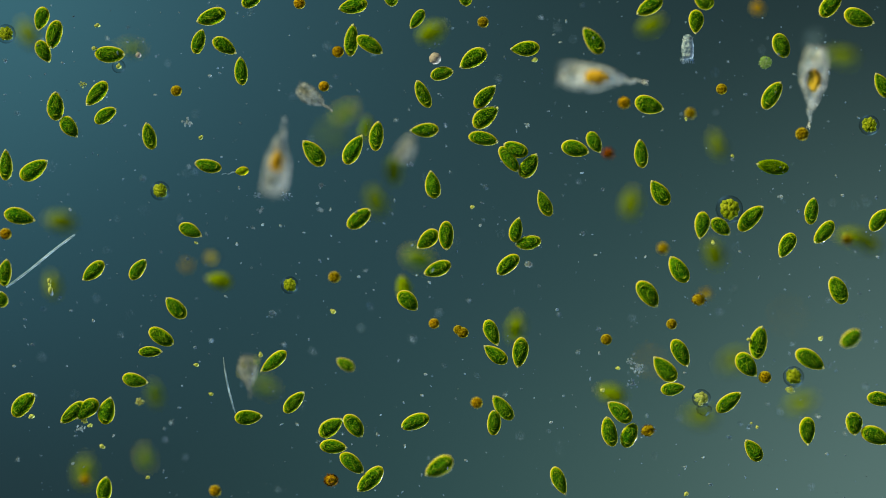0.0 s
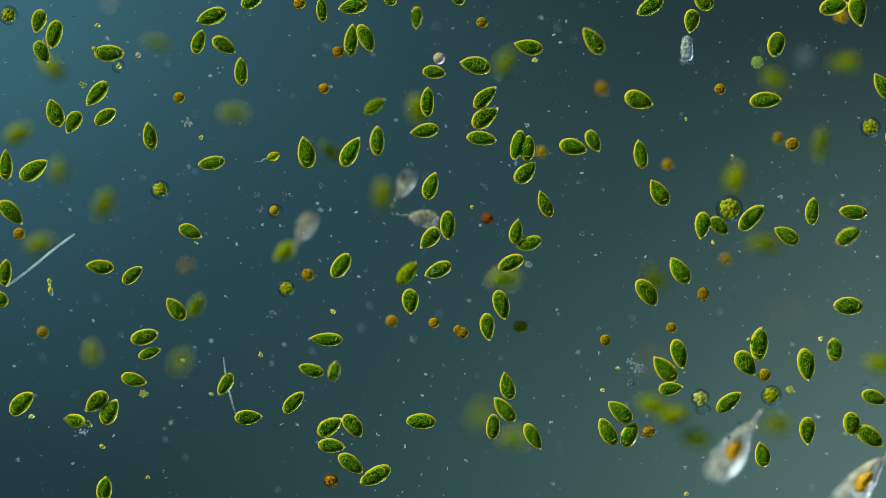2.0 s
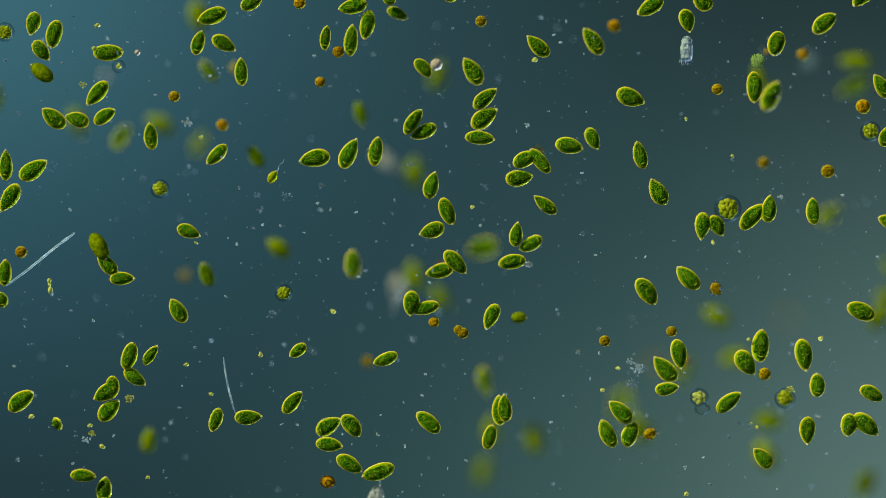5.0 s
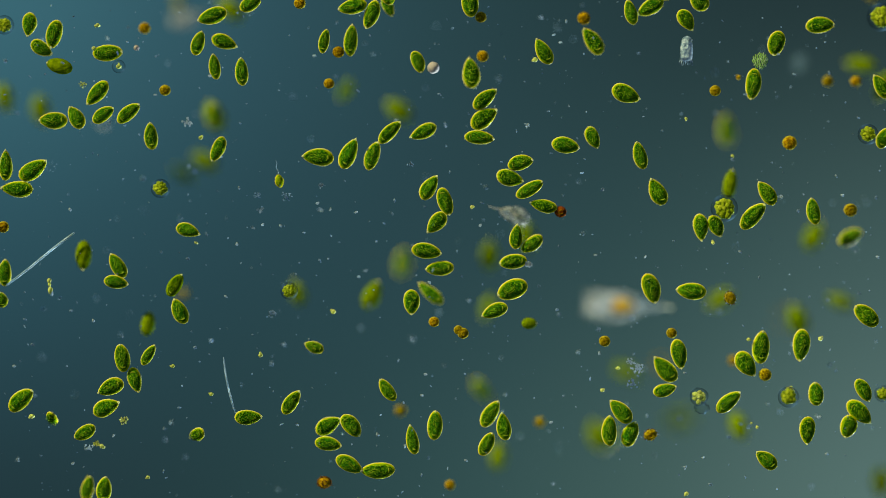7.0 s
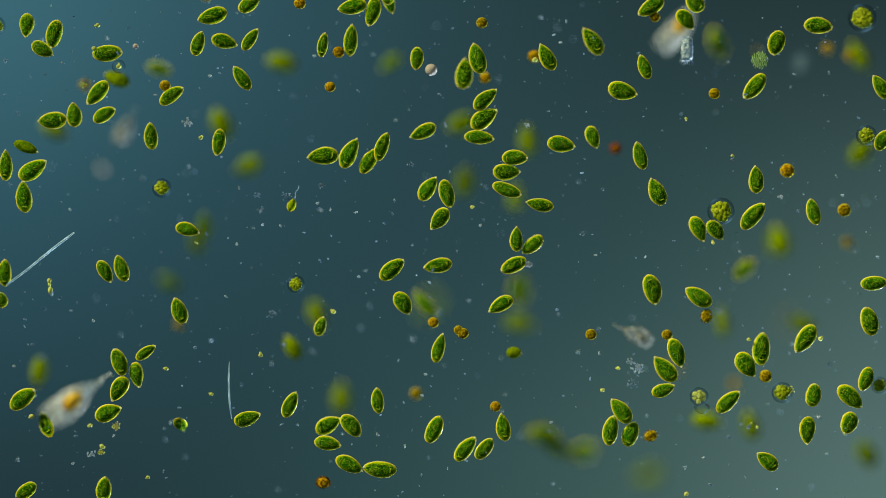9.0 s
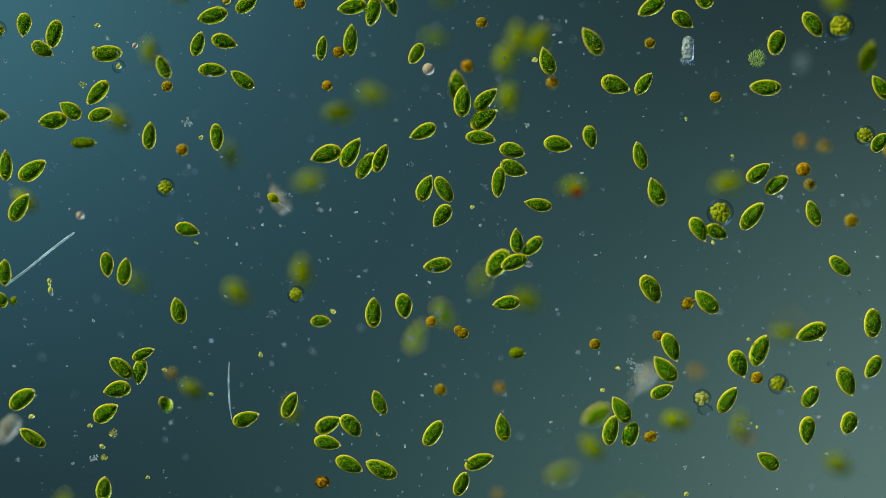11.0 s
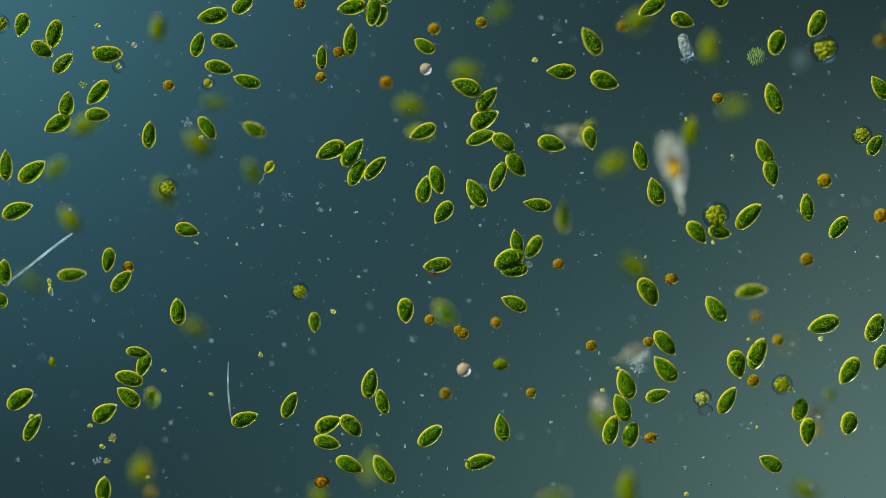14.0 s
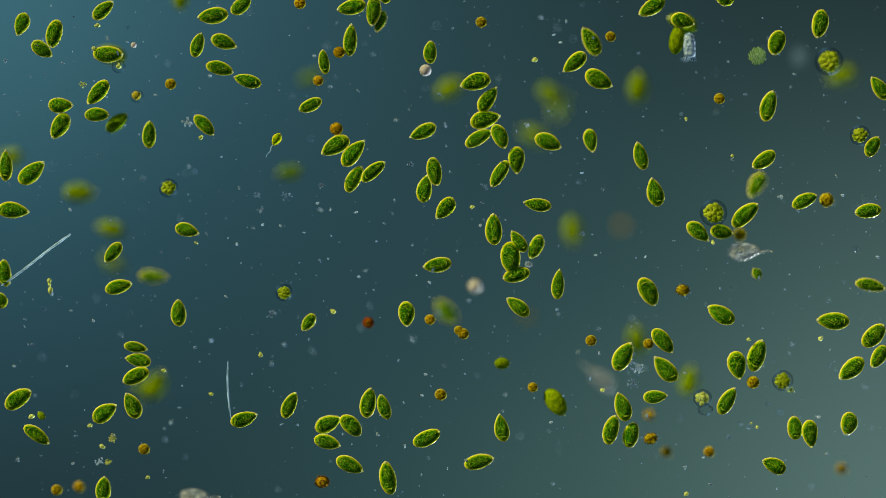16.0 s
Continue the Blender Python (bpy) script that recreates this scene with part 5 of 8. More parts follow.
    walk(alga_78, path((0, -498, -155, 4, -32), (0.5, -507, -152, 4, -20), (1, -514, -150, 4, -10), (1.5, -521, -152, 4, 0), (2, -528, -155, 4, 15), (2.5, -535, -160, 4, 20), (3, -541, -166, 4, 32), (3.5, -542, -171, 4, 55), (4, -546, -179, 4, 62), (6.5, -565, -192, 4, 95), (9, -573, -200, 4, 110), (11.5, -568, -214, 4, 145), (12.5, -566, -222, 4, 152), (13.5, -560, -228, 4, 160), (14, -555, -229, 4, 165), (14.5, -550, -228, 4, 185), (16, -543, -225, 4, 205)))
    walk(alga_79, path((0, -518, -182, -0, 1), (2, -519, -184, -0, 20), (3, -518, -186, -0, 35), (4, -517, -187, -0, 45), (6.5, -520, -188, -0, 60), (9, -526, -183, -0, 35), (11.5, -532, -186, -0, 15), (12.5, -535, -186, -0, -5), (14.5, -542, -181, -0, -8), (16, -544, -174, -0, -10)))
    walk(alga_80, path((0, -545, -232, -1, -12), (3, -547, -229, -1, -18), (4, -544, -226, -1, -30), (6.5, -547, -231, -1, -60), (7, -545, -232, -1, -75), (9, -542, -223, -1, -80), (11.5, -535, -217, -1, -105), (12.5, -533, -216, -1, -108), (13.5, -531, -211, -1, -112), (14.5, -530, -202, -1, -118), (15, -534, -201, -1, -140), (16, -540, -197, -1, -190)))
    walk(alga_81, path((0, -743, -276, -1, 47), (2, -746, -274, -1, 45), (3.5, -747, -271, -1, 35), (7, -747, -268, -1, 42), (9, -744, -266, -1, 38), (16, -752, -266, -1, 35)))
    walk(alga_82, path((0, -656, -289, 2, -137), (0.5, -658, -290, 1, -150), (1, -657, -295, 0, -170, 15), (1.5, -652, -301, -1, -180, 28), (2, -652, -303, -2, -182, 40), (2.5, -657, -307, -3, -184, 52), (3, -662, -311, -5, -185, 60), (4, -673, -315, -9, -170, 62), (6.5, -696, -300, -8, -120, 62), (8, -690, -303, -7, -140, 60), (8.5, -691, -313, -12, -210, 45), (9, -705, -312, -14, -240, 30), (11.5, -729, -336, 2, -210), (12.5, -737, -324, 2, -245), (13, -735, -319, 2, -265), (14, -726, -316, 2, -300), (15, -720, -327, 2, -365), (16, -719, -329, 2, -395)))
    walk(alga_83, path((0, -629, -284, 3, -138), (1, -621, -278, 3, -135), (2, -613, -271, 3, -138), (3, -607, -265, 3, -142), (4, -601, -260, 3, -145), (6.5, -590, -247, 3, -160), (8, -581, -243, 3, -135), (9, -573, -248, 3, -120), (10.2, -575, -249, 3, -150), (11.5, -577, -249, 3, -180), (12.5, -570, -254, 3, -200), (13.5, -562, -260, 3, -210), (14, -557, -262, 3, -220), (15, -553, -268, 3, -230), (16, -550, -277, 3, -245)))
    walk(alga_84, path((0, -594, -286, 1, 76), (2, -589, -288, 1, 62), (4, -587, -288, 1, 58), (6.5, -596, -280, 1, 25), (9, -592, -290, 1, 22), (11.5, -597, -290, 1, 35), (16, -598, -290, 1, 35)))
    walk(alga_85, path((0, -599, -425, -1, 82), (16, -601, -425, -1, 86)))
    walk(alga_86, path((0, -300, -199, 4, -141), (0.5, -277, -190, 4, -145), (1, -262, -177, 4, -155), (1.5, -235, -164, 4, -173), (2, -207, -159, 4, -182), (2.5, -176, -155, 4, -195), (3, -136, -158, 4, -190), (3.5, -87, -149, 4, -155), (4, -56, -137, 4, -150), (6.5, -26, -71, -15, -210), (7, -22, -78, -24, -220), (7.5, -30, -85, -38, -250), (8, -47, -75, -54, -260), (8.5, -45, -87, -61, -240), (9, -33, -98, -65, -230), (11.5, -61, -190, -116, -300), (12, -76, -226, -116, -298), (12.5, -83, -262, -116, -295), (13, -97, -303, -116, -292), (13.5, -116, -345, -116, -290), (14, -134, -398, -129, -280), (15, -155, -445, -129, -280), (16, -180, -518, -129, -280)))
    walk(alga_87, path((0, -344, -297, 3, 4), (7, -344, -297, 3, 2), (9, -346, -299, 3, 18), (16, -352, -300, 3, 18)))
    walk(alga_88, path((0, -263, -271, 4, 46), (7, -268, -271, 4, 55), (9, -270, -275, 4, 65), (16, -271, -276, 4, 65)))
    walk(alga_89, path((0, -198, -316, -4, 36), (7, -203, -313, -4, 30), (16, -203, -310, -4, 25)))
    walk(alga_90, path((0, -158, -313, 2, -52), (7, -163, -313, 2, -50), (16, -163, -313, 2, -45)))
    walk(alga_91, path((0, -194, -350, 1, -5), (7, -203, -345, 1, -8), (16, -205, -342, 1, -15)))
    walk(alga_92, path((0, -161, -379, 3, -40), (7, -166, -381, 3, -28), (16, -165, -382, 3, -25)))
    walk(alga_93, path((0, -129, -407, 1, -136), (1, -124, -404, 1, -145), (2, -120, -400, 1, -152), (4, -115, -395, 1, -155), (6.5, -115, -392, 1, -175), (9, -112, -389, 1, -185), (11.5, -108, -389, 1, -210), (14, -104, -390, 1, -235), (15, -101, -397, 1, -248), (16, -97, -405, 1, -260)))
    walk(alga_94, path((0, -49, -306, 3, -159), (1, -44, -304, 3, -172), (2, -39, -305, 3, -182), (3, -34, -306, 3, -190), (4, -32, -306, 3, -195), (6.5, -16, -310, 3, -268), (8, -14, -316, 3, -280), (9, -16, -319, 3, -295), (11.5, -18, -327, 3, -305), (14, -23, -330, 3, -320), (16, -29, -334, 3, -335)))
    walk(alga_95, path((0, -7, -387, -18, -148), (0.5, 18, -377, -55, -150), (1, 53, -361, -67, -150), (1.5, 88, -351, -117, -160), (2, 133, -347, -131, -175), (2.5, 194, -322, -144, -155), (3, 240, -293, -144, -155), (3.5, 293, -278, -144, -170), (4, 330, -261, -158, -150), (6.5, 315, -344, -158, -110), (7.5, 286, -352, -131, -130), (8, 278, -359, -131, -135), (8.5, 268, -365, -131, -140), (9, 256, -374, -144, -160), (11.5, 296, -279, -25, -150), (12, 323, -266, -2, -170), (12.5, 337, -258, -11, -155), (13, 333, -261, 2, -165), (13.5, 325, -261, 2, -180), (14, 324, -239, 2, -250), (14.5, 313, -231, 2, -245), (15, 304, -220, 2, -260), (15.5, 310, -210, 2, -285), (16, 319, -190, 2, -300)))
    walk(alga_96, path((0, 93, -186, 3, 144), (0.5, 98, -197, 3, 118), (1, 104, -213, 3, 108), (1.5, 111, -229, 3, 106), (2, 114, -242, 3, 103), (3, 117, -251, 3, 100), (4, 113, -256, 3, 92), (6.5, 108, -313, 3, 98), (16, 104, -316, 3, 100)))
    walk(alga_97, path((0, 136, -183, 1, -98), (0.5, 129, -166, 1, -90), (1, 120, -141, 1, -65), (1.5, 108, -118, 1, -60), (2, 103, -99, 1, -75), (2.5, 97, -82, 1, -65), (3, 81, -77, 1, -68), (3.5, 58, -66, 1, -85), (4, 49, -52, 1, -75), (5.2, 16, -19, 1, -40), (6.5, -15, -3, 1, -10), (7.5, -44, -7, 1, -5), (8, -59, -13, 1, 15), (8.5, -75, -24, 1, 30), (9, -90, -36, 1, 40), (11.5, -124, -139, 1, 95), (12, -120, -170, 1, 96), (12.5, -119, -199, 1, 97), (13, -120, -202, 1, 95), (13.5, -127, -216, 1, 80), (14, -129, -238, 1, 80), (14.5, -130, -257, 1, 80), (15, -128, -269, 1, 80), (16, -132, -272, 1, 80)))
    walk(alga_98, path((0, 106, -281, -3, 129), (2, 109, -284, -3, 130), (3, 107, -288, -3, 120), (4, 102, -291, -3, 118), (6.5, 93, -275, -3, 50), (7, 84, -292, -3, 58), (7.5, 74, -307, -3, 55), (8, 64, -324, -3, 48), (8.5, 52, -337, -3, 45), (9, 40, -354, -3, 50), (11.5, 67, -377, -3, 18), (16, 64, -377, -3, 15)))
    walk(alga_99, path((0, 90, -307, 3, 87), (2, 88, -314, 3, 85), (3, 85, -322, 3, 80), (4, 84, -327, 3, 78), (6.5, 78, -342, 3, 65), (8, 76, -349, 3, 55), (9, 73, -353, 3, 50), (11.5, 25, -433, 3, 70), (12.5, 22, -459, 3, 75), (16, 16, -519, 3, 80)))
    walk(alga_100, path((0, 206, -410, 3, -67), (0.5, 193, -389, 3, -66), (1, 184, -369, 3, -65), (1.5, 173, -350, 3, -62), (2, 160, -332, 3, -60), (2.5, 148, -313, 3, -55), (3, 138, -292, 3, -60), (3.5, 124, -264, 3, -65), (4, 107, -251, -25, -80), (6.5, 56, -237, -116, -60), (7, 73, -259, -116, -50), (7.5, 99, -293, -116, -50), (8, 129, -326, -116, -50), (8.5, 159, -335, -116, -20), (9, 187, -339, -116, -15), (11.5, 219, -422, -130, 30), (12, 208, -427, -130, 28), (12.5, 198, -439, -130, 25), (13.5, 205, -450, -130, 20), (16, 198, -518, -130, 20)))
    walk(alga_101, path((0, 393, -212, -3, 133), (16, 394, -212, -3, 132)))
    walk(alga_102, path((0, 312, -288, 3, 140), (9, 314, -286, 3, 128), (13, 315, -282, 3, 115), (16, 317, -279, 3, 108)))
    walk(alga_103, path((0, 295, -323, 3, 103), (2, 292, -323, 3, 120), (4, 291, -328, 3, 122), (6.5, 294, -322, 3, 95), (9, 297, -321, 3, 80), (16, 298, -320, 3, 75)))
    walk(alga_104, path((0, 331, -330, -4, 66), (9, 333, -328, -4, 68), (16, 334, -329, -4, 75)))
    walk(alga_105, path((0, 420, -184, 2, -62), (3, 417, -186, 2, -78), (7, 417, -186, 2, -80), (9, 413, -184, 2, -70), (11.5, 401, -172, 2, -65), (12.5, 397, -170, 2, -59), (14, 393, -167, 2, -50), (16, 389, -163, 2, -50)))
    walk(alga_106, path((0, 407, -247, -0, 7), (4, 399, -246, -0, 8), (7, 393, -249, -0, 15), (9, 390, -249, -0, 20), (11.5, 387, -253, -0, 25), (12.5, 385, -256, -0, 22), (14.5, 378, -259, -0, 15), (16, 376, -261, -0, 5)))
    walk(alga_107, path((0, 506, -271, 1, 38), (9, 505, -270, 1, 42), (11.5, 504, -267, 1, 58), (16, 503, -269, 1, 60)))
    walk(alga_108, path((0, 560, -166, -4, 80), (4, 563, -170, -4, 85), (9, 565, -177, -4, 85), (11.5, 561, -181, -4, 65), (16, 557, -189, -4, 72)))
    walk(alga_109, path((0, 538, -205, 2, -52), (4, 536, -201, 2, -55), (9, 537, -205, 2, -55), (11.5, 522, -203, 2, -72), (16, 521, -206, 2, -80)))
    walk(alga_110, path((0, 650, -196, -2, -31), (1, 648, -197, -2, -30), (1.5, 644, -199, -2, -60), (2, 643, -205, -2, -82), (3, 641, -196, -2, -75), (4, 641, -194, -2, -78), (6.5, 634, -174, -2, -90), (8, 636, -165, -2, -110), (9, 641, -159, -2, -125), (11.5, 656, -144, -2, -160), (12.5, 663, -138, -2, -160), (13.5, 670, -135, -2, -160), (15, 683, -130, -2, -172), (16, 691, -127, -2, -182)))
    walk(alga_111, path((0, 645, -322, 3, -89), (13, 645, -321, 3, -95), (14.5, 647, -325, 3, -92), (16, 650, -327, 3, -85)))
    walk(alga_112, path((0, 548, -356, 4, 125), (0.5, 558, -364, 4, 110), (2, 564, -363, 4, 100), (3, 563, -366, 4, 122), (4, 563, -368, 4, 127), (6.5, 570, -372, 4, 140), (9, 573, -375, 4, 142), (11.5, 575, -375, 4, 145), (14, 579, -379, 4, 150), (16, 585, -383, 4, 155)))
    walk(alga_113, path((0, 727, -309, -1, -83), (4, 719, -310, -1, -95), (7, 717, -314, -1, -105), (9, 718, -308, -1, -110), (16, 718, -309, -1, -98)))
    walk(alga_114, path((0, 766, -331, -1, -22), (2, 756, -332, -1, -35), (3, 761, -321, -1, -20), (4, 756, -316, -1, -30), (6.5, 740, -296, -1, -45), (7, 737, -289, -1, -43), (8, 729, -277, -1, -40), (9, 721, -262, -1, -42), (11.5, 714, -230, -1, -75), (12.5, 715, -223, -1, -90), (13.5, 717, -218, -1, -115), (14.5, 721, -214, -1, -128), (16, 723, -212, -1, -140)))
    walk(alga_115, path((0, 772, -266, 3, -12), (2, 762, -263, 3, -20), (3, 763, -259, 3, -17), (4, 762, -255, 3, -15), (6.5, 746, -258, 3, -55), (7, 743, -250, 3, -60), (7.5, 744, -242, 3, -85), (8.5, 751, -235, 3, -90), (9, 747, -230, 3, -110), (11.5, 764, -205, 3, -120), (12.5, 769, -200, 3, -116), (14, 775, -191, 3, -110), (16, 770, -190, 3, -120)))
    walk(alga_116, path((0, 727, -159, -24, 39), (0.5, 727, -164, -22, 40), (1, 713, -173, -26, 70), (1.5, 704, -158, -22, 95), (2, 695, -179, -10, 95), (2.5, 689, -191, -3, 70), (3, 683, -204, -3, 68), (3.5, 678, -215, -3, 70), (4, 668, -225, -3, 80), (6.5, 661, -255, -3, 95), (9, 656, -259, -3, 80), (11.5, 648, -263, -3, 55), (12.5, 641, -267, -3, 58), (13.5, 636, -276, -3, 65), (14.5, 629, -294, -3, 82), (16, 623, -317, -3, 95)))
    walk(alga_117, path((0, -93, 442, 3, 149), (16, -104, 447, 3, 150)))
    walk(alga_118, path((0, 39, 442, 0, 156), (4, 16, 445, 0, 200), (7, 6, 453, 0, 180), (16, -4, 461, 0, 180)))
    walk(alga_119, path((0, -338, 443, -1, 36), (4, -339, 438, -1, 30), (7, -341, 435, -1, 32), (9, -344, 434, -1, 35), (11.5, -350, 433, -1, 35), (16, -358, 431, -1, 40)))
    walk(swimming_alga_1, path((0, -763, 396, -137, 120), (0.5, -758, 379, -129, 123), (1, -746, 361, -119, 127), (1.5, -731, 341, -110, 130), (2, -716, 333, -124, 140), (2.5, -701, 320, -137, 150), (3, -668, 318, -133, 150), (3.5, -636, 301, -129, 150), (4, -591, 280, -124, 150), (6.5, -454, 169, -124, 160), (7, -437, 162, -124, 150), (7.5, -422, 151, -124, 140), (8, -403, 146, -124, 158), (8.5, -382, 141, -124, 175), (9, -356, 153, -124, 200), (11.5, -218, 121, -151, 190), (12, -186, 147, -133, 187), (12.5, -149, 177, -115, 183), (13, -127, 184, -97, 180), (13.5, -87, 196, -38, 170), (14, -40, 209, -61, 180), (14.5, 13, 218, -124, 180), (15, 73, 234, -133, 173), (15.5, 126, 214, -142, 167), (16, 168, 209, -151, 160)))
    walk(swimming_alga_2, path((0, -700, 51, -122, 170), (0.5, -663, 47, -108, 170), (1, -649, 51, -102, 190), (1.5, -639, 60, -114, 210), (2, -620, 82, -116, 240), (2.5, -610, 110, -118, 260), (3, -612, 143, -122, 270), (3.5, -619, 159, -128, 280), (4, -633, 179, -135, 300), (6.5, -723, 286, -122, 270), (7, -737, 255, -122, 280), (7.5, -759, 211, -122, 240), (8, -782, 188, -124, 220), (8.5, -832, 161, -126, 219), (16, -944, 94, -161, 200)))
    walk(swimming_alga_3, path((0, -714, -66, -121, 100), (0.5, -725, -11, -121, 98), (1, -728, 37, -121, 97), (1.5, -723, 89, -121, 95), (2, -705, 144, -128, 92), (2.5, -690, 198, -135, 90), (3, -671, 233, -108, 110), (3.5, -687, 246, -70, 130), (4, -704, 273, -1, 130), (6.5, -712, 326, -1, 170), (7, -679, 324, -1, 165), (7.5, -639, 323, -1, 170), (8, -629, 322, -1, 170), (8.5, -609, 311, -18, 165), (9, -583, 304, -35, 160), (10.25, -555, 335, -70, 120), (11.5, -529, 368, -121, 80), (12, -532, 331, -111, 70), (12.5, -524, 342, -103, 80), (13, -523, 370, -94, 90), (14, -517, 400, -87, 85), (15, -494, 429, -70, 80), (16, -473, 455, -70, 80)))
    walk(swimming_alga_4, path((0, -20, 394, -92, 30), (0.5, -37, 366, -92, 60), (1, -47, 330, -92, 80), (1.5, -46, 290, -106, 80), (2, -46, 254, -106, 100), (2.5, -51, 202, -106, 100), (3, -64, 140, -106, 100), (3.5, -52, 97, -125, 80), (4, -25, 59, -145, 60), (5.25, -65, 177, -132, 100), (6.5, -103, 296, -118, 140), (7, -82, 254, -118, 145), (7.5, -58, 223, -118, 150), (8, -15, 197, -118, 160), (8.5, 10, 207, -118, 190), (9, 34, 229, -118, 203), (11.5, 137, 301, -118, 270), (12, 161, 342, -125, 220), (12.5, 213, 385, -132, 210), (13, 250, 421, -132, 205), (13.5, 297, 447, -132, 200), (14, 337, 499, -132, 200), (16, 432, 624, -132, 200)))
    walk(swimming_alga_5, path((0, -130, -689, -164, 90), (7, -149, -496, -125, 90), (7.5, -160, -436, -123, 90), (8, -168, -377, -128, 90), (8.5, -168, -333, -132, 90), (9, -186, -274, -137, 90), (11.5, -274, 11, -110, 95), (12, -296, 58, -118, 120), (12.5, -329, 92, -128, 110), (13, -366, 131, -137, 100), (13.5, -407, 158, -110, 140), (14, -446, 192, -110, 140), (14.5, -484, 233, -110, 140), (15, -515, 278, -116, 145), (15.5, -555, 324, -123, 150), (16, -595, 348, -37, 170)))
    walk(swimming_alga_6, path((0, -124, 89, -135, 110), (0.5, -147, 147, -135, 130), (1, -134, 162, -129, 105), (1.5, -100, 146, -122, 80), (2, -111, 99, -122, 90), (2.5, -104, 45, -122, 100), (3, -90, 6, -126, 120), (3.5, -68, -25, -131, 120), (4, -49, -51, -135, 120), (6.5, -96, -50, -95, 65), (7, -128, -83, -59, 65), (7.5, -160, -120, -59, 70), (7.75, -167, -124, -62, 30), (8, -175, -128, -66, -10), (8.5, -202, -135, -99, -30), (9, -230, -120, -122, -70), (11.5, -403, -56, -122, -40), (12, -429, -14, -129, -50), (12.5, -466, 42, -135, -60), (13, -469, 83, -122, -90), (13.5, -477, 87, -115, -100), (14, -507, 104, -108, -60), (14.5, -541, 122, -102, -20), (15, -572, 127, -95, 0), (15.5, -613, 109, -95, 10), (16, -661, 103, -95, 0)))
    walk(swimming_alga_7, path((0, -90, 144, -104, 90), (0.5, -107, 188, -92, 80), (1, -89, 175, -44, 80), (1.5, -25, 281, -131, 70), (2, 115, 342, -125, 60), (2.5, 109, 304, -125, 60), (3, 100, 260, -125, 60), (3.5, 92, 231, -118, 60), (4, 60, 182, -131, 60), (5.2, -25, 364, -131, 70), (6.2, -98, 550, -131, 80), (16, -294, 769, -131, 80)))
    walk(swimming_alga_8, path((0, -45, -18, -131, 160), (0.5, 6, -35, -131, 170), (1, 56, -56, -131, 150), (1.5, 96, -61, -118, 175), (2, 112, -55, -104, 190), (2.5, 125, -30, -118, 155), (3, 108, 1, -131, 120), (3.5, 87, 24, -138, 130), (4, 63, 42, -145, 150), (6.5, 107, -73, 2, 220), (7, 123, -72, 2, 202), (7.5, 141, -96, -67, 270), (8, 127, -124, -92, 320), (8.5, 136, -116, -118, 340), (9, 141, -76, -131, 270), (11.5, 93, -24, 2, 230), (12.5, 102, -19, 2, 218), (13, 108, -17, 2, 215), (14, 117, -19, 2, 205), (15, 122, -17, 2, 205), (15.5, 125, -20, 2, 225), (16, 120, -15, 2, 275)))
    walk(swimming_alga_9, path((0, -403, -57, -66, 170), (0.5, -388, -58, -59, 170), (1, -359, -71, -64, 180), (1.5, -331, -53, -70, 200), (2, -284, -4, -64, 220), (2.5, -299, 47, -59, 180), (3, -306, 43, -47, 175), (3.5, -316, 34, -53, 168), (4, -314, 27, -59, 160), (6.5, -268, -56, -95, 120), (7, -265, -79, -101, 110), (7.5, -268, -109, -108, 100), (8, -275, -130, -95, 95), (8.5, -268, -139, -70, 108), (9, -271, -177, -59, 120), (11.5, -276, -312, -95, 100), (12, -273, -336, -95, 95), (12.5, -270, -369, -95, 100), (13, -262, -396, -103, 120), (13.5, -248, -427, -113, 120), (14, -224, -456, -122, 120), (16, -169, -568, -122, 120)))
    walk(swimming_alga_10, path((0, -525, -264, -111, 100), (0.5, -508, -216, -116, 95), (1, -488, -165, -119, 95), (1.5, -460, -107, -107, 70), (2, -445, -103, -64, 60), (2.5, -421, -102, -32, 20), (3, -392, -90, 0, 50), (3.5, -382, -49, -7, 65), (4, -381, -17, -46, 130), (6.5, -499, -98, -7, 60), (7, -474, -64, 0, 58), (7.5, -453, -36, 0, 55), (8, -432, -14, 0, 65), (8.5, -422, 13, -41, 60), (9, -435, 42, -107, 90), (11.5, -376, 182, -111, 95), (12, -368, 171, -109, 100), (12.5, -361, 158, -107, 90), (13, -354, 148, -103, 80), (13.5, -350, 148, -101, 100), (14, -346, 140, -101, 120), (15, -312, 127, -101, 160), (15.5, -295, 133, -101, 170), (16, -280, 140, -101, 190)))
    walk(swimming_alga_11, path((0, -610, -511, -158, 90), (4, -543, -441, -117, 90), (6.5, -524, -170, -16, 60), (7, -527, -133, -30, 80), (7.5, -505, -80, 2, 55), (8, -474, -35, -3, 58), (8.5, -452, 3, -9, 80), (9, -453, 13, -131, 100), (10.25, -454, -138, -110, 138), (11.5, -456, -286, -90, 175), (11.75, -435, -266, -97, 218), (12, -413, -246, -104, 260), (12.5, -372, -195, -99, 240), (13, -371, -185, -117, 260), (13.5, -409, -175, -131, 320), (14, -455, -144, -131, 330), (15, -535, -87, -131, 330), (16, -610, -25, -158, 320)))
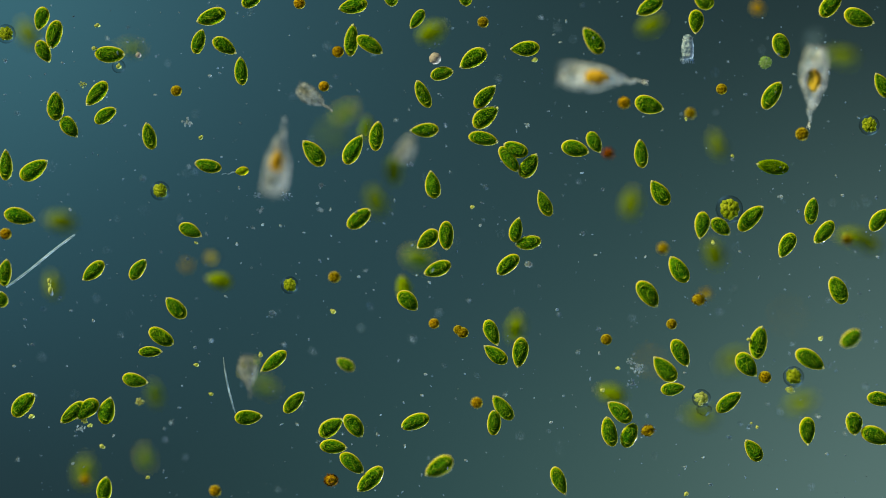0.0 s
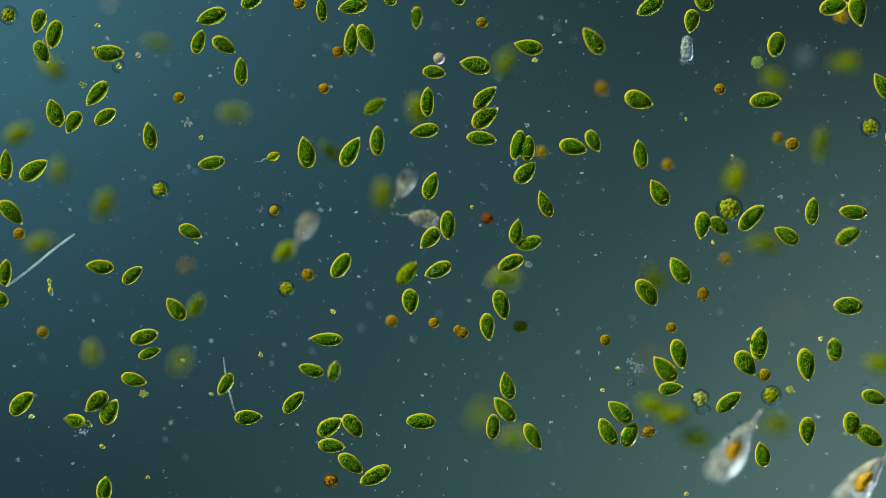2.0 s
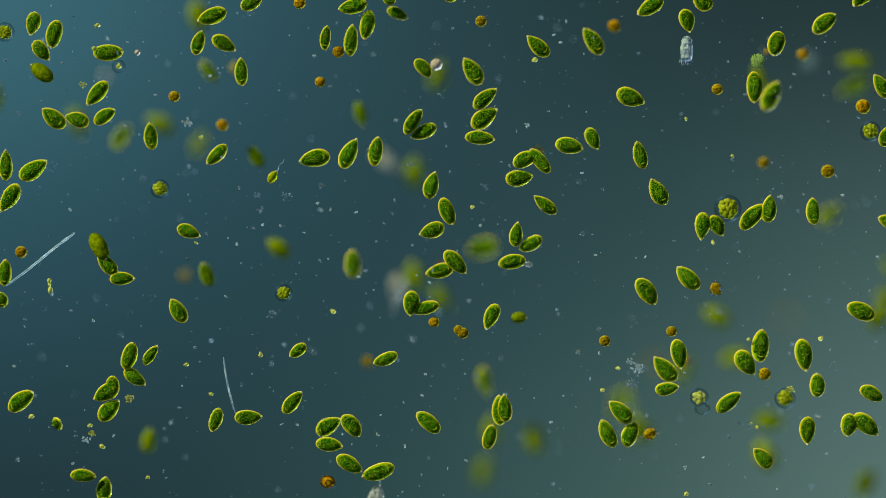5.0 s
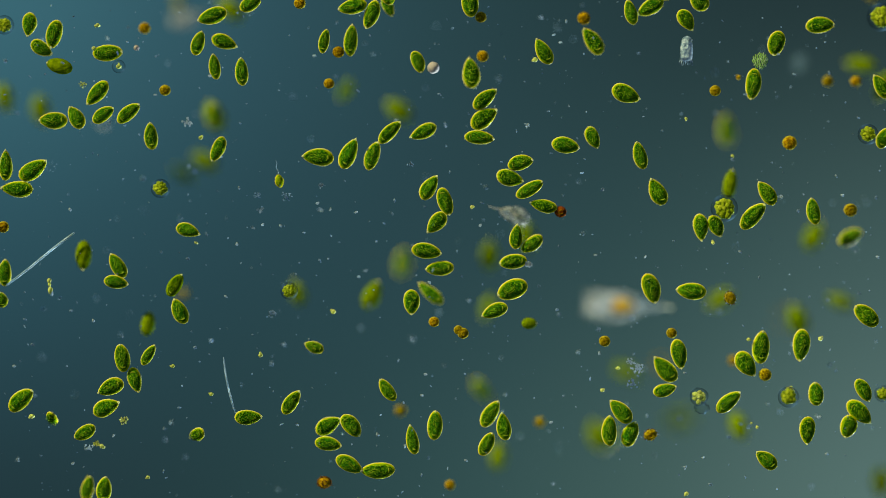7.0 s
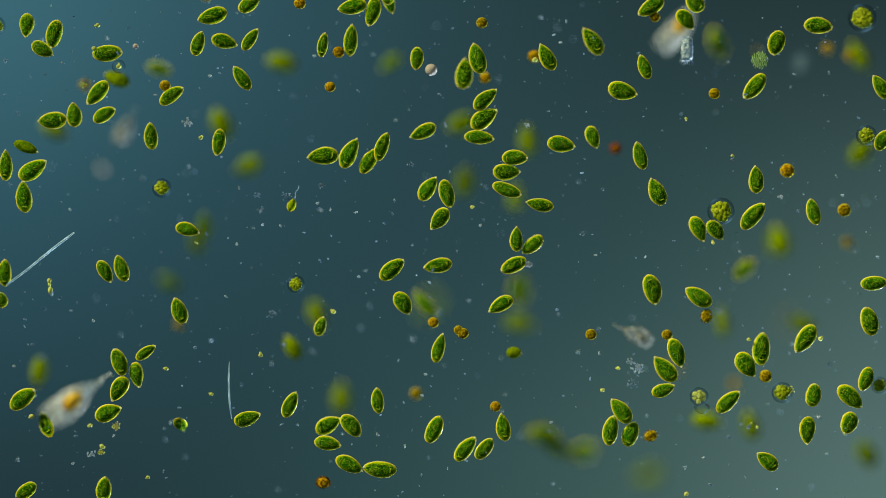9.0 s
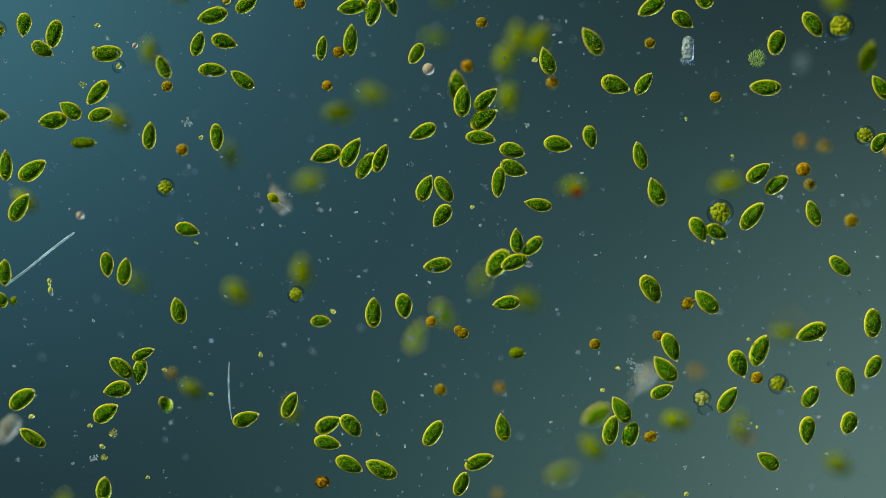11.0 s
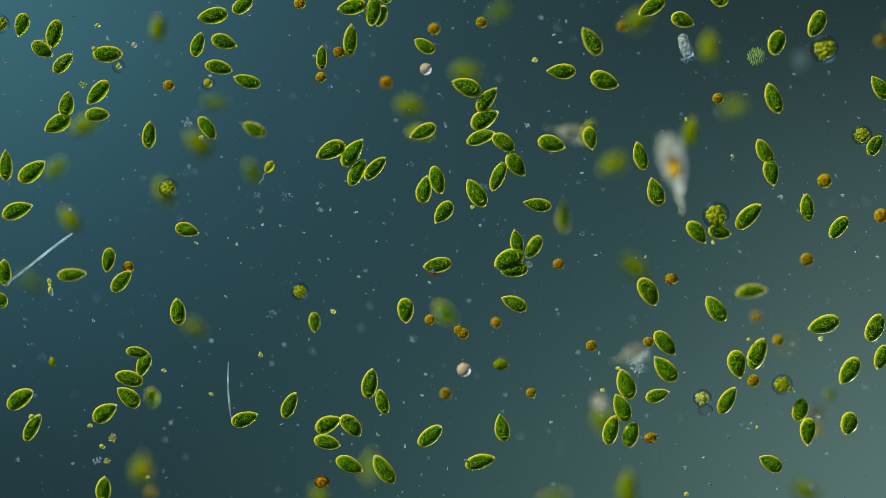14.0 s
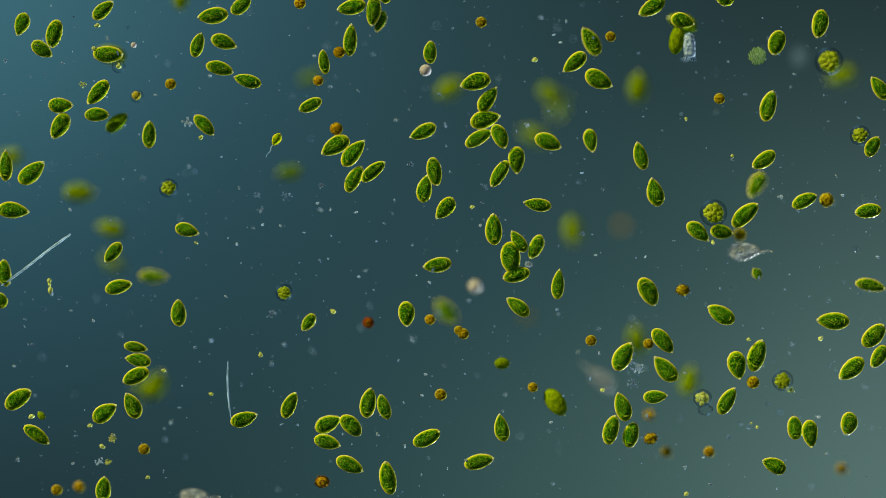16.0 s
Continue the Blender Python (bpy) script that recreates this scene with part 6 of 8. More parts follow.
    walk(swimming_alga_12, path((0, 345, 83, -129, 80), (0.5, 343, 45, -129, 90), (1, 353, 1, -129, 95), (1.5, 366, -28, -131, 110), (2, 390, -56, -133, 130), (2.5, 427, -82, -132, 140), (3, 461, -87, -130, 170), (3.5, 509, -102, -129, 210), (3.75, 513, -120, -129, 165), (4, 516, -139, -129, 120), (5.25, 497, -119, -129, 160), (6.5, 477, -101, -129, 200), (7, 509, -93, -129, 210), (7.5, 555, -61, -129, 220), (8, 588, -19, -133, 240), (8.5, 639, -15, -140, 270), (9, 614, 16, -147, 250), (10.25, 555, 80, -133, 212), (11.5, 498, 142, -121, 175), (12, 467, 153, -121, 170), (12.5, 422, 161, -121, 160), (13, 409, 185, -133, 120), (13.25, 384, 174, -133, 160), (13.5, 359, 162, -133, 200), (14, 314, 156, -133, 210), (14.5, 276, 125, -133, 220), (15, 253, 97, -131, 240), (15.5, 240, 63, -129, 260), (16, 238, 34, -129, 275)))
    walk(swimming_alga_13, path((0, 745, 22, -113, 175), (0.5, 707, 22, -121, 170), (1, 660, 25, -94, 180), (1.5, 620, 24, -108, 185), (2, 588, 11, -135, 190), (2.5, 570, -25, -131, 200), (3, 537, -66, -129, 220), (3.5, 498, -114, -145, 200), (4, 472, -166, -161, 230), (6.5, 382, -239, -161, 300), (7, 340, -228, -154, 330), (7.5, 296, -202, -147, 330), (8, 245, -183, -140, 350), (8.5, 195, -165, -135, 340), (9, 142, -137, -147, 355), (11.5, -150, 324, -147, 340), (12, -110, 318, -135, 330), (12.5, -74, 300, -135, 345), (13, -37, 303, -135, 360), (13.5, 1, 311, -131, 370), (14, 43, 325, -129, 360), (14.5, 84, 323, -131, 350), (15, 124, 318, -135, 340), (15.5, 160, 305, -135, 330), (16, 198, 283, -135, 320)))
    walk(swimming_alga_14, path((0, 380, 408, -110, 30), (0.5, 421, 402, -110, 10), (1, 489, 374, -118, -20), (1.5, 538, 340, -123, -30), (2, 610, 309, -126, -30), (2.5, 669, 292, -123, -10), (3, 714, 285, -118, 0), (3.5, 741, 283, -124, 0), (4, 773, 292, -130, 0), (6.5, 916, 304, -159, 0), (16, 1020, 304, -159, 0)))
    walk(swimming_alga_15, path((0, 736, 355, -151, 170), (1, 731, 344, -139, 175), (2, 739, 341, -129, 180), (3, 748, 343, -126, 178), (4, 754, 345, -123, 176), (6.5, 760, 336, -116, 170), (8, 770, 336, -116, 175), (9, 760, 353, -116, 120), (11.5, 763, 334, -31, 70), (12, 745, 293, -24, 100), (12.5, 767, 288, -54, 140), (13, 831, 286, -65, 140), (16, 956, 251, -155, 140)))
    walk(swimming_alga_16, path((0, 306, -263, -92, 160), (0.5, 331, -293, -118, 150), (1, 367, -327, -123, 160), (1.5, 418, -346, -126, 175), (2, 464, -348, -126, 170), (2.5, 528, -346, -118, 175), (3, 570, -364, -159, 200), (4, 694, -426, -151, 220), (6.5, 807, -434, -132, 270), (7, 805, -429, -132, 270), (8, 789, -398, -132, 280), (9, 779, -378, -132, 300), (11.5, 711, -403, -132, 340), (12.5, 687, -419, -132, 350), (13.5, 670, -437, -132, 340), (14, 667, -445, -132, 328), (16, 659, -507, -132, 280)))
    walk(swimming_alga_17, path((0, -659, -410, -139, 80), (0.5, -672, -434, -133, 70), (1, -679, -466, -133, 71), (2, -690, -559, -132, 73), (11.3, -692, -465, -121, 90), (11.5, -690, -434, -121, 100), (12.5, -674, -454, -121, 100), (13, -655, -516, -121, 100), (16, -624, -640, -121, 100)))
    walk(swimming_alga_18, path((0, -546, -383, -131, 100), (0.5, -567, -325, -124, 110), (1, -604, -269, -117, 120), (1.5, -628, -210, -108, 110), (2, -638, -189, -99, 90), (2.5, -620, -178, -39, 70), (3, -604, -155, 2, 55), (3.25, -594, -162, 2, 12), (3.5, -584, -170, 2, -30), (4, -575, -202, 2, -60), (5.25, -589, -255, 2, -105), (6.5, -604, -309, 2, -150), (7, -634, -324, 2, -150), (7.5, -664, -345, -21, -150), (8, -668, -353, -9, -142), (8.5, -692, -391, 2, -145), (9, -738, -427, 2, -147), (9.8, -823, -479, 2, -147), (16, -903, -519, 2, -147)))
    walk(swimming_alga_19, path((0, -753, -489, 3, 80), (2.5, -723, -449, 3, 80), (3, -707, -425, 3, 80), (3.5, -691, -408, 3, 30), (4, -661, -401, 3, -5), (6.5, -626, -400, 31, 0), (6.75, -625, -411, 29, 40), (7, -624, -421, 26, 80), (7.5, -621, -456, 26, 80), (9, -609, -555, 26, 80), (16, -580, -853, 26, 80)))
    walk(swimming_alga_20, path((0, 477, -310, -165, 170), (0.5, 472, -322, -146, 150), (1, 455, -316, -137, 160), (1.5, 431, -300, -126, 140), (2, 384, -286, -119, 160), (2.5, 348, -288, -111, 150), (3, 355, -292, -119, 170), (3.5, 381, -305, -126, 180), (4, 378, -314, -132, 160), (6.5, 309, -343, -146, 100), (9, 183, -340, -132, 170), (11.5, 152, -40, -132, 150), (12, 198, -20, -130, 160), (12.5, 241, -9, -126, 175), (13, 280, -6, -126, 170), (13.5, 325, -9, -126, 160), (14, 350, -33, -119, 140), (14.5, 348, -45, -119, 120), (15, 353, -92, -119, 100), (15.5, 355, -131, -119, 100), (16, 355, -168, -119, 100)))
    walk(swimming_alga_21, path((0, 664, -287, -166, 20), (0.5, 647, -293, -147, -30), (1, 643, -309, -144, -10), (1.5, 630, -316, -139, -10), (2, 616, -323, -135, -10), (2.5, 606, -335, -132, -20), (3, 584, -340, -129, 0), (3.5, 602, -326, -129, -10), (4, 623, -310, -129, 20), (5.25, 588, -318, -125, -20), (6.5, 553, -327, -121, -60), (7.5, 525, -317, -94, -70), (9, 479, -312, -94, -10), (11.5, 413, -313, -102, -10), (12, 398, -308, -108, -8), (12.5, 378, -308, -113, -5), (13, 356, -302, -103, -32), (13.5, 299, -276, -94, -60), (14, 292, -311, -135, -90), (15, 239, -290, -70, -40), (15.5, 218, -284, -35, -50), (16, 200, -272, -12, -55)))
    walk(swimming_alga_22, path((0, 133, -144, -104, 80), (0.5, 139, -140, -96, 80), (1, 90, -189, -189, 60), (4, 64, -414, -216, 80), (6.5, 99, -394, -115, 80), (7, 101, -378, -115, 85), (7.5, 107, -363, -115, 90), (8, 120, -345, -115, 130), (8.5, 150, -338, -115, 170), (9, 208, -362, -136, 150), (11.5, 281, -363, -104, 130), (12, 294, -378, -100, 120), (12.5, 306, -397, -96, 110), (13, 330, -408, -109, 100), (13.5, 331, -430, -109, 90), (14, 338, -432, -109, 90), (16, 352, -546, -109, 90)))
    walk(swimming_alga_23, path((0, -420, 667, -143, 100), (6.5, -399, 502, -119, 143), (7.5, -375, 370, -116, 150), (8, -362, 350, -116, 160), (8.5, -329, 344, -116, 170), (9, -295, 341, -116, 170), (11.3, -87, 520, -129, 160), (16, 17, 768, -129, 160)))
    walk(swimming_alga_24, path((0, -314, 727, -130, 100), (9, -232, 590, -117, 60), (11.5, -164, 213, -109, -10), (12, -133, 222, -109, -20), (12.5, -111, 230, -109, -30), (13, -95, 238, -109, -20), (13.5, -77, 251, -113, -15), (14, -59, 260, -117, -10), (14.5, -41, 262, -121, -15), (15, -28, 270, -124, -20), (15.5, -6, 281, -124, -30), (16, 12, 294, -124, 30)))
    walk(swimming_alga_25, path((0, -901, 146, -106, 100), (9, -865, 113, -89, 131), (11.5, -741, 86, -85, 140), (12, -737, 98, -89, 130), (12.5, -725, 86, -95, 140), (13, -707, 73, -101, 150), (13.5, -690, 62, -101, 140), (14, -678, 54, -101, 130), (14.5, -666, 49, -101, 120), (15, -653, 42, -103, 140), (15.5, -633, 37, -106, 160), (16, -606, 37, -106, 165)))
    walk(swimming_alga_26, path((0, 644, 775, -162, 100), (11.5, 536, 521, -136, 100), (12.5, 466, 333, -122, 140), (13, 478, 330, -130, 150), (13.5, 482, 345, -126, 120), (14, 489, 369, -122, 90), (14.5, 480, 383, -109, 107), (15, 472, 389, -95, 123), (15.5, 448, 400, -82, 140), (16, 427, 404, -29, 160)))
    walk(swimming_alga_27, path((0, 1166, 148, -158, 100), (11.3, 626, -154, -117, 170), (11.5, 627, -145, -131, 162), (12, 672, -138, -167, 141), (13, 540, 64, -238, 100), (13.5, 449, 202, -82, 30), (14, 449, 211, -82, 80), (14.5, 441, 224, -82, 85), (15, 427, 281, -39, 90), (15.5, 418, 330, -11, 88), (16, 414, 371, -2, 80)))
    walk(swimming_alga_28, path((0, 225, 670, -159, 60), (9.2, 151, 528, -119, 60), (11.5, 189, 367, -110, 60), (12, 212, 379, -118, 40), (12.5, 262, 397, -118, 20), (13, 316, 408, -126, 30), (13.5, 338, 415, -124, 20), (14, 358, 419, -121, 30), (14.5, 401, 413, -118, 40), (15, 393, 393, -110, 50), (15.5, 369, 348, -106, 60), (16, 355, 294, -100, 85)))
    walk(swimming_alga_29, path((0, -506, -585, -157, 100), (13.5, -533, -424, -130, 81), (14, -553, -404, -130, 80), (14.5, -559, -378, -130, 70), (15, -547, -321, -124, 90), (15.5, -539, -270, -116, 70), (16, -524, -248, -103, 60)))
    walk(swimming_alga_30, path((0, 958, 419, -161, 170), (14, 846, 406, -132, 170), (14.5, 805, 383, -131, 170), (15, 766, 357, -130, 170), (15.5, 734, 330, -130, 210), (16, 732, 318, -130, 200)))
    walk(swimming_alga_31, path((0, -1014, -123, -108, 10), (11.3, -849, -107, -108, 10), (11.5, -828, -102, -108, 10), (12, -792, -91, -108, 10), (12.5, -766, -81, -95, 10), (13, -740, -68, -66, 5), (13.5, -701, -59, -38, 10), (14, -659, -45, -13, 5), (14.5, -617, -43, -1, -10), (15, -572, -39, -1, 15), (15.5, -540, -40, -24, 10), (16, -521, -49, -59, -5)))
    walk(swimming_alga_32, path((0, -180, 251, -137, 30), (0.5, -236, 242, -124, 20), (1, -277, 237, -131, -5), (1.5, -327, 239, -128, -10), (2, -382, 248, -124, 0), (2.5, -430, 254, -124, -10), (3, -483, 255, -124, 5), (3.5, -534, 242, -131, 20), (4, -584, 199, -137, 60), (6.5, -575, 228, 3, 45), (7, -556, 240, 3, 40), (7.5, -537, 251, 3, 25), (8, -518, 261, 3, 25), (8.5, -503, 264, 3, 20), (9, -480, 271, 3, 35), (11.5, -401, 320, 3, -10), (13, -397, 321, 3, -12), (16, -395, 319, 3, -15)))
    walk(swimming_alga_33, path((0, -572, 369, -128, 170), (0.5, -562, 378, -119, 170), (1, -553, 380, -111, 175), (1.5, -543, 381, -117, 170), (2, -524, 377, -123, 168), (2.5, -506, 372, -128, 165), (3, -485, 363, -123, 140), (3.5, -469, 350, -117, 135), (4, -451, 329, -111, 130), (6.5, -405, 319, 0, 125), (7, -404, 323, 0, 98), (7.5, -397, 321, 0, 80), (8, -390, 326, 0, 62), (8.5, -369, 343, 0, 48), (9, -341, 371, 0, 55), (10, -284, 441, 0, 55), (11, -244, 501, 0, 55), (16, -84, 591, 0, 55)))
    walk(swimming_alga_34, path((0, -139, 218, -82, 80), (0.5, -144, 241, 2, 85), (1, -140, 251, -9, 75), (1.5, -130, 250, -9, 70), (2, -122, 254, -21, 35), (2.5, -119, 250, -25, 10), (3, -117, 243, -35, -10), (3.5, -119, 237, -35, -20), (4, -125, 231, -44, -40), (5.25, -158, 247, -67, -85), (6.5, -191, 265, -104, -130), (7, -179, 290, -115, -120), (7.5, -162, 305, -115, -130), (8, -145, 316, -115, -140), (8.5, -123, 324, -115, -140), (9, -97, 341, -118, -140), (11.5, 29, 390, -136, -200), (12, 69, 393, -136, -160), (12.5, 69, 411, -136, -120), (13, 80, 410, -130, -130), (13.5, 91, 420, -123, -140), (14, 102, 435, -123, -140), (14.5, 100, 450, -123, -140), (16, 79, 519, -123, -140)))
    walk(swimming_alga_35, path((0, -875, 241, -3, 30), (8, -817, 227, -12, 0), (9, -837, 237, -14, 0), (11.3, -778, 236, -16, 0), (11.5, -766, 236, -17, 0), (12, -752, 238, -3, 30), (12.5, -734, 258, -3, 35), (13, -716, 281, -3, 45), (13.5, -699, 303, -3, 50), (14, -673, 329, -3, 45), (14.5, -650, 355, -3, 42), (15, -629, 378, -3, 45), (15.5, -618, 400, -3, 40), (16, -602, 423, -3, 42)))
    walk(swimming_alga_36, path((0, -844, 281, 1, -60), (7.5, -799, 246, 1, -60), (8, -782, 226, 1, -60), (8.5, -766, 198, 1, -50), (9, -738, 180, 1, -22), (11.5, -617, 196, -26, 0), (12, -593, 213, -56, 0), (13, -515, 249, -118, 10), (13.5, -469, 259, -115, 5), (14, -417, 267, -110, 0), (15, -324, 280, -118, -10), (15.5, -278, 294, -125, 5), (16, -243, 315, -132, 20)))
    walk(swimming_alga_37, path((0, -502, -580, -136, 50), (6.5, -426, 255, -130, 70), (7, -417, 242, -93, 78), (7.5, -409, 236, -48, 85), (8, -434, 273, -9, 110), (8.5, -471, 301, -30, 130), (9, -515, 327, -82, 165), (10.3, -521, 335, -48, 130), (11.5, -471, 304, 2, 112), (12, -457, 282, 2, 130), (12.5, -432, 261, 2, 155), (13, -401, 246, -10, 160), (13.5, -369, 231, -17, 155), (14, -336, 214, -25, 155), (15, -307, 207, -34, 175), (15.5, -267, 231, 2, 200), (16, -235, 255, 2, 205)))
    walk(swimming_alga_38, path((0, -213, 215, -244, 60), (0.75, -203, 201, -203, 100), (1.5, -192, 187, -164, 140), (2, -204, 178, -84, 140), (2.5, -219, 171, -39, 110), (3, -242, 171, -10, 110), (3.5, -262, 178, -10, 120), (4, -274, 168, -3, 110), (6.5, -456, 165, -137, 150), (9, -504, -61, -144, 150), (16, -925, -61, -164, 150)))
    walk(swimming_alga_39, path((0, 116, -659, 1, 100), (4, -84, -519, 1, 106), (6.3, -46, -394, 1, 110), (6.5, -51, -373, 1, 110), (7, -54, -337, 1, 100), (7.5, -54, -297, 1, 92), (8, -41, -258, 1, 75), (8.5, -25, -219, 1, 78), (9, -7, -175, 1, 75), (11.5, 100, -31, -161, 60), (14, 218, 59, -66, 90), (14.5, 219, 39, -47, 90), (15, 213, 14, -24, 90), (15.5, 210, -19, 1, 80), (16, 204, -62, 1, 85)))
    walk(swimming_alga_40, path((0, -173, -205, -17, 150), (1, -176, -208, -13, 120), (1.5, -180, -210, -15, 110), (2, -193, -217, -17, 80), (2.5, -202, -217, -8, 20), (3, -211, -222, -40, 0), (3.5, -233, -207, 1, -55), (4, -267, -190, 1, -100), (5.2, -254, -179, -1, -150), (6.5, -233, -173, -4, -200), (7.5, -227, -174, -6, -200), (7.75, -227, -162, -6, -245), (8, -227, -149, -6, -290), (8.5, -217, -137, -4, -295), (9, -217, -137, -6, -288), (10.25, -217, -132, -6, -329), (11.5, -217, -127, -6, -370), (12.5, -216, -130, -6, -390), (13, -219, -131, -6, -430), (14, -228, -130, -6, -448), (15, -236, -130, -6, -475), (16, -239, -130, -6, -485)))
    walk(swimming_alga_41, path((0, -328, -252, -152, 150), (0.5, -286, -218, -117, 160), (1, -300, -216, -99, 170), (1.5, -273, -214, -48, 175), (2, -233, -214, -4, 165), (2.5, -194, -217, 3, 190), (3, -171, -218, 3, 200), (3.5, -129, -196, 3, 208), (4, -94, -179, 3, 235), (5.3, -104, -199, 3, 190), (6.5, -106, -220, 3, 150), (7, -98, -249, 3, 125), (8, -94, -278, 3, 122), (8.5, -106, -268, 3, 95), (9, -115, -268, 3, 95), (11.5, -112, -272, 3, 118), (13, -112, -268, 3, 120), (13.5, -111, -268, 3, 118), (14, -107, -270, 3, 105), (15, -99, -274, 3, 105), (16, -104, -279, 3, 108)))
    walk(swimming_alga_42, path((0, -222, 481, 3, 90), (1.5, -219, 436, 3, 94), (2, -214, 423, 3, 95), (2.5, -211, 408, 3, 95), (3, -209, 396, 3, 95), (4, -207, 381, 3, 90), (6.5, -209, 369, 3, 78), (9, -212, 361, 3, 80), (11.5, -214, 353, 3, 82), (14, -214, 338, 3, 88), (16, -210, 331, 3, 98)))
    walk(swimming_alga_43, path((0, 54, 580, 3, 95), (6.5, 49, 466, 3, 95), (7, 48, 438, 3, 95), (7.5, 46, 419, 3, 95), (8, 47, 391, 3, 98), (8.5, 55, 364, 3, 108), (9, 61, 337, 3, 105), (10.2, 46, 291, 3, 90), (11.5, 29, 239, 3, 85), (12, 25, 213, 3, 92), (12.5, 28, 186, 3, 95), (13, 33, 158, 3, 100), (13.5, 45, 128, 3, 115), (14, 59, 99, 3, 122), (14.5, 78, 73, 3, 138), (15, 93, 48, 3, 115), (15.5, 94, 44, 3, 105), (16, 90, 35, 3, 92)))
    walk(swimming_alga_44, path((0, 306, 541, -2, 110), (6, 324, 456, 3, 110), (6.5, 328, 436, 4, 110), (7, 332, 419, 4, 105), (7.5, 340, 391, 4, 110), (8, 346, 365, 5, 112), (8.5, 349, 343, 5, 105), (9, 356, 322, 6, 110), (11.5, 354, 287, 8, 48), (12, 344, 277, -21, 65), (12.5, 322, 263, -35, 40), (13, 311, 258, 8, 22), (13.5, 288, 235, -2, 38), (14, 262, 210, -56, 70), (15, 234, 234, -125, 65), (16, 218, 264, -184, 60)))
    walk(swimming_alga_45, path((0, 503, 190, -125, 110), (0.5, 514, 141, -125, 100), (1, 526, 94, -125, 90), (1.5, 527, 101, -118, 60), (2, 539, 130, -110, 85), (2.5, 549, 179, -118, 95), (3, 559, 236, -125, 100), (3.5, 573, 301, -129, 120), (4, 589, 356, -131, 130), (6.5, 526, 157, -21, 72), (7, 512, 116, -30, 80), (7.5, 507, 73, -118, 100), (8, 504, 1, -145, 110), (9, 512, -134, -118, 100), (11.5, 553, -371, -118, 80), (12, 561, -423, -118, 80), (12.5, 564, -474, -118, 80), (16, 575, -629, -118, 80)))
    walk(swimming_alga_46, path((0, 935, -59, 3, 10), (8, 815, -54, 3, 10), (8.5, 777, -56, 3, 8), (9, 762, -60, 3, 5), (10.3, 720, -39, 3, -30), (11.5, 695, -25, 3, -52), (12, 689, -17, 3, -70), (12.5, 685, -1, 3, -85), (13, 686, 11, 3, -100), (13.5, 691, 24, 3, -115), (14, 700, 38, 3, -130), (14.5, 711, 52, 3, -145), (15, 723, 60, 3, -158), (15.5, 737, 65, 3, -165), (16, 752, 67, 3, -172)))
    walk(swimming_alga_47, path((0, 337, -597, -240, 0), (11.5, 431, -477, -133, 0), (13, 529, -103, -160, 0), (14, 551, -76, -32, 8), (14.5, 670, -75, 0, -15), (15, 684, -69, 0, 4), (15.5, 717, -64, 5, 0), (16, 759, -65, -12, -12)))
    walk(swimming_alga_48, path((0, -349, -212, -52, 45), (0.5, -376, -193, -34, 20), (0.75, -375, -205, -22, -25), (1, -375, -217, -11, -70), (1.5, -377, -231, -2, -95), (2, -386, -239, -2, -120), (2.5, -390, -249, -2, -110), (3, -392, -257, -2, -105), (3.5, -391, -270, -2, -100), (4, -392, -282, -2, -95), (6.5, -429, -324, -2, -145, 25), (7, -436, -328, -2, -150, 45), (8, -453, -333, -9, -170, 68), (8.5, -460, -317, -2, -100, 62), (9, -466, -311, -5, -75, 55), (11.5, -498, -273, -20, -80, 45), (12, -500, -277, -16, -100, 45), (13, -514, -270, -36, -160, 45), (14, -524, -266, -57, -100, 40), (15, -534, -224, -82, -80), (16, -555, -258, -136, -60)))
    walk(swimming_alga_49, path((0, 736, 641, 1, 75), (2, 696, 501, 1, 75), (2.5, 678, 441, 1, 75), (3, 653, 400, 1, 75), (3.5, 632, 344, 1, 70), (4, 625, 330, 1, 55), (6.5, 522, 188, -108, 90), (7, 519, 217, -113, 95), (7.5, 517, 256, -108, 90), (8, 517, 298, -102, 80), (8.5, 514, 343, -113, 95), (9, 502, 377, -113, 110), (9.6, 481, 445, -113, 110), (11, 461, 559, -113, 110), (16, 430, 765, -113, 110)))
    walk(swimming_alga_50, path((0, -70, -72, -49, 100), (0.5, -70, -67, -30, 90), (1, -73, -49, -3, 85), (1.5, -71, -49, -3, 80), (2, -64, -43, -14, 50), (2.5, -63, -46, -37, 30), (3, -58, -39, -44, 10), (3.5, -50, -40, -123, -10), (4, -45, -51, -137, -20), (5.25, 12, -103, -130, -60), (6.5, 69, -154, -123, -100), (7, 83, -107, -123, -110), (7.5, 98, -51, -137, -120), (8, 121, -14, -142, -110), (8.5, 126, 42, -131, -90), (9, 133, 94, -137, -90), (10.25, 202, 110, -125, -135), (11.5, 271, 125, -115, -180), (12, 324, 146, -123, -170), (12.5, 384, 177, -123, -140), (13, 420, 198, -123, -150), (13.5, 454, 205, -104, -165), (14, 540, 263, -164, -160), (15, 749, 420, -164, -160), (15.5, 874, 503, -164, -160), (16, 958, 566, -164, -160)))
    walk(swimming_alga_51, path((0, 936, 221, 2, 75), (9, 897, 261, -6, 75), (11.3, 808, 337, -8, 75), (11.5, 790, 350, -8, 75), (12, 761, 373, 2, 75), (12.5, 772, 419, 2, 72), (13, 788, 481, 2, 72), (16, 816, 701, 2, 72)))
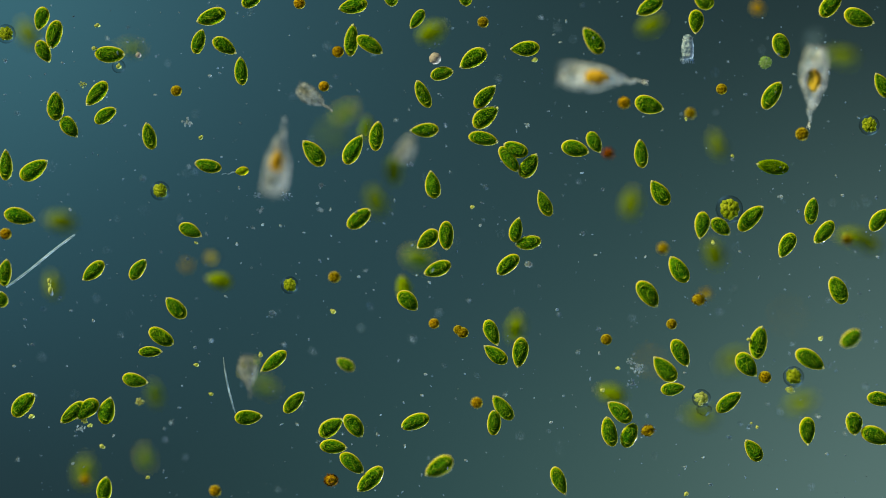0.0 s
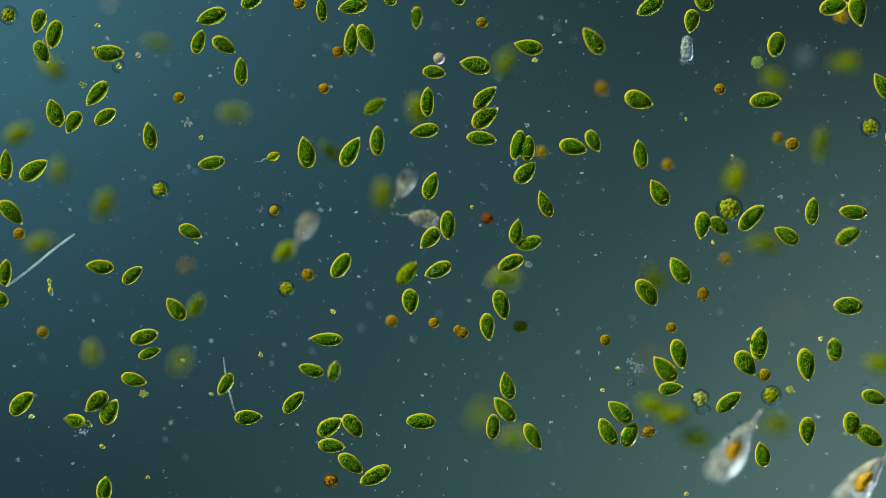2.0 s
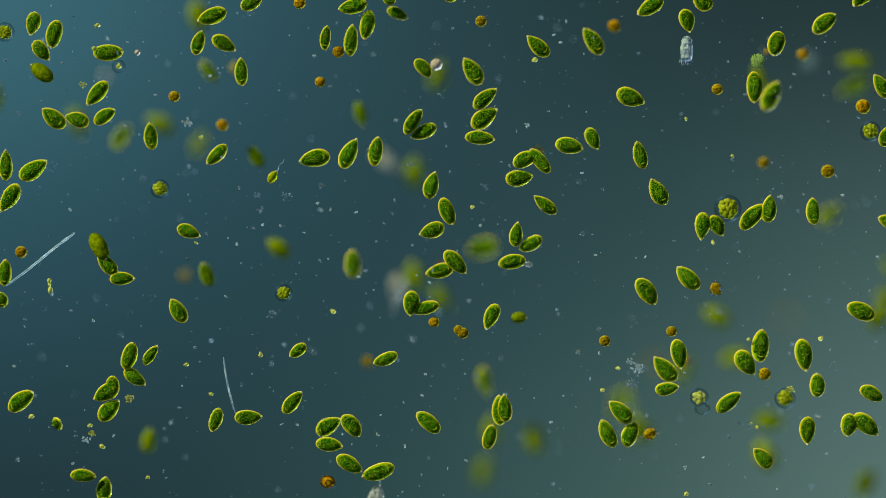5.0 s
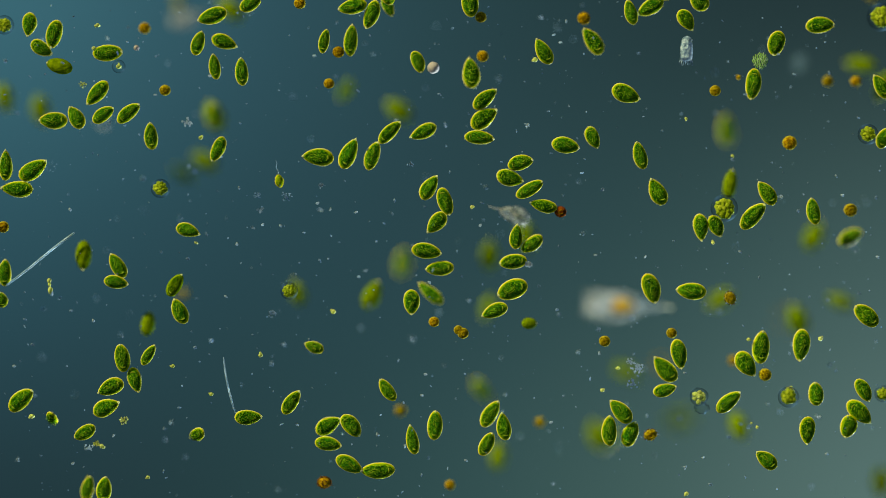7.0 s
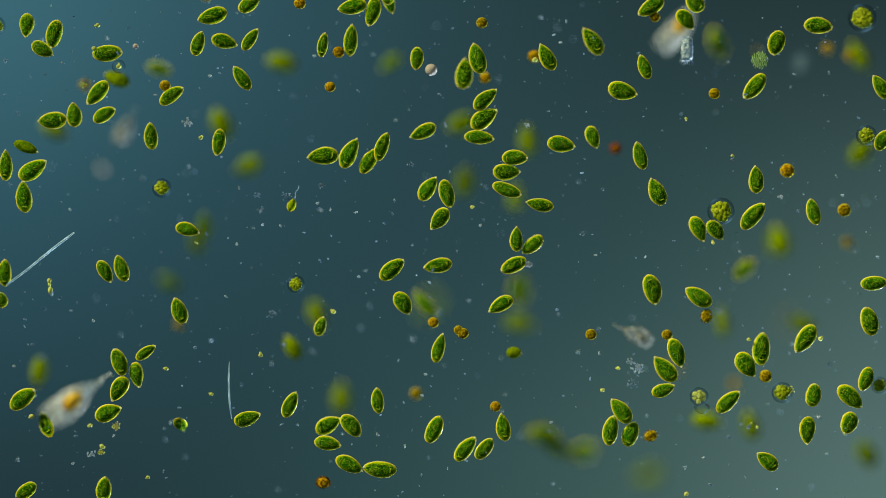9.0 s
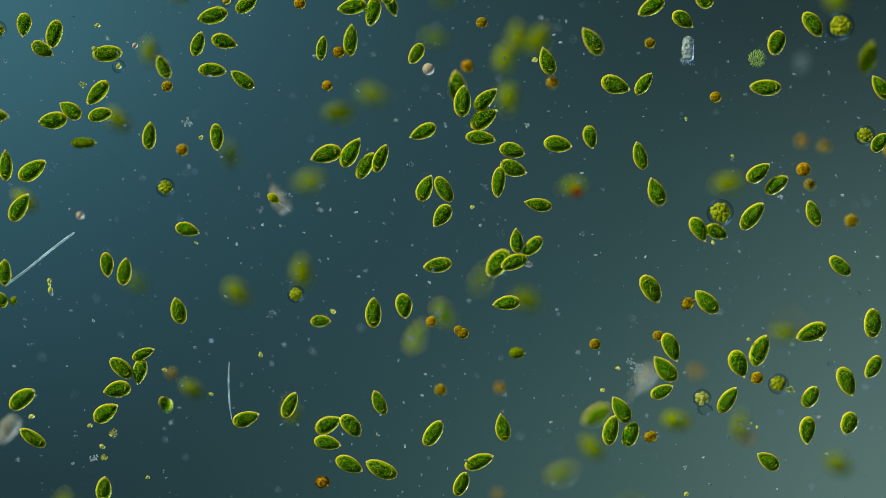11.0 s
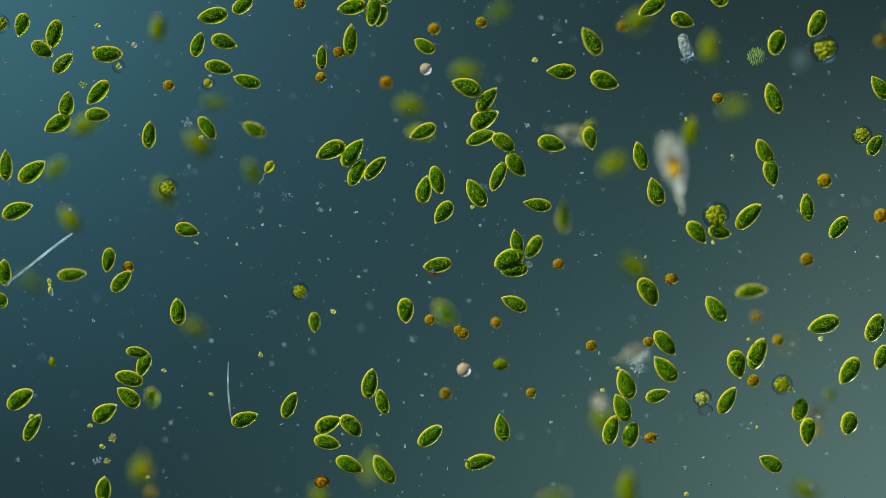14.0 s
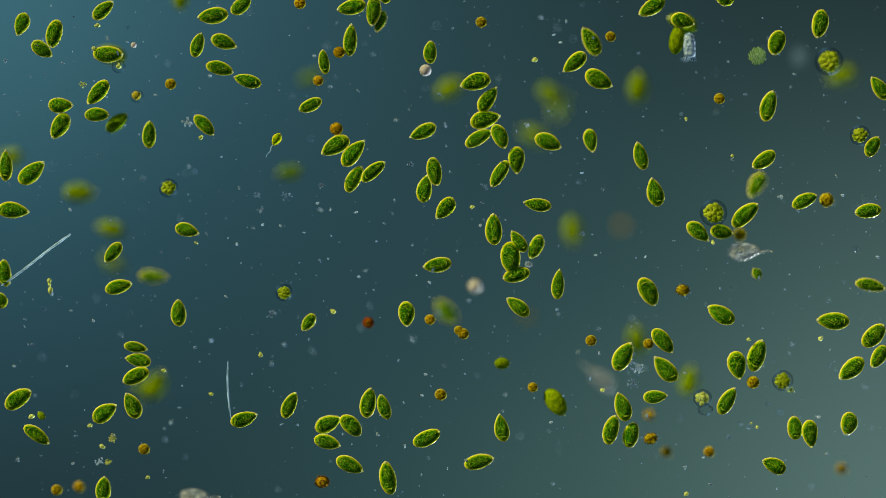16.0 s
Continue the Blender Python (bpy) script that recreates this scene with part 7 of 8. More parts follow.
    walk(swimming_alga_52, path((0, -872, -41, -119, 20), (1, -820, -30, -119, 27), (1.5, -782, -17, -119, 30), (2, -738, 10, -119, 20), (2.5, -697, 30, -111, 30), (3, -680, 25, -85, -30), (3.5, -638, 1, -11, -30), (4, -607, -22, 4, -30), (5.2, -608, 11, 7, -70), (6.5, -631, 28, -11, -105), (7, -640, -11, -20, -92), (7.5, -660, -62, -57, -95), (8, -686, -117, -95, -85), (8.5, -708, -168, -101, -90), (9, -734, -222, -95, -100), (10, -784, -307, -95, -100), (11, -866, -369, -95, -100), (16, -1113, -471, -95, -100)))
    walk(swimming_alga_53, path((0, -839, 146, -111, 10), (1, -793, 187, -111, 10), (1.5, -777, 205, -108, 20), (2, -774, 211, -106, 30), (2.5, -784, 217, -100, 10), (3, -793, 229, -95, 0), (3.25, -796, 238, -93, -45), (3.5, -799, 247, -89, -90), (4, -813, 263, -92, -89), (6.5, -817, 281, -103, -81), (7, -799, 277, -106, -80), (7.5, -779, 276, -106, -30), (8, -754, 267, -106, -20), (8.5, -734, 254, -111, -30), (9, -712, 220, -119, -30), (11.5, -585, 238, -100, -40), (12, -591, 215, -63, -20), (12.25, -581, 260, -93, -60), (12.5, -568, 305, -111, -100), (13, -589, 284, -106, -120), (13.5, -618, 249, -111, -120), (14, -654, 226, -111, -150), (14.5, -685, 207, -100, -120), (15, -726, 189, -111, -160), (15.5, -762, 177, -111, -170), (16, -793, 166, -111, -160)))
    walk(swimming_alga_54, path((0, -931, 104, -107, 40), (12.5, -829, 63, -111, 40), (13, -774, 82, -113, 40), (13.5, -739, 110, -113, 40), (14, -704, 147, -96, 45), (14.5, -688, 156, -64, 40), (15, -659, 168, -30, 30), (15.5, -615, 195, 5, 35), (16, -580, 225, -18, 40)))
    walk(swimming_alga_55, path((0, 807, 206, 4, 60), (6.5, 781, 197, 4, 62), (9, 777, 192, 4, 62), (11.5, 771, 187, 4, 50), (14, 764, 183, 4, 58), (16, 760, 181, 4, 60)))
    walk(swimming_alga_56, path((0, -471, 665, -132, 100), (4.2, -453, 527, -115, 106), (6.5, -426, 253, -106, 110), (7, -417, 243, -103, 110), (7.5, -412, 239, -101, 110), (8, -412, 234, -103, 115), (8.5, -407, 234, -106, 120), (9, -405, 229, -111, 115), (11.3, -502, 530, -132, 100), (16, -606, 769, -132, 100)))
    walk(swimming_alga_57, path((0, 120, -789, -137, 90), (4.2, 100, -516, -129, 90), (6.5, 76, -42, -124, 90), (7, 85, -12, -116, 90), (7.5, 70, 22, -119, 80), (8, 65, 57, -124, 80), (8.5, 51, 90, -128, 80), (9, 40, 123, -132, 80), (11.3, -4, 531, -137, 80), (16, -88, 873, -137, 80)))
    walk(swimming_alga_58, path((0, 224, -891, -133, 100), (4.2, 183, -539, -137, 100), (6.5, 152, -30, -139, 100), (7.5, 156, 65, -107, 100), (8, 165, 112, -113, 95), (8.5, 162, 150, -113, 95), (9, 155, 198, -121, 95), (11.5, 136, 421, -129, 95), (12, 133, 452, -129, 95), (12.5, 126, 498, -129, 95), (16, 99, 768, -129, 95)))
    walk(swimming_alga_59, path((0, 536, -891, -137, 120), (4.2, 586, -538, -129, 120), (6.5, 631, -150, -124, 120), (7, 649, -130, -119, 110), (7.5, 645, -97, -116, 100), (8, 651, -60, -116, 100), (8.5, 647, -21, -119, 110), (9, 617, 14, -124, 110), (11.3, 743, 520, -137, 110), (16, 848, 769, -137, 110)))
    walk(swimming_alga_60, path((0, 1055, -269, -137, 60), (4.2, 907, -165, -128, 60), (6.5, 653, -20, -123, 60), (7, 678, 23, -115, 60), (7.5, 705, 67, -115, 55), (8, 734, 97, -115, 60), (8.5, 745, 143, -115, 60), (9, 765, 177, -115, 50), (10.5, 890, 354, -137, 50), (16, 1159, 665, -137, 50)))
    walk(swimming_alga_61, path((0, 496, -9, -116, 110), (0.5, 498, 42, -124, 100), (1, 515, 88, -124, 95), (1.5, 519, 96, -124, 90), (2, 534, 128, -124, 85), (2.5, 547, 177, -124, 95), (3, 557, 236, -129, 100), (3.5, 571, 301, -133, 120), (4, 588, 356, -137, 130), (5, 640, 521, -137, 130), (16, 744, 770, -137, 130)))
    walk(swimming_alga_62, path((0, 777, 12, -124, 150), (0.5, 734, 16, -124, 152), (1, 681, 24, -124, 155), (1.5, 633, 23, -124, 158), (2, 594, 10, -124, 160), (2.5, 576, -26, -116, 160), (3, 601, -42, -116, 160), (3.5, 640, -54, -116, 160), (4, 684, -64, -116, 165), (5.6, 889, -103, -138, 165), (16, 1160, -165, -138, 165)))
    walk(swimming_alga_63, path((0, 224, 718, -135, 80), (9.2, 151, 523, -123, 80), (11.3, 103, 341, -121, 80), (11.5, 96, 355, -113, 80), (12, 84, 394, -121, 100), (12.5, 63, 430, -121, 110), (13, 47, 487, -121, 110), (14, 27, 560, -121, 110), (16, 6, 714, -121, 110)))
    walk(cyst_1, path((0, -472, 280, 1, 0), (1, -469, 275, 1, 0), (2, -467, 268, 1, 0), (3, -472, 269, 1, 0), (4, -475, 269, 1, 0), (6.5, -477, 278, 1, 0), (7, -492, 281, 1, 0), (8, -498, 281, 1, 0), (9, -492, 289, 1, 0), (11.5, -488, 288, 1, 0), (16, -482, 292, 1, 0)))
    walk(cyst_2, path((0, -254, 435, 1, 0), (16, -253, 435, 1, 0)))
    walk(cyst_3, path((0, -186, 349, 2, 0), (16, -184, 348, 2, 0)))
    walk(cyst_4, path((0, -211, 288, 0, 0), (1, -210, 284, 0, 0), (2, -211, 284, 0, 0), (2.5, -218, 292, 0, 0), (4, -222, 296, 0, 0), (7, -202, 293, 0, 0), (9, -200, 287, 0, 0), (11.5, -207, 291, 0, 0), (13, -212, 303, 0, 0), (14, -216, 304, 0, 0), (16, -221, 298, 0, 0)))
    walk(cyst_5, path((0, 71, 402, -4, 0), (4, 68, 401, -4, 0), (7, 67, 411, -4, 0), (9, 69, 401, -4, 0), (16, 68, 402, -4, 0)))
    walk(cyst_6, path((0, 322, 260, -16, 0), (0.5, 299, 275, -37, 0), (1, 284, 288, -60, 0), (2.5, 286, 290, -53, 0), (3, 285, 304, -50, 0), (3.5, 294, 329, -47, 0), (4, 309, 355, -43, 0), (6.5, 271, 426, -9, 0), (7, 250, 410, -13, 0), (7.5, 230, 398, -17, 0), (8, 206, 381, -20, 0), (8.5, 187, 366, -20, 0), (9, 162, 343, -20, 0), (11.5, 19, 326, -28, 0), (12, -1, 324, -30, 0), (12.5, -21, 314, -30, 0), (13, -47, 311, -30, 0), (13.5, -74, 306, -27, 0), (14, -101, 297, -24, 0), (14.5, -117, 271, -20, 0), (15, -143, 256, -15, 0), (15.5, -168, 236, -9, 0), (16, -189, 213, -2, 0)))
    walk(cyst_7, path((0, 493, 283, 2, 0), (4, 487, 283, 2, 0), (9, 480, 275, 2, 0), (11.5, 483, 268, 2, 0), (16, 489, 266, 2, 0)))
    walk(cyst_8, path((0, 441, 242, -25, 0), (0.5, 497, 263, -25, 0), (1, 545, 255, -60, 0), (1.5, 597, 234, -52, 0), (2, 601, 198, -44, 0), (2.5, 537, 228, -37, 0), (3, 474, 262, -2, 0), (3.5, 500, 211, -30, 0), (4, 525, 148, -44, 0), (6.5, 659, 241, -30, 0), (7, 687, 299, -30, 0), (7.5, 704, 232, -43, 0), (8, 699, 164, -56, 0), (9, 733, 11, -83, 0), (11.5, 646, 177, -21, 0), (12, 673, 253, -35, 0), (12.5, 711, 316, -53, 0), (16, 828, 387, -53, 0)))
    walk(cyst_9, path((0, 637, 204, -8, 0), (0.5, 642, 218, -8, 0), (1, 624, 209, -8, 0), (1.5, 621, 201, -8, 0), (2, 620, 186, -8, 0), (2.5, 629, 177, -8, 0), (3, 642, 170, -8, 0), (3.5, 651, 162, -8, 0), (4, 656, 151, -8, 0), (6.5, 722, 92, -8, 0), (7, 723, 69, -8, 0), (7.5, 714, 71, -8, 0), (8, 708, 71, -8, 0), (9, 712, 69, -8, 0), (11.5, 730, 32, -33, 0), (12, 720, 11, -38, 0), (13, 675, 4, -19, 0), (13.5, 667, -15, -8, 0), (14, 647, -19, -15, 0), (14.5, 617, -11, -18, 0), (15, 597, 1, -22, 0), (15.5, 576, 7, -25, 0), (16, 530, 26, -29, 0)))
    walk(cyst_10, path((0, -193, -50, -13, 0), (0.5, -189, -51, -13, 0), (1, -188, -52, -13, 0), (1.5, -212, -44, -14, 0), (2, -240, -46, -16, 0), (2.5, -235, -76, -17, 0), (3, -250, -106, -36, 0), (3.5, -233, -146, -61, 0), (4, -198, -162, -72, 0), (6.5, -83, -277, -54, 0), (8, -67, -298, -54, 0), (9, -48, -259, -45, 0), (11.5, -1, -249, -22, 0), (13, -4, -238, -26, 0), (14, 5, -258, -22, 0), (15, 9, -255, -13, 0), (16, -4, -258, -3, 0)))
    walk(cyst_11, path((0, -16, -132, -2, 0), (7, -16, -129, -2, 0), (9, -17, -130, -2, 0), (13, -23, -126, -2, 0), (16, -23, -125, -2, 0)))
    walk(cyst_12, path((0, 35, -148, 3, 0), (16, 36, -150, 3, 0)))
    walk(cyst_13, path((0, 27, -143, 1, 0), (16, 28, -144, 1, 0)))
    walk(cyst_14, path((0, 60, -273, -11, 0), (0.5, 34, -240, -11, 0), (1, -14, -213, -11, 0), (1.5, -58, -186, -11, 0), (2, -91, -128, -18, 0), (2.5, -121, -77, -18, 0), (3, -165, -9, -19, 0), (3.5, -206, 60, -19, 0), (4, -241, 112, -20, 0), (6.5, -578, 370, -22, 0), (7, -531, 393, -18, 0), (7.5, -492, 387, 1, 0), (8, -497, 386, -27, 0), (8.5, -468, 422, -34, 0), (9, -423, 453, -34, 0), (10, -367, 506, -34, 0), (16, -267, 566, -34, 0)))
    walk(cyst_15, path((0, 289, -160, 1, 0), (7, 286, -163, 1, 0), (8, 288, -159, 1, 0), (8.5, 268, -148, 1, 0), (9, 262, -151, 1, 0), (11.5, 270, -171, 1, 0), (13, 265, -173, 1, 0), (16, 262, -162, 1, 0)))
    walk(cyst_16, path((0, 405, -133, -3, 0), (3, 405, -142, -3, 0), (7, 405, -149, -3, 0), (9, 397, -152, -3, 0), (11.5, 377, -155, -3, 0), (14, 364, -165, -3, 0), (16, 364, -168, -3, 0)))
    walk(cyst_17, path((0, 453, -90, -3, 0), (0.75, 455, -85, -3, 40), (1.5, 457, -79, -3, 80), (3, 470, -80, -3, 100), (4, 475, -70, -3, 106), (6.5, 504, -79, -3, 120), (7, 509, -87, -3, 113), (7.5, 493, -97, -3, 107), (8, 487, -97, -3, 100), (9, 467, -119, -3, 83), (11.5, 428, -88, -3, 40), (12.5, 409, -71, -3, 13), (13, 396, -61, -3, 0), (14, 405, -53, -3, 0), (15, 415, -58, -3, 0), (16, 425, -73, -3, 0)))
    walk(cyst_18, path((0, 570, -227, -1, 0), (4, 569, -221, -1, 0), (9, 571, -225, -1, 0), (11.5, 553, -229, -1, 0), (16, 549, -236, -1, 0)))
    walk(cyst_19, path((0, 363, -322, -3, 20), (9, 368, -331, -3, 25), (16, 368, -336, -3, 20)))
    walk(cyst_20, path((0, -198, -409, 2, 0), (4, -201, -411, 2, 0), (7, -210, -413, 2, 0), (16, -214, -412, 2, 0)))
    walk(cyst_21, path((0, -405, -430, -15, 0), (0.5, -394, -384, -15, 0), (1, -440, -481, -49, 0), (2, -491, -567, -49, 0), (16, -592, -770, -49, 0)))
    walk(cyst_22, path((0, 393, 1, -33, 0), (0.5, 323, 15, -24, 0), (1, 255, 39, -24, 0), (1.5, 196, 94, -33, 0), (2, 176, 173, -38, 0), (2.5, 156, 234, -41, 0), (3, 113, 295, -45, 0), (3.5, 83, 356, -48, 0), (4, 37, 405, -52, 0), (6.5, -85, 529, -52, 0), (16, -187, 650, -52, 0)))
    walk(cyst_23, path((0, 296, 171, -41, 0), (0.5, 236, 162, -32, 0), (1, 182, 141, -18, 0), (1.5, 134, 102, -27, 0), (2, 79, 54, -22, 0), (2.5, 43, 19, -13, 0), (3, 12, -22, -27, 0), (3.5, -21, -17, -68, 0), (4, -50, -40, -78, 0), (6.5, 152, 23, -27, 0), (7, 208, 66, -4, 0), (7.5, 271, 103, -4, 0), (8, 273, 134, -22, 0), (8.5, 274, 173, -41, 0), (9, 310, 180, -50, 0), (11.5, 210, 69, -61, 0), (12, 166, 42, -59, 0), (12.5, 93, 38, -4, 0), (13, 65, 22, -15, 0), (13.5, 23, -1, -27, 0), (14.5, -58, -72, -64, 0), (15, -117, -86, -15, 0), (15.5, -160, -108, -4, 0), (16, -133, -131, -15, 0)))
    walk(cyst_24, path((0, -776, 27, -8, 0), (1, -775, 27, -8, 0), (1.5, -764, 28, -8, 0), (2, -752, 27, -8, 0), (2.5, -725, 36, -38, 0), (3, -683, 26, -48, 0), (3.5, -696, -11, -20, 0), (4, -736, -45, 3, 0), (6.5, -760, 68, -20, 0), (7, -778, 39, 3, 0), (7.5, -763, 167, -25, 0), (8, -729, 213, -11, 0), (8.5, -681, 245, -25, 0), (9, -645, 296, -61, 0), (11.5, -440, 135, -6, 0), (12, -432, 97, -52, 0), (12.5, -419, 50, -71, 0), (13, -444, 9, -25, 0), (13.5, -502, -13, -20, 0), (14, -558, -32, -6, 0), (14.5, -621, -15, 3, 0), (15, -666, 1, -20, 0), (15.5, -723, 20, -31, 0), (16, -771, 67, -31, 0)))
    walk(small_alga_1, path((0, 131, -141, -60, 0), (0.5, 137, -134, -48, 0), (1, 142, -137, -35, 0), (2, 138, -138, -17, 0), (3, 128, -128, -17, 0), (4, 125, -120, -16, 0), (6.5, 153, -126, -14, 0), (7, 153, -132, -12, 0), (7.5, 157, -170, -12, 0), (8, 145, -173, -12, 0), (9, 126, -184, -12, 0), (11.5, 132, -185, -12, 0), (12, 126, -195, -12, 0), (13, 114, -200, -12, 0), (14, 103, -205, -12, 0), (16, 105, -203, -12, 0)))
    walk(cyst_26, path((0, 569, 435, -74, 0), (0.5, 631, 385, -58, 0), (1, 644, 375, -58, 0), (1.5, 659, 395, -52, 0), (2, 715, 416, -47, 0), (3, 786, 477, -47, 0), (9, 725, 508, -47, 0), (16, 867, 508, -47, 0)))
    walk(cyst_27, path((0, -86, -564, -94, 0), (8, 61, -350, -8, 0), (8.5, 97, -286, -2, 0), (9, 93, -279, -2, 0), (10.3, 101, -262, -36, 0), (11.5, 103, -228, -67, 0), (12, 95, -181, -34, 0), (12.5, 94, -132, -2, 0), (13, 89, -132, -8, 0), (13.5, 83, -130, -14, 0), (14, 94, -131, -17, 0), (14.5, 105, -110, -21, 0), (15, 164, -70, -76, 0), (16, 333, 43, -186, 0)))
    walk(cyst_28, path((0, 222, -574, -94, 0), (11.5, 99, -430, -94, 0), (12.5, 123, -370, -59, 0), (13, 128, -318, -48, 0), (13.5, 159, -271, -2, 0), (14, 156, -255, -2, 0), (14.5, 153, -247, -2, 0), (16, 159, -245, -2, 0)))
    walk(cyst_29, path((0, 517, 542, -7, 0), (11.3, 367, 357, -7, 0), (11.5, 367, 352, -7, 0), (12.5, 369, 345, -7, 0), (13, 377, 351, -28, 0), (13.5, 345, 367, -41, 0), (14.5, 316, 416, -23, 0), (15, 311, 382, -9, 0), (15.5, 294, 374, -5, 0), (16, 297, 376, 0, 0)))
    walk(cyst_30, path((0, 856, 321, -1, 0), (4.2, 796, 281, -1, 0), (6.5, 632, 198, -1, 0), (7, 614, 188, -2, 0), (7.5, 598, 176, -3, 0), (8, 595, 163, -4, 0), (8.5, 602, 152, -4, 0), (9, 610, 139, -5, 0), (11.5, 664, 141, -9, 0), (12, 696, 65, -10, 0), (12.5, 719, 61, -6, 0), (13, 740, 53, -6, 0), (13.5, 752, 57, -6, 0), (14, 777, 59, -6, 0), (14.5, 817, 61, -6, 0), (16, 897, 61, -6, 0)))
    walk(cyst_31, path((0, 76, 521, -3, 0), (6, 61, 401, -3, 0), (6.5, 66, 351, -3, 0), (7, 70, 342, -7, 0), (7.5, 79, 330, -12, 0), (8, 87, 325, -16, 0), (8.5, 79, 321, -21, 0), (9, 75, 305, -26, 0), (11.5, 209, 291, -20, 0), (12, 153, 278, -19, 0), (12.5, 107, 305, -18, 0), (13, 65, 359, -16, 0), (13.5, 26, 421, -15, 0), (14, -16, 391, -14, 0), (14.5, -20, 406, -26, 0), (15, -19, 428, -21, 0), (16, -64, 484, -21, 0)))
    walk(cyst_32, path((0, -14, 337, 3, 0), (2, -7, 337, 3, 0), (4, -9, 330, 3, 0), (6.5, -16, 322, 3, 0), (9, -21, 317, 3, 0), (12.5, -29, 319, 3, 0), (16, -31, 316, 3, 0)))
    walk(cyst_33, path((0, -420, -17, -96, 0), (0.5, -386, -6, -41, 0), (1, -347, 9, -11, 0), (1.5, -306, 19, 0, 0), (2, -297, 67, -7, 0), (2.5, -312, 120, -14, 0), (3, -317, 167, -21, 0), (3.5, -332, 213, -27, 0), (4, -335, 250, -34, 0), (6.5, -467, 427, -138, 0), (16, -607, 583, -138, 0)))
    walk(cyst_34, path((0, 121, -685, -138, 0), (12, 57, -436, -60, 0), (12.5, 52, -344, -57, 0), (13, 31, -289, -27, 0), (13.5, 28, -254, -4, 0), (14, 37, -214, -4, 0), (14.5, 33, -178, -41, 0), (15, 16, -131, -57, 0), (15.5, 38, -92, -41, 0), (16, 57, -67, -50, 0)))
    walk(cyst_35, path((0, -607, 542, -140, 0), (9, -628, 147, -140, 0), (11.5, -662, 35, -2, 0), (12, -692, 8, -2, 0), (12.5, -722, -19, -2, 0), (13, -759, -34, -2, 0), (13.5, -804, -49, -2, 0), (16, -904, -79, -2, 0)))
    walk(cyst_36, path((0, -284, 601, -1, 0), (11.5, -382, 416, -1, 0), (12, -382, 383, -3, 0), (12.5, -373, 344, -5, 0), (13, -365, 322, -8, 0), (13.5, -385, 307, -10, 0), (14, -416, 293, -10, 0), (14.5, -448, 271, -10, 0), (15, -483, 276, -10, 0), (15.5, -503, 278, -10, 0), (16, -543, 271, -10, 0)))
    walk(cyst_37, path((0, 872, 192, -26, 0), (12, 778, 170, -30, 0), (12.5, 742, 164, -30, 0), (13, 708, 159, -21, 0), (13.5, 686, 141, -14, 0), (14, 677, 121, -7, 0), (14.5, 674, 127, -10, 0), (15, 676, 124, -12, 0), (15.5, 680, 114, -10, 0), (16, 681, 87, -10, 0)))
    walk(colony_1, path((0, -501, 103, -2, 0), (4, -501, 106, -2, 18), (9, -498, 108, -2, 40), (11.5, -489, 109, -2, 47), (12.5, -486, 108, -2, 50), (16, -486, 108, -2, 60)))
    walk(colony_2, path((0, -271, -64, 2, 0), (0.5, -280, -57, 2, 8), (1, -278, -60, 2, 15), (1.5, -277, -66, 2, 22), (2, -277, -70, 2, 30), (2.5, -274, -73, 2, 38), (3, -266, -67, 2, 45), (3.5, -272, -64, 2, 52), (4, -282, -77, 2, 60), (6.5, -275, -78, 2, 90), (7, -272, -74, 2, 96), (7.5, -275, -78, 2, 102), (8, -269, -77, 2, 108), (8.5, -259, -70, 2, 114), (9, -260, -62, 2, 120), (11.5, -260, -82, 2, 149), (12, -259, -72, 2, 154), (12.5, -265, -71, 2, 160), (13, -263, -78, 2, 166), (13.5, -256, -80, 2, 171), (14, -253, -75, 2, 177), (14.5, -261, -65, 2, 183), (15, -271, -67, 2, 189), (15.5, -278, -71, 2, 194), (16, -281, -77, 2, 200)))
    walk(colony_3, path((0, 507, 71, -1, 0), (4, 506, 72, -1, 9), (7, 498, 72, -1, 16), (9, 492, 67, -1, 20), (11.5, 490, 64, -1, 27), (14, 483, 60, -1, 34), (16, 479, 64, -1, 40)))
    walk(colony_4, path((0, 754, 219, 1, 0), (4, 757, 211, 1, 13), (7, 752, 203, 1, 23), (9, 749, 201, 1, 30), (12.5, 744, 201, 1, 45), (16, 738, 201, 1, 60)))
    walk(colony_5, path((0, 618, -225, 13, 0), (0.5, 615, -223, 13, 13), (1, 621, -227, 13, 27), (1.5, 618, -229, 13, 40), (2, 579, -258, 13, 50), (2.5, 586, -262, 13, 60), (3, 594, -263, 13, 70), (3.5, 601, -260, 13, 80), (4, 605, -263, 13, 67), (6.5, 599, -262, 13, 0), (7, 609, -261, 13, 10), (7.5, 611, -257, 13, 20), (8, 605, -248, 13, 30), (9, 598, -253, 13, 50), (11.5, 590, -236, 13, 75), (12.5, 589, -240, 13, 85), (13, 590, -239, 13, 90), (14, 598, -239, 13, 100), (14.5, 596, -230, 13, 105), (16, 599, -232, 13, 120)))
    walk(open_colony_1, path((0, 457, -264, 1, 0), (4, 454, -263, 1, 0), (9, 453, -261, 1, 0), (11.5, 459, -264, 1, 0), (16, 459, -264, 1, 0)))
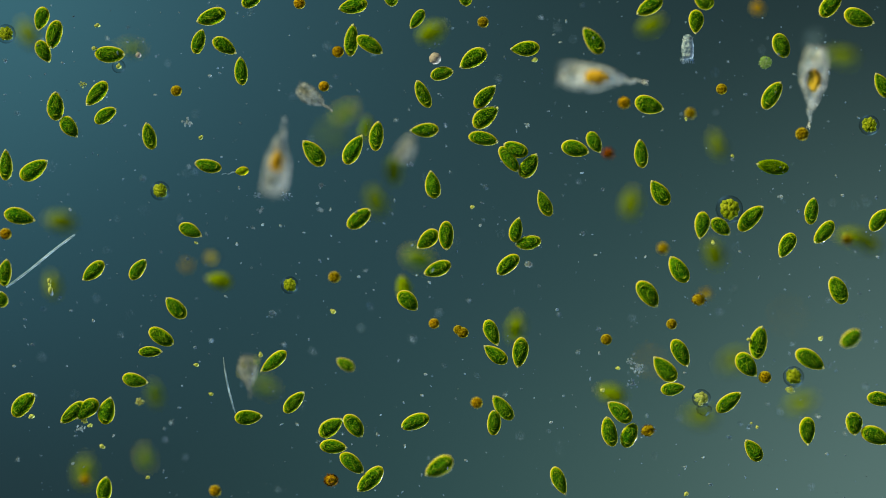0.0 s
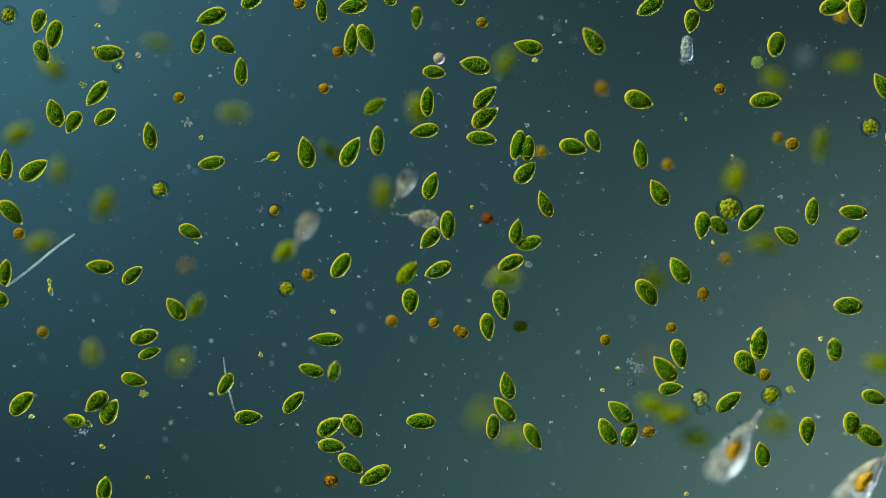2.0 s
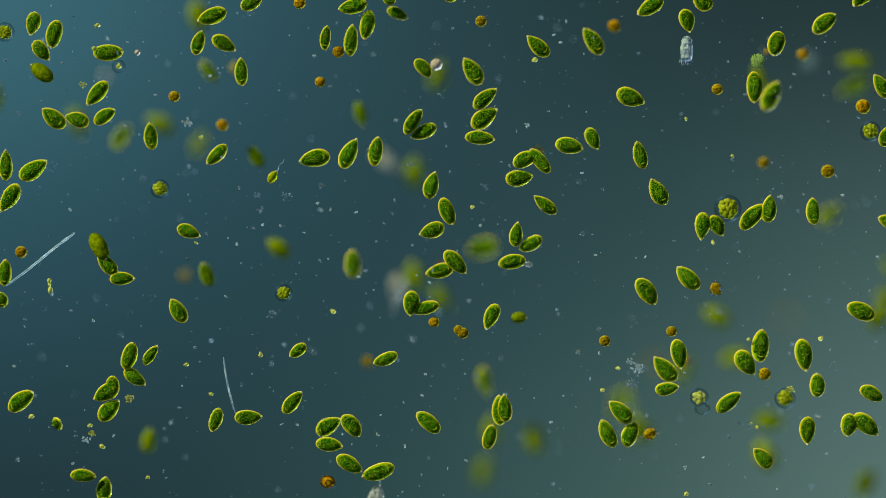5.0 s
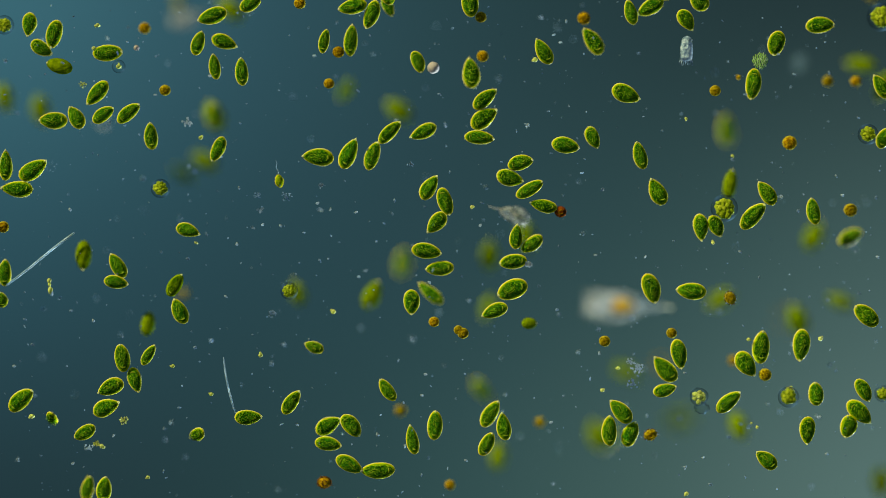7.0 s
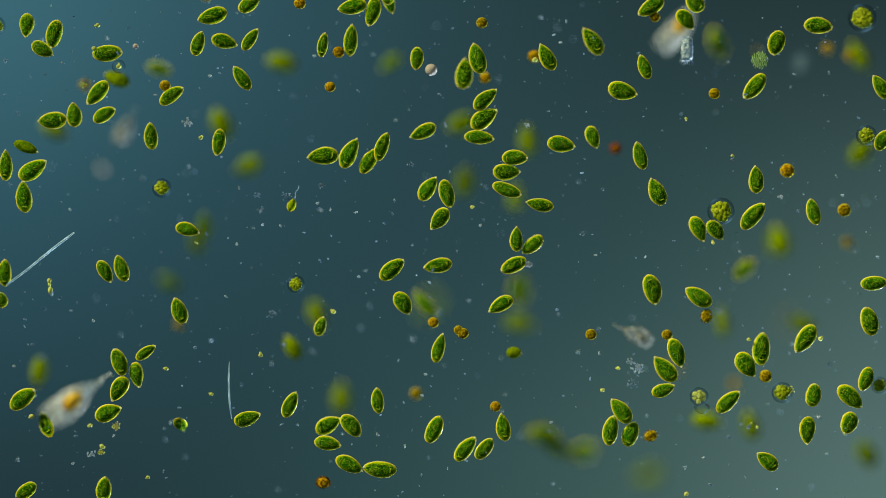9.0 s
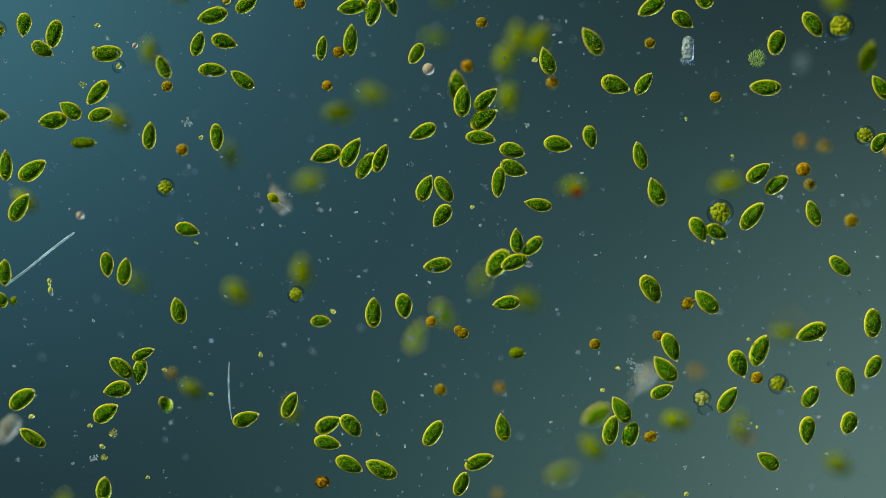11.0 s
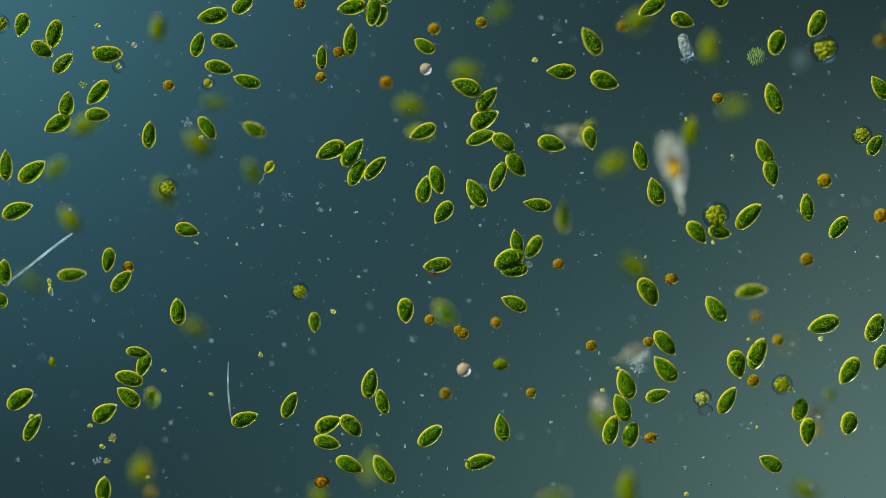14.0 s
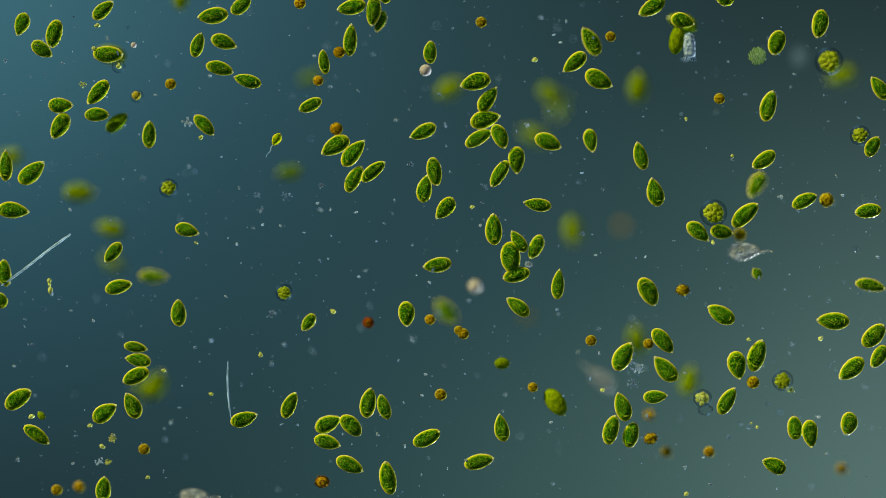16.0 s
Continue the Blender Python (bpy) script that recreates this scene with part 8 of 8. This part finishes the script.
    walk(colony_6, path((0, -774, 381, -2, 0), (0.5, -760, 378, -2, 30), (1, -752, 394, -2, 60), (1.5, -762, 411, -2, 73), (2, -769, 414, -2, 87), (2.5, -774, 414, -2, 100), (3, -781, 403, -2, 120), (3.5, -779, 393, -2, 140), (4, -774, 384, -2, 160), (6.5, -779, 389, -2, 185), (7, -777, 397, -2, 190), (7.5, -774, 408, -2, 195), (8, -781, 411, -2, 200), (9, -792, 395, -2, 209), (11.5, -787, 388, -2, 231), (12, -777, 391, -2, 236), (12.5, -776, 401, -2, 240), (13.5, -790, 401, -2, 257), (14.5, -779, 396, -2, 274), (15, -779, 414, -2, 283), (16, -806, 411, -2, 300)))
    walk(colony_7, path((0, 879, 352, -11, 0), (6.5, 786, 417, -11, 30), (7, 778, 412, -11, 38), (7.5, 776, 414, -11, 45), (8, 763, 414, -11, 52), (8.5, 753, 410, -11, 60), (9, 744, 410, -11, 65), (11.5, 696, 389, -11, 90), (12, 688, 382, -11, 95), (12.5, 683, 375, -11, 100), (13, 678, 366, -11, 106), (14, 677, 355, -11, 117), (15, 682, 345, -11, 129), (16, 685, 333, -11, 140)))
    walk(ball_1, path((0, 570, 330, 0, 0), (0.5, 558, 326, 0, 3), (1, 556, 329, 0, 6), (3, 556, 331, 0, 18), (4, 554, 333, 0, 25), (6.5, 561, 333, 0, 40), (9, 560, 334, 0, 45), (12.5, 553, 339, 0, 53), (16, 556, 341, 0, 60)))
    walk(flagellate_1, path((0, -356, 138, -2, 10), (0.5, -343, 155, -2, 40), (1, -325, 149, -2, 5), (1.5, -314, 159, -2, 20), (2, -301, 164, -2, 20), (2.5, -287, 184, -2, 10), (3, -289, 163, -2, 80), (3.5, -283, 139, -2, 120), (4, -302, 124, -2, 190), (6.5, -296, 135, -2, 260), (7, -290, 121, -2, 280), (7.5, -275, 114, -2, 350), (8, -260, 110, -2, 350), (8.25, -263, 104, -2, 310), (8.5, -265, 98, -2, 270), (9, -268, 78, -2, 250), (10.25, -291, 87, -2, 190), (11.5, -313, 96, -2, 130), (12, -328, 110, -2, 150), (12.25, -321, 114, -2, 100), (12.5, -314, 118, -2, 50), (13, -308, 133, -2, 90), (13.5, -310, 145, -2, 95), (14, -308, 145, -2, 60), (14.5, -319, 157, -2, 100), (15, -314, 169, -2, 40), (15.5, -301, 180, -2, 60), (16, -295, 194, -2, 60)))
    walk(rotifer_1, path((0, -297, 169, -69, 258), (0.5, -339, -167, -57, 278), (1, -401, -503, -63, 262), (2, -493, -874, -63, 262), (16, -493, -1587, -63, 260)))
    walk(rotifer_2, path((0, 288, 307, -52, 172), (0.5, 183, 377, -39, 122), (1, 67, 577, -39, 120), (16, -186, 1255, -39, 120)))
    walk(rotifer_3, path((0, 661, 288, -36, 80), (0.5, 539, 406, -85, 120), (1, 406, 564, -85, 120), (16, -188, 1169, -85, 120)))
    walk(rotifer_4, path((0, 515, -691, -62, 90), (0.5, 531, -410, -56, 90), (1, 651, -160, -25, 52), (1.25, 653, -167, -51, 108), (1.5, 655, -175, -77, 165), (2, 530, -350, -57, 238), (2.5, 423, -538, -57, 238), (16, 118, -1279, -57, 238)))
    walk(rotifer_5, path((0, 1026, -60, -36, 230), (1.5, 864, -302, -31, 232), (2, 757, -404, -30, 232), (2.5, 717, -488, -32, 210), (3, 693, -473, -34, 190), (3.5, 663, -443, -36, 185), (4, 562, -534, -36, 200), (16, 117, -1272, -36, 200)))
    walk(rotifer_6, path((0, 1848, 245, -62, 172), (4.2, 1398, 144, -83, 172), (6.3, 725, 1, -93, 172), (6.5, 630, -30, -113, 175), (7, 341, -104, -113, 178), (7.5, 62, -150, -88, 180), (8, -198, -233, -82, 205), (8.5, -403, -265, -82, 222), (9, -656, -266, -63, 215), (9.2, -748, -280, -70, 200), (9.6, -946, -323, -44, 200), (16, -1705, -768, -44, 200)))
    walk(rotifer_7, path((0, 1644, 1873, -61, 225), (8.5, 558, 583, -76, 232), (9, 437, 415, -77, 232), (9.2, 356, 328, -77, 230), (9.8, 119, 21, -77, 230), (10.6, -188, -530, -77, 230), (16, -1108, -2001, -77, 230)))
    walk(rotifer_8, path((0, -290, -2206, -78, 45), (12, -4, -724, -78, 45), (12.8, 166, -398, -78, 45), (13, 233, -326, -78, 52), (13.2, 280, -220, -78, 74), (13.5, 367, -89, -78, 50), (13.8, 414, 66, -78, 88), (14, 420, 135, -78, 98), (14.1, 414, 206, -78, 85), (14.4, 454, 379, -78, 60), (14.5, 494, 440, -78, 55), (15, 609, 675, -78, 55), (16, 731, 1064, -78, 55)))
    walk(small_rotifer_1, path((0, -227, 267, -18, 145), (0.5, -184, 219, -55, 150), (0.75, -163, 177, -49, 110), (1, -143, 135, -43, 70), (1.17, -163, 114, -47, 125), (1.33, -184, 93, -51, 180), (1.5, -204, 72, -55, 235), (1.67, -220, 58, -55, 177), (1.83, -237, 44, -55, 118), (2, -253, 29, -55, 60), (2.5, -289, -40, -68, 50), (3, -312, -106, -55, 80), (3.5, -265, -161, -49, 120), (4, -201, -194, -99, 140), (5, -86, -81, -92, 80), (6.5, 100, 89, -12, 30), (7, 117, 64, -24, -20), (7.5, 167, -27, -61, -50), (8, 220, -79, -34, -40, 35), (8.5, 281, -112, -34, -30, 35), (9, 339, -151, -37, -25), (10.25, 350, -202, -61, 22), (11.5, 362, -255, -86, 70), (12, 358, -214, -86, 80), (12.25, 348, -224, -80, 25), (12.5, 338, -234, -74, -30), (12.75, 314, -235, -60, -88), (13, 290, -237, -46, -145), (13.5, 282, -208, -77, -200), (13.75, 307, -199, -54, -272), (14, 335, -193, -72, -345, 20), (14.5, 326, -212, -55, -390), (14.67, 305, -219, -47, -447), (14.83, 284, -226, -39, -503), (15, 263, -233, -30, -560), (15.25, 255, -216, -58, -625), (15.5, 247, -199, -86, -690), (16, 278, -229, -86, -760)))
    walk(small_rotifer_2, path((0, -62, 191, -86, 240), (0.5, -77, 148, -36, 240), (1, -110, 100, -24, 205), (1.5, -101, 99, -12, 185), (1.75, -87, 103, -24, 122), (2, -73, 107, -36, 60), (2.5, -62, 62, -86, 60), (3, -45, 64, -74, 80), (3.5, -60, 95, -86, 130), (4, -52, 88, -86, 140), (6.5, -352, 380, -186, 140), (7, -467, 427, -139, 195), (7.5, -502, 358, -92, 250), (8, -521, 305, -108, 270), (9, -575, 225, -92, 240), (10.3, -411, 113, -63, 271), (11.5, -196, 65, -36, 300), (11.8, -106, -40, -51, 294), (12, -47, -116, -61, 290), (12.5, -40, -101, -61, 280), (13, 16, -116, -61, 270), (13.17, 60, -198, -63, 320), (13.33, 105, -280, -65, 370), (13.5, 149, -363, -68, 420), (14, 282, -283, -55, 450, 58), (14.25, 213, -283, -61, 490, 30), (14.5, 144, -282, -68, 530), (15, -63, -265, -55, 520), (15.5, -252, -351, -68, 500), (16, -432, -442, -24, 540)))
    walk(small_rotifer_3, path((0, -348, -229, -38, 95), (0.5, -235, -51, -13, 55), (1, -113, 54, -25, 35), (1.5, -49, 61, -25, -20), (2, -46, 56, -16, -10), (2.5, 65, 13, -32, -15), (3, 99, -67, -13, -85), (3.5, -24, -138, -32, -150), (4, -49, -248, -10, -92), (4.8, -84, -411, -14, -95), (5.4, -210, -486, -17, -138), (6, -336, -562, -19, -180), (7.6, -614, -513, -27, -220), (9.2, -893, -463, -34, -260), (11.3, -723, -272, -44, -310), (11.5, -657, -222, -44, -312), (12, -478, -90, -32, -310), (12.5, -281, 16, -25, -320), (13, -80, 109, -25, -348), (13.5, 138, 173, -50, -330), (14, 220, 210, -63, -375), (14.5, 327, 205, -63, -400), (15, 480, 109, -44, -365), (15.5, 614, 52, -78, -420), (15.75, 581, 24, -47, -480), (16, 548, -4, -16, -540)))
    walk(small_rotifer_4, path((0, -391, -874, -63, 100), (14.5, -553, -466, -57, 81), (15, -611, -403, -57, 80), (15.25, -673, -401, -63, 125), (15.5, -735, -399, -70, 170), (16, -879, -365, -63, 170)))
    walk(cased_ciliate_1, path((0, 433, 354, 0, 90), (4, 431, 351, 0, 89), (9, 432, 351, 0, 88), (12.5, 434, 351, 0, 95), (14.5, 429, 357, 0, 110), (16, 436, 357, 0, 92)))
    walk(colony_8, path((0, 818, -200, -10, 0), (0.5, 776, -205, -10, 20), (1, 758, -227, -10, 40), (1.5, 774, -242, -10, 44), (2, 808, -250, -10, 47), (6.3, 793, -260, -10, 78), (7, 781, -257, -10, 83), (8, 784, -253, -10, 90), (9, 775, -242, -10, 94), (11, 818, -230, -10, 101), (16, 919, -159, -10, 120)))
    walk(needle_1, path((0, -712, -21, 0, 38), (9, -712, -17, 0, 38), (16, -720, -19, 0, 37)))
    walk(needle_2, path((0, -381, -241, 0, 102), (7, -381, -241, 0, 102), (8, -381, -242, 0, 102), (9, -379, -250, 0, 92), (16, -381, -249, 0, 93)))
    walk(cyst_38, path((0, 475, -81, -70, 0), (0.5, 448, 1, -55, 0), (1, 431, 66, -40, 0), (1.5, 425, 113, -35, 0), (2, 402, 151, -35, 0), (2.5, 412, 201, -38, 0), (3, 390, 267, -40, 0), (3.5, 403, 336, -45, 0), (4, 412, 407, -55, 0), (5, 423, 540, -60, 0), (16, 454, 672, -60, 0)))
    walk(cyst_39, path((0, 341, 539, -50, 0), (2, 229, 462, -45, 0), (2.5, 200, 435, -42, 0), (3, 178, 429, -42, 0), (3.5, 158, 428, -42, 0), (4, 132, 423, -45, 0), (5.2, 57, 508, -50, 0), (16, -85, 609, -50, 0)))
    walk(cyst_40, path((0, 77, 556, -30, 0), (2.5, 97, 414, -25, 0), (3, 107, 343, -25, 0), (3.5, 124, 298, -25, 0), (4, 143, 235, -30, 0), (5.3, 179, 113, -60, 0), (6.5, 215, -297, -45, 0), (7, 174, -311, -50, 0), (7.5, 136, -355, -60, 0), (8.5, 98, -528, -60, 0), (16, 37, -609, -60, 0)))
    walk(cyst_41, path((0, 724, 16, -40, 0), (0.5, 660, -18, -38, 0), (1, 580, -27, -35, 0), (1.5, 527, -8, -42, 0), (2, 508, -19, -50, 0), (2.5, 486, -30, -50, 0), (3, 467, -80, -42, 0), (3.5, 438, -130, -38, 0), (4, 408, -176, -48, 0), (5.2, 443, -202, -60, 0), (6.5, 493, -205, -58, 0), (7, 523, -201, -58, 0), (7.5, 515, -190, -60, 0), (8, 479, -199, -62, 0), (9, 534, -247, -120, 0), (16, 575, -557, -120, 0)))
    walk(cyst_42, path((0, -641, -414, -45, 0), (0.5, -635, -352, -35, 0), (1, -660, -276, -32, 0), (1.5, -686, -208, -25, 0), (2, -712, -148, -18, 0), (2.5, -747, -108, -22, 0), (3, -786, -60, -30, 0), (3.5, -831, -29, -30, 0), (16, -952, 41, -30, 0)))
    walk(cyst_43, path((0, 863, 505, -30, 0), (4, 641, 404, -30, 0), (6.5, 523, 305, -16, 0), (7, 525, 305, -14, 0), (7.5, 516, 318, -18, 0), (8, 503, 291, -30, 0), (9, 573, 362, -110, 0), (10.5, 630, 517, -110, 0), (16, 718, 640, -110, 0)))
    walk(cyst_44, path((0, 522, 577, -40, 0), (4, 625, 386, -50, 0), (6.5, 703, 307, -30, 0), (7, 737, 299, -30, 0), (7.5, 783, 293, -30, 0), (8, 843, 283, -30, 0), (16, 974, 243, -30, 0)))
    walk(cyst_45, path((0, 464, 672, -60, 0), (9, 423, 510, -60, 0), (11.5, 372, 11, -55, 0), (12, 350, -14, -48, 0), (12.5, 321, -32, -48, 0), (13, 287, -49, -45, 0), (13.2, 273, -53, -45, 0), (13.5, 250, -65, -55, 0), (14, 205, -27, -8, 0), (14.5, 189, -50, -50, 0), (15, 169, -71, -100, 0), (16, 153, -124, -160, 0)))
    walk(cyst_46, path((0, 751, 633, -70, 0), (11, 650, 195, -80, 0), (12.5, 593, 42, -70, 0), (13, 577, 1, -55, 0), (13.2, 574, -12, -48, 0), (13.5, 572, -53, -48, 0), (14, 565, -123, -60, 0), (14.3, 560, -144, -75, 0), (14.6, 525, -169, -65, 0), (14.9, 502, -207, -50, 0), (15.2, 462, -230, -45, 0), (15.6, 411, -266, -50, 0), (16, 372, -299, -60, 0)))
    walk(cyst_47, path((0, 893, 572, -70, 0), (11, 691, 185, -80, 0), (12.5, 648, 42, -65, 0), (13.2, 626, -12, -42, 0), (13.5, 621, -53, -42, 0), (14, 597, -163, -22, 0), (14.3, 590, -205, -45, 0), (14.6, 584, -300, -70, 0), (14.9, 530, -311, -45, 0), (15.2, 484, -330, -15, 0), (15.6, 432, -332, -35, 0), (16, 401, -364, -48, 0)))
    walk(cyst_48, path((0, -468, -30, -110, 0), (11.5, -492, -253, -60, 0), (12, -500, -286, -25, 0), (12.5, -502, -308, -8, 0), (13, -514, -317, -18, 0), (13.5, -524, -347, -45, 0), (14, -536, -398, -80, 0), (16, -548, -563, -90, 0)))
    walk(swimming_alga_64, path((0, 947, -257, -120, 150), (1.5, 832, -216, -115, 160), (2, 797, -210, -110, 165), (2.5, 773, -210, -105, 170), (3, 724, -203, -100, 175), (3.5, 691, -187, -105, 180), (4, 622, -192, -112, 185), (5.2, 527, -207, -150, 190), (6.3, 474, -275, -220, 190), (16, 337, -586, -240, 190)))
    walk(swimming_alga_65, path((0, 542, -209, -180, 200), (1, 458, -259, -135, 200), (1.5, 429, -293, -112, 195), (2, 422, -304, -105, 190), (2.5, 415, -304, -105, 185), (3, 409, -301, -105, 180), (3.5, 393, -303, -108, 180), (4, 378, -306, -115, 180), (5.2, 363, -366, -170, 190), (6.3, 354, -547, -190, 190), (16, 333, -684, -190, 190)))
    walk(small_alga_2, path((0, -879, -29, -20, 60), (10.5, -809, -79, -20, 60), (11.5, -702, -111, -4, 60), (12, -686, -129, -4, 70), (12.5, -694, -145, -6, 80), (13, -690, -159, -6, 85), (13.5, -690, -180, -6, 95), (14, -693, -200, -8, 100), (14.5, -684, -220, -6, 105), (15, -696, -259, -4, 110), (15.5, -712, -301, -4, 120), (16, -712, -295, -4, 130)))
    walk(cyst_49, path((0, -496, -655, -90, 0), (12, -507, -532, -90, 0), (14.5, -530, -395, -55, 0), (15, -529, -358, -15, 0), (15.5, -528, -357, -8, 0), (16, -530, -355, -6, 0)))
    walk(cyst_50, path((0, -631, -626, -40, 0), (14, -656, -525, -40, 0), (15, -667, -453, -15, 0), (15.5, -659, -416, -8, 0), (16, -686, -428, -12, 0)))
    walk(cyst_51, path((0, -592, -648, -50, 0), (14, -618, -547, -50, 0), (15, -631, -464, -38, 0), (15.5, -637, -421, -32, 0), (16, -650, -425, -34, 0)))
    walk(swimming_alga_66, path((0, 265, -681, -120, 110), (13.5, 316, -526, -115, 110), (14, 336, -447, -110, 110), (14.5, 364, -370, -106, 105), (15, 385, -320, -104, 100), (15.5, 408, -269, -104, 95), (16, 449, -241, -106, 80)))
    walk(swimming_alga_67, path((0, 659, -735, -130, 100), (8, 616, -454, -120, 100), (8.8, 572, -341, -108, 105), (9.1, 558, -319, -108, 110), (9.6, 553, -339, -112, 150), (11.2, 639, -538, -130, 220), (16, 742, -735, -130, 260)))
    walk(cyst_52, path((0, -539, 343, 1, 0), (4, -540, 344, 1, 0), (6.5, -542, 355, 1, 0), (16, -547, 361, 1, 0)))
    walk(cyst_53, path((0, 666, -130, -320, 0), (13.2, 663, -162, -300, 0), (14.3, 618, -196, -130, 0), (14.6, 587, -224, -85, 0), (14.9, 571, -265, -80, 0), (15.2, 535, -284, -60, 0), (15.6, 483, -326, -20, 0), (16, 474, -361, -20, 0)))
    walk(cyst_54, path((0, 988, -204, -80, 0), (11.3, 873, -218, -70, 0), (12.8, 686, -223, -15, 0), (13.2, 637, -226, -35, 0), (13.6, 654, -249, -75, 0), (14, 684, -298, -110, 0), (14.5, 736, -343, -100, 0), (16, 839, -472, -100, 0)))
    walk(cyst_55, path((0, 393, -214, -260, 0), (11.3, 470, -226, -110, 0), (12, 514, -243, -70, 0), (12.8, 571, -276, -8, 0), (13.2, 608, -272, -20, 0), (13.6, 652, -299, -60, 0), (14, 680, -328, -100, 0), (14.9, 703, -329, -60, 0), (16, 718, -396, -60, 0)))
    walk(small_alga_3, path((0, 1039, -623, -80, 120), (12.8, 787, -394, -50, 120), (13.2, 749, -345, -40, 120), (13.6, 729, -313, -50, 125), (14, 700, -264, -70, 120), (14.3, 677, -235, -60, 120), (14.6, 657, -204, -45, 115), (14.9, 630, -166, -25, 110), (15.2, 616, -125, -10, 120), (15.6, 586, -83, -8, 125), (16, 558, -44, -15, 120)))
    walk(drifting_cell_1, path((0, -436, -205, 0, 0), (1, -449, -208, 0, 0), (2, -460, -197, 0, 0), (3, -458, -193, 0, 0), (4, -450, -202, 0, 0), (6.5, -471, -206, 0, 0), (8, -488, -210, 0, 0), (16, -494, -215, 0, 0)))
    walk(drifting_clump_1, path((0, -537, -270, 0, 0), (2, -530, -256, 0, 0), (4, -548, -253, 0, 20), (6.5, -562, -297, 0, 40), (8.5, -576, -311, 0, 60), (11.5, -584, -329, 0, 80), (16, -585, -335, 0, 90)))
    walk(drifting_clump_2, path((0, -634, -304, 0, 0), (2, -628, -309, 0, 0), (4, -624, -319, 0, 0), (8, -608, -353, 0, 20), (16, -592, -377, 0, 45)))
    walk(drifting_clump_3, path((0, -641, -318, 0, 0), (2, -636, -324, 0, 0), (4, -633, -332, 0, 0), (8, -624, -358, 0, 15), (16, -608, -376, 0, 35)))
    walk(pale_ciliate_1, path((0, 679, 384, -125, 60), (1.5, 658, 355, -118, 60), (4, 678, 348, -118, 65), (6.5, 651, 340, -118, 70), (11.5, 654, 341, -112, 70), (16, 651, 352, -118, 80)))
    for k, rod in enumerate(ball_1.children):
        walk(rod, [(0.0, packed(k, 0.42)), (4.2, packed(k, 0.44)), (6.3, packed(k, 0.52)), (16.0, packed(k, 0.60))])


motions()
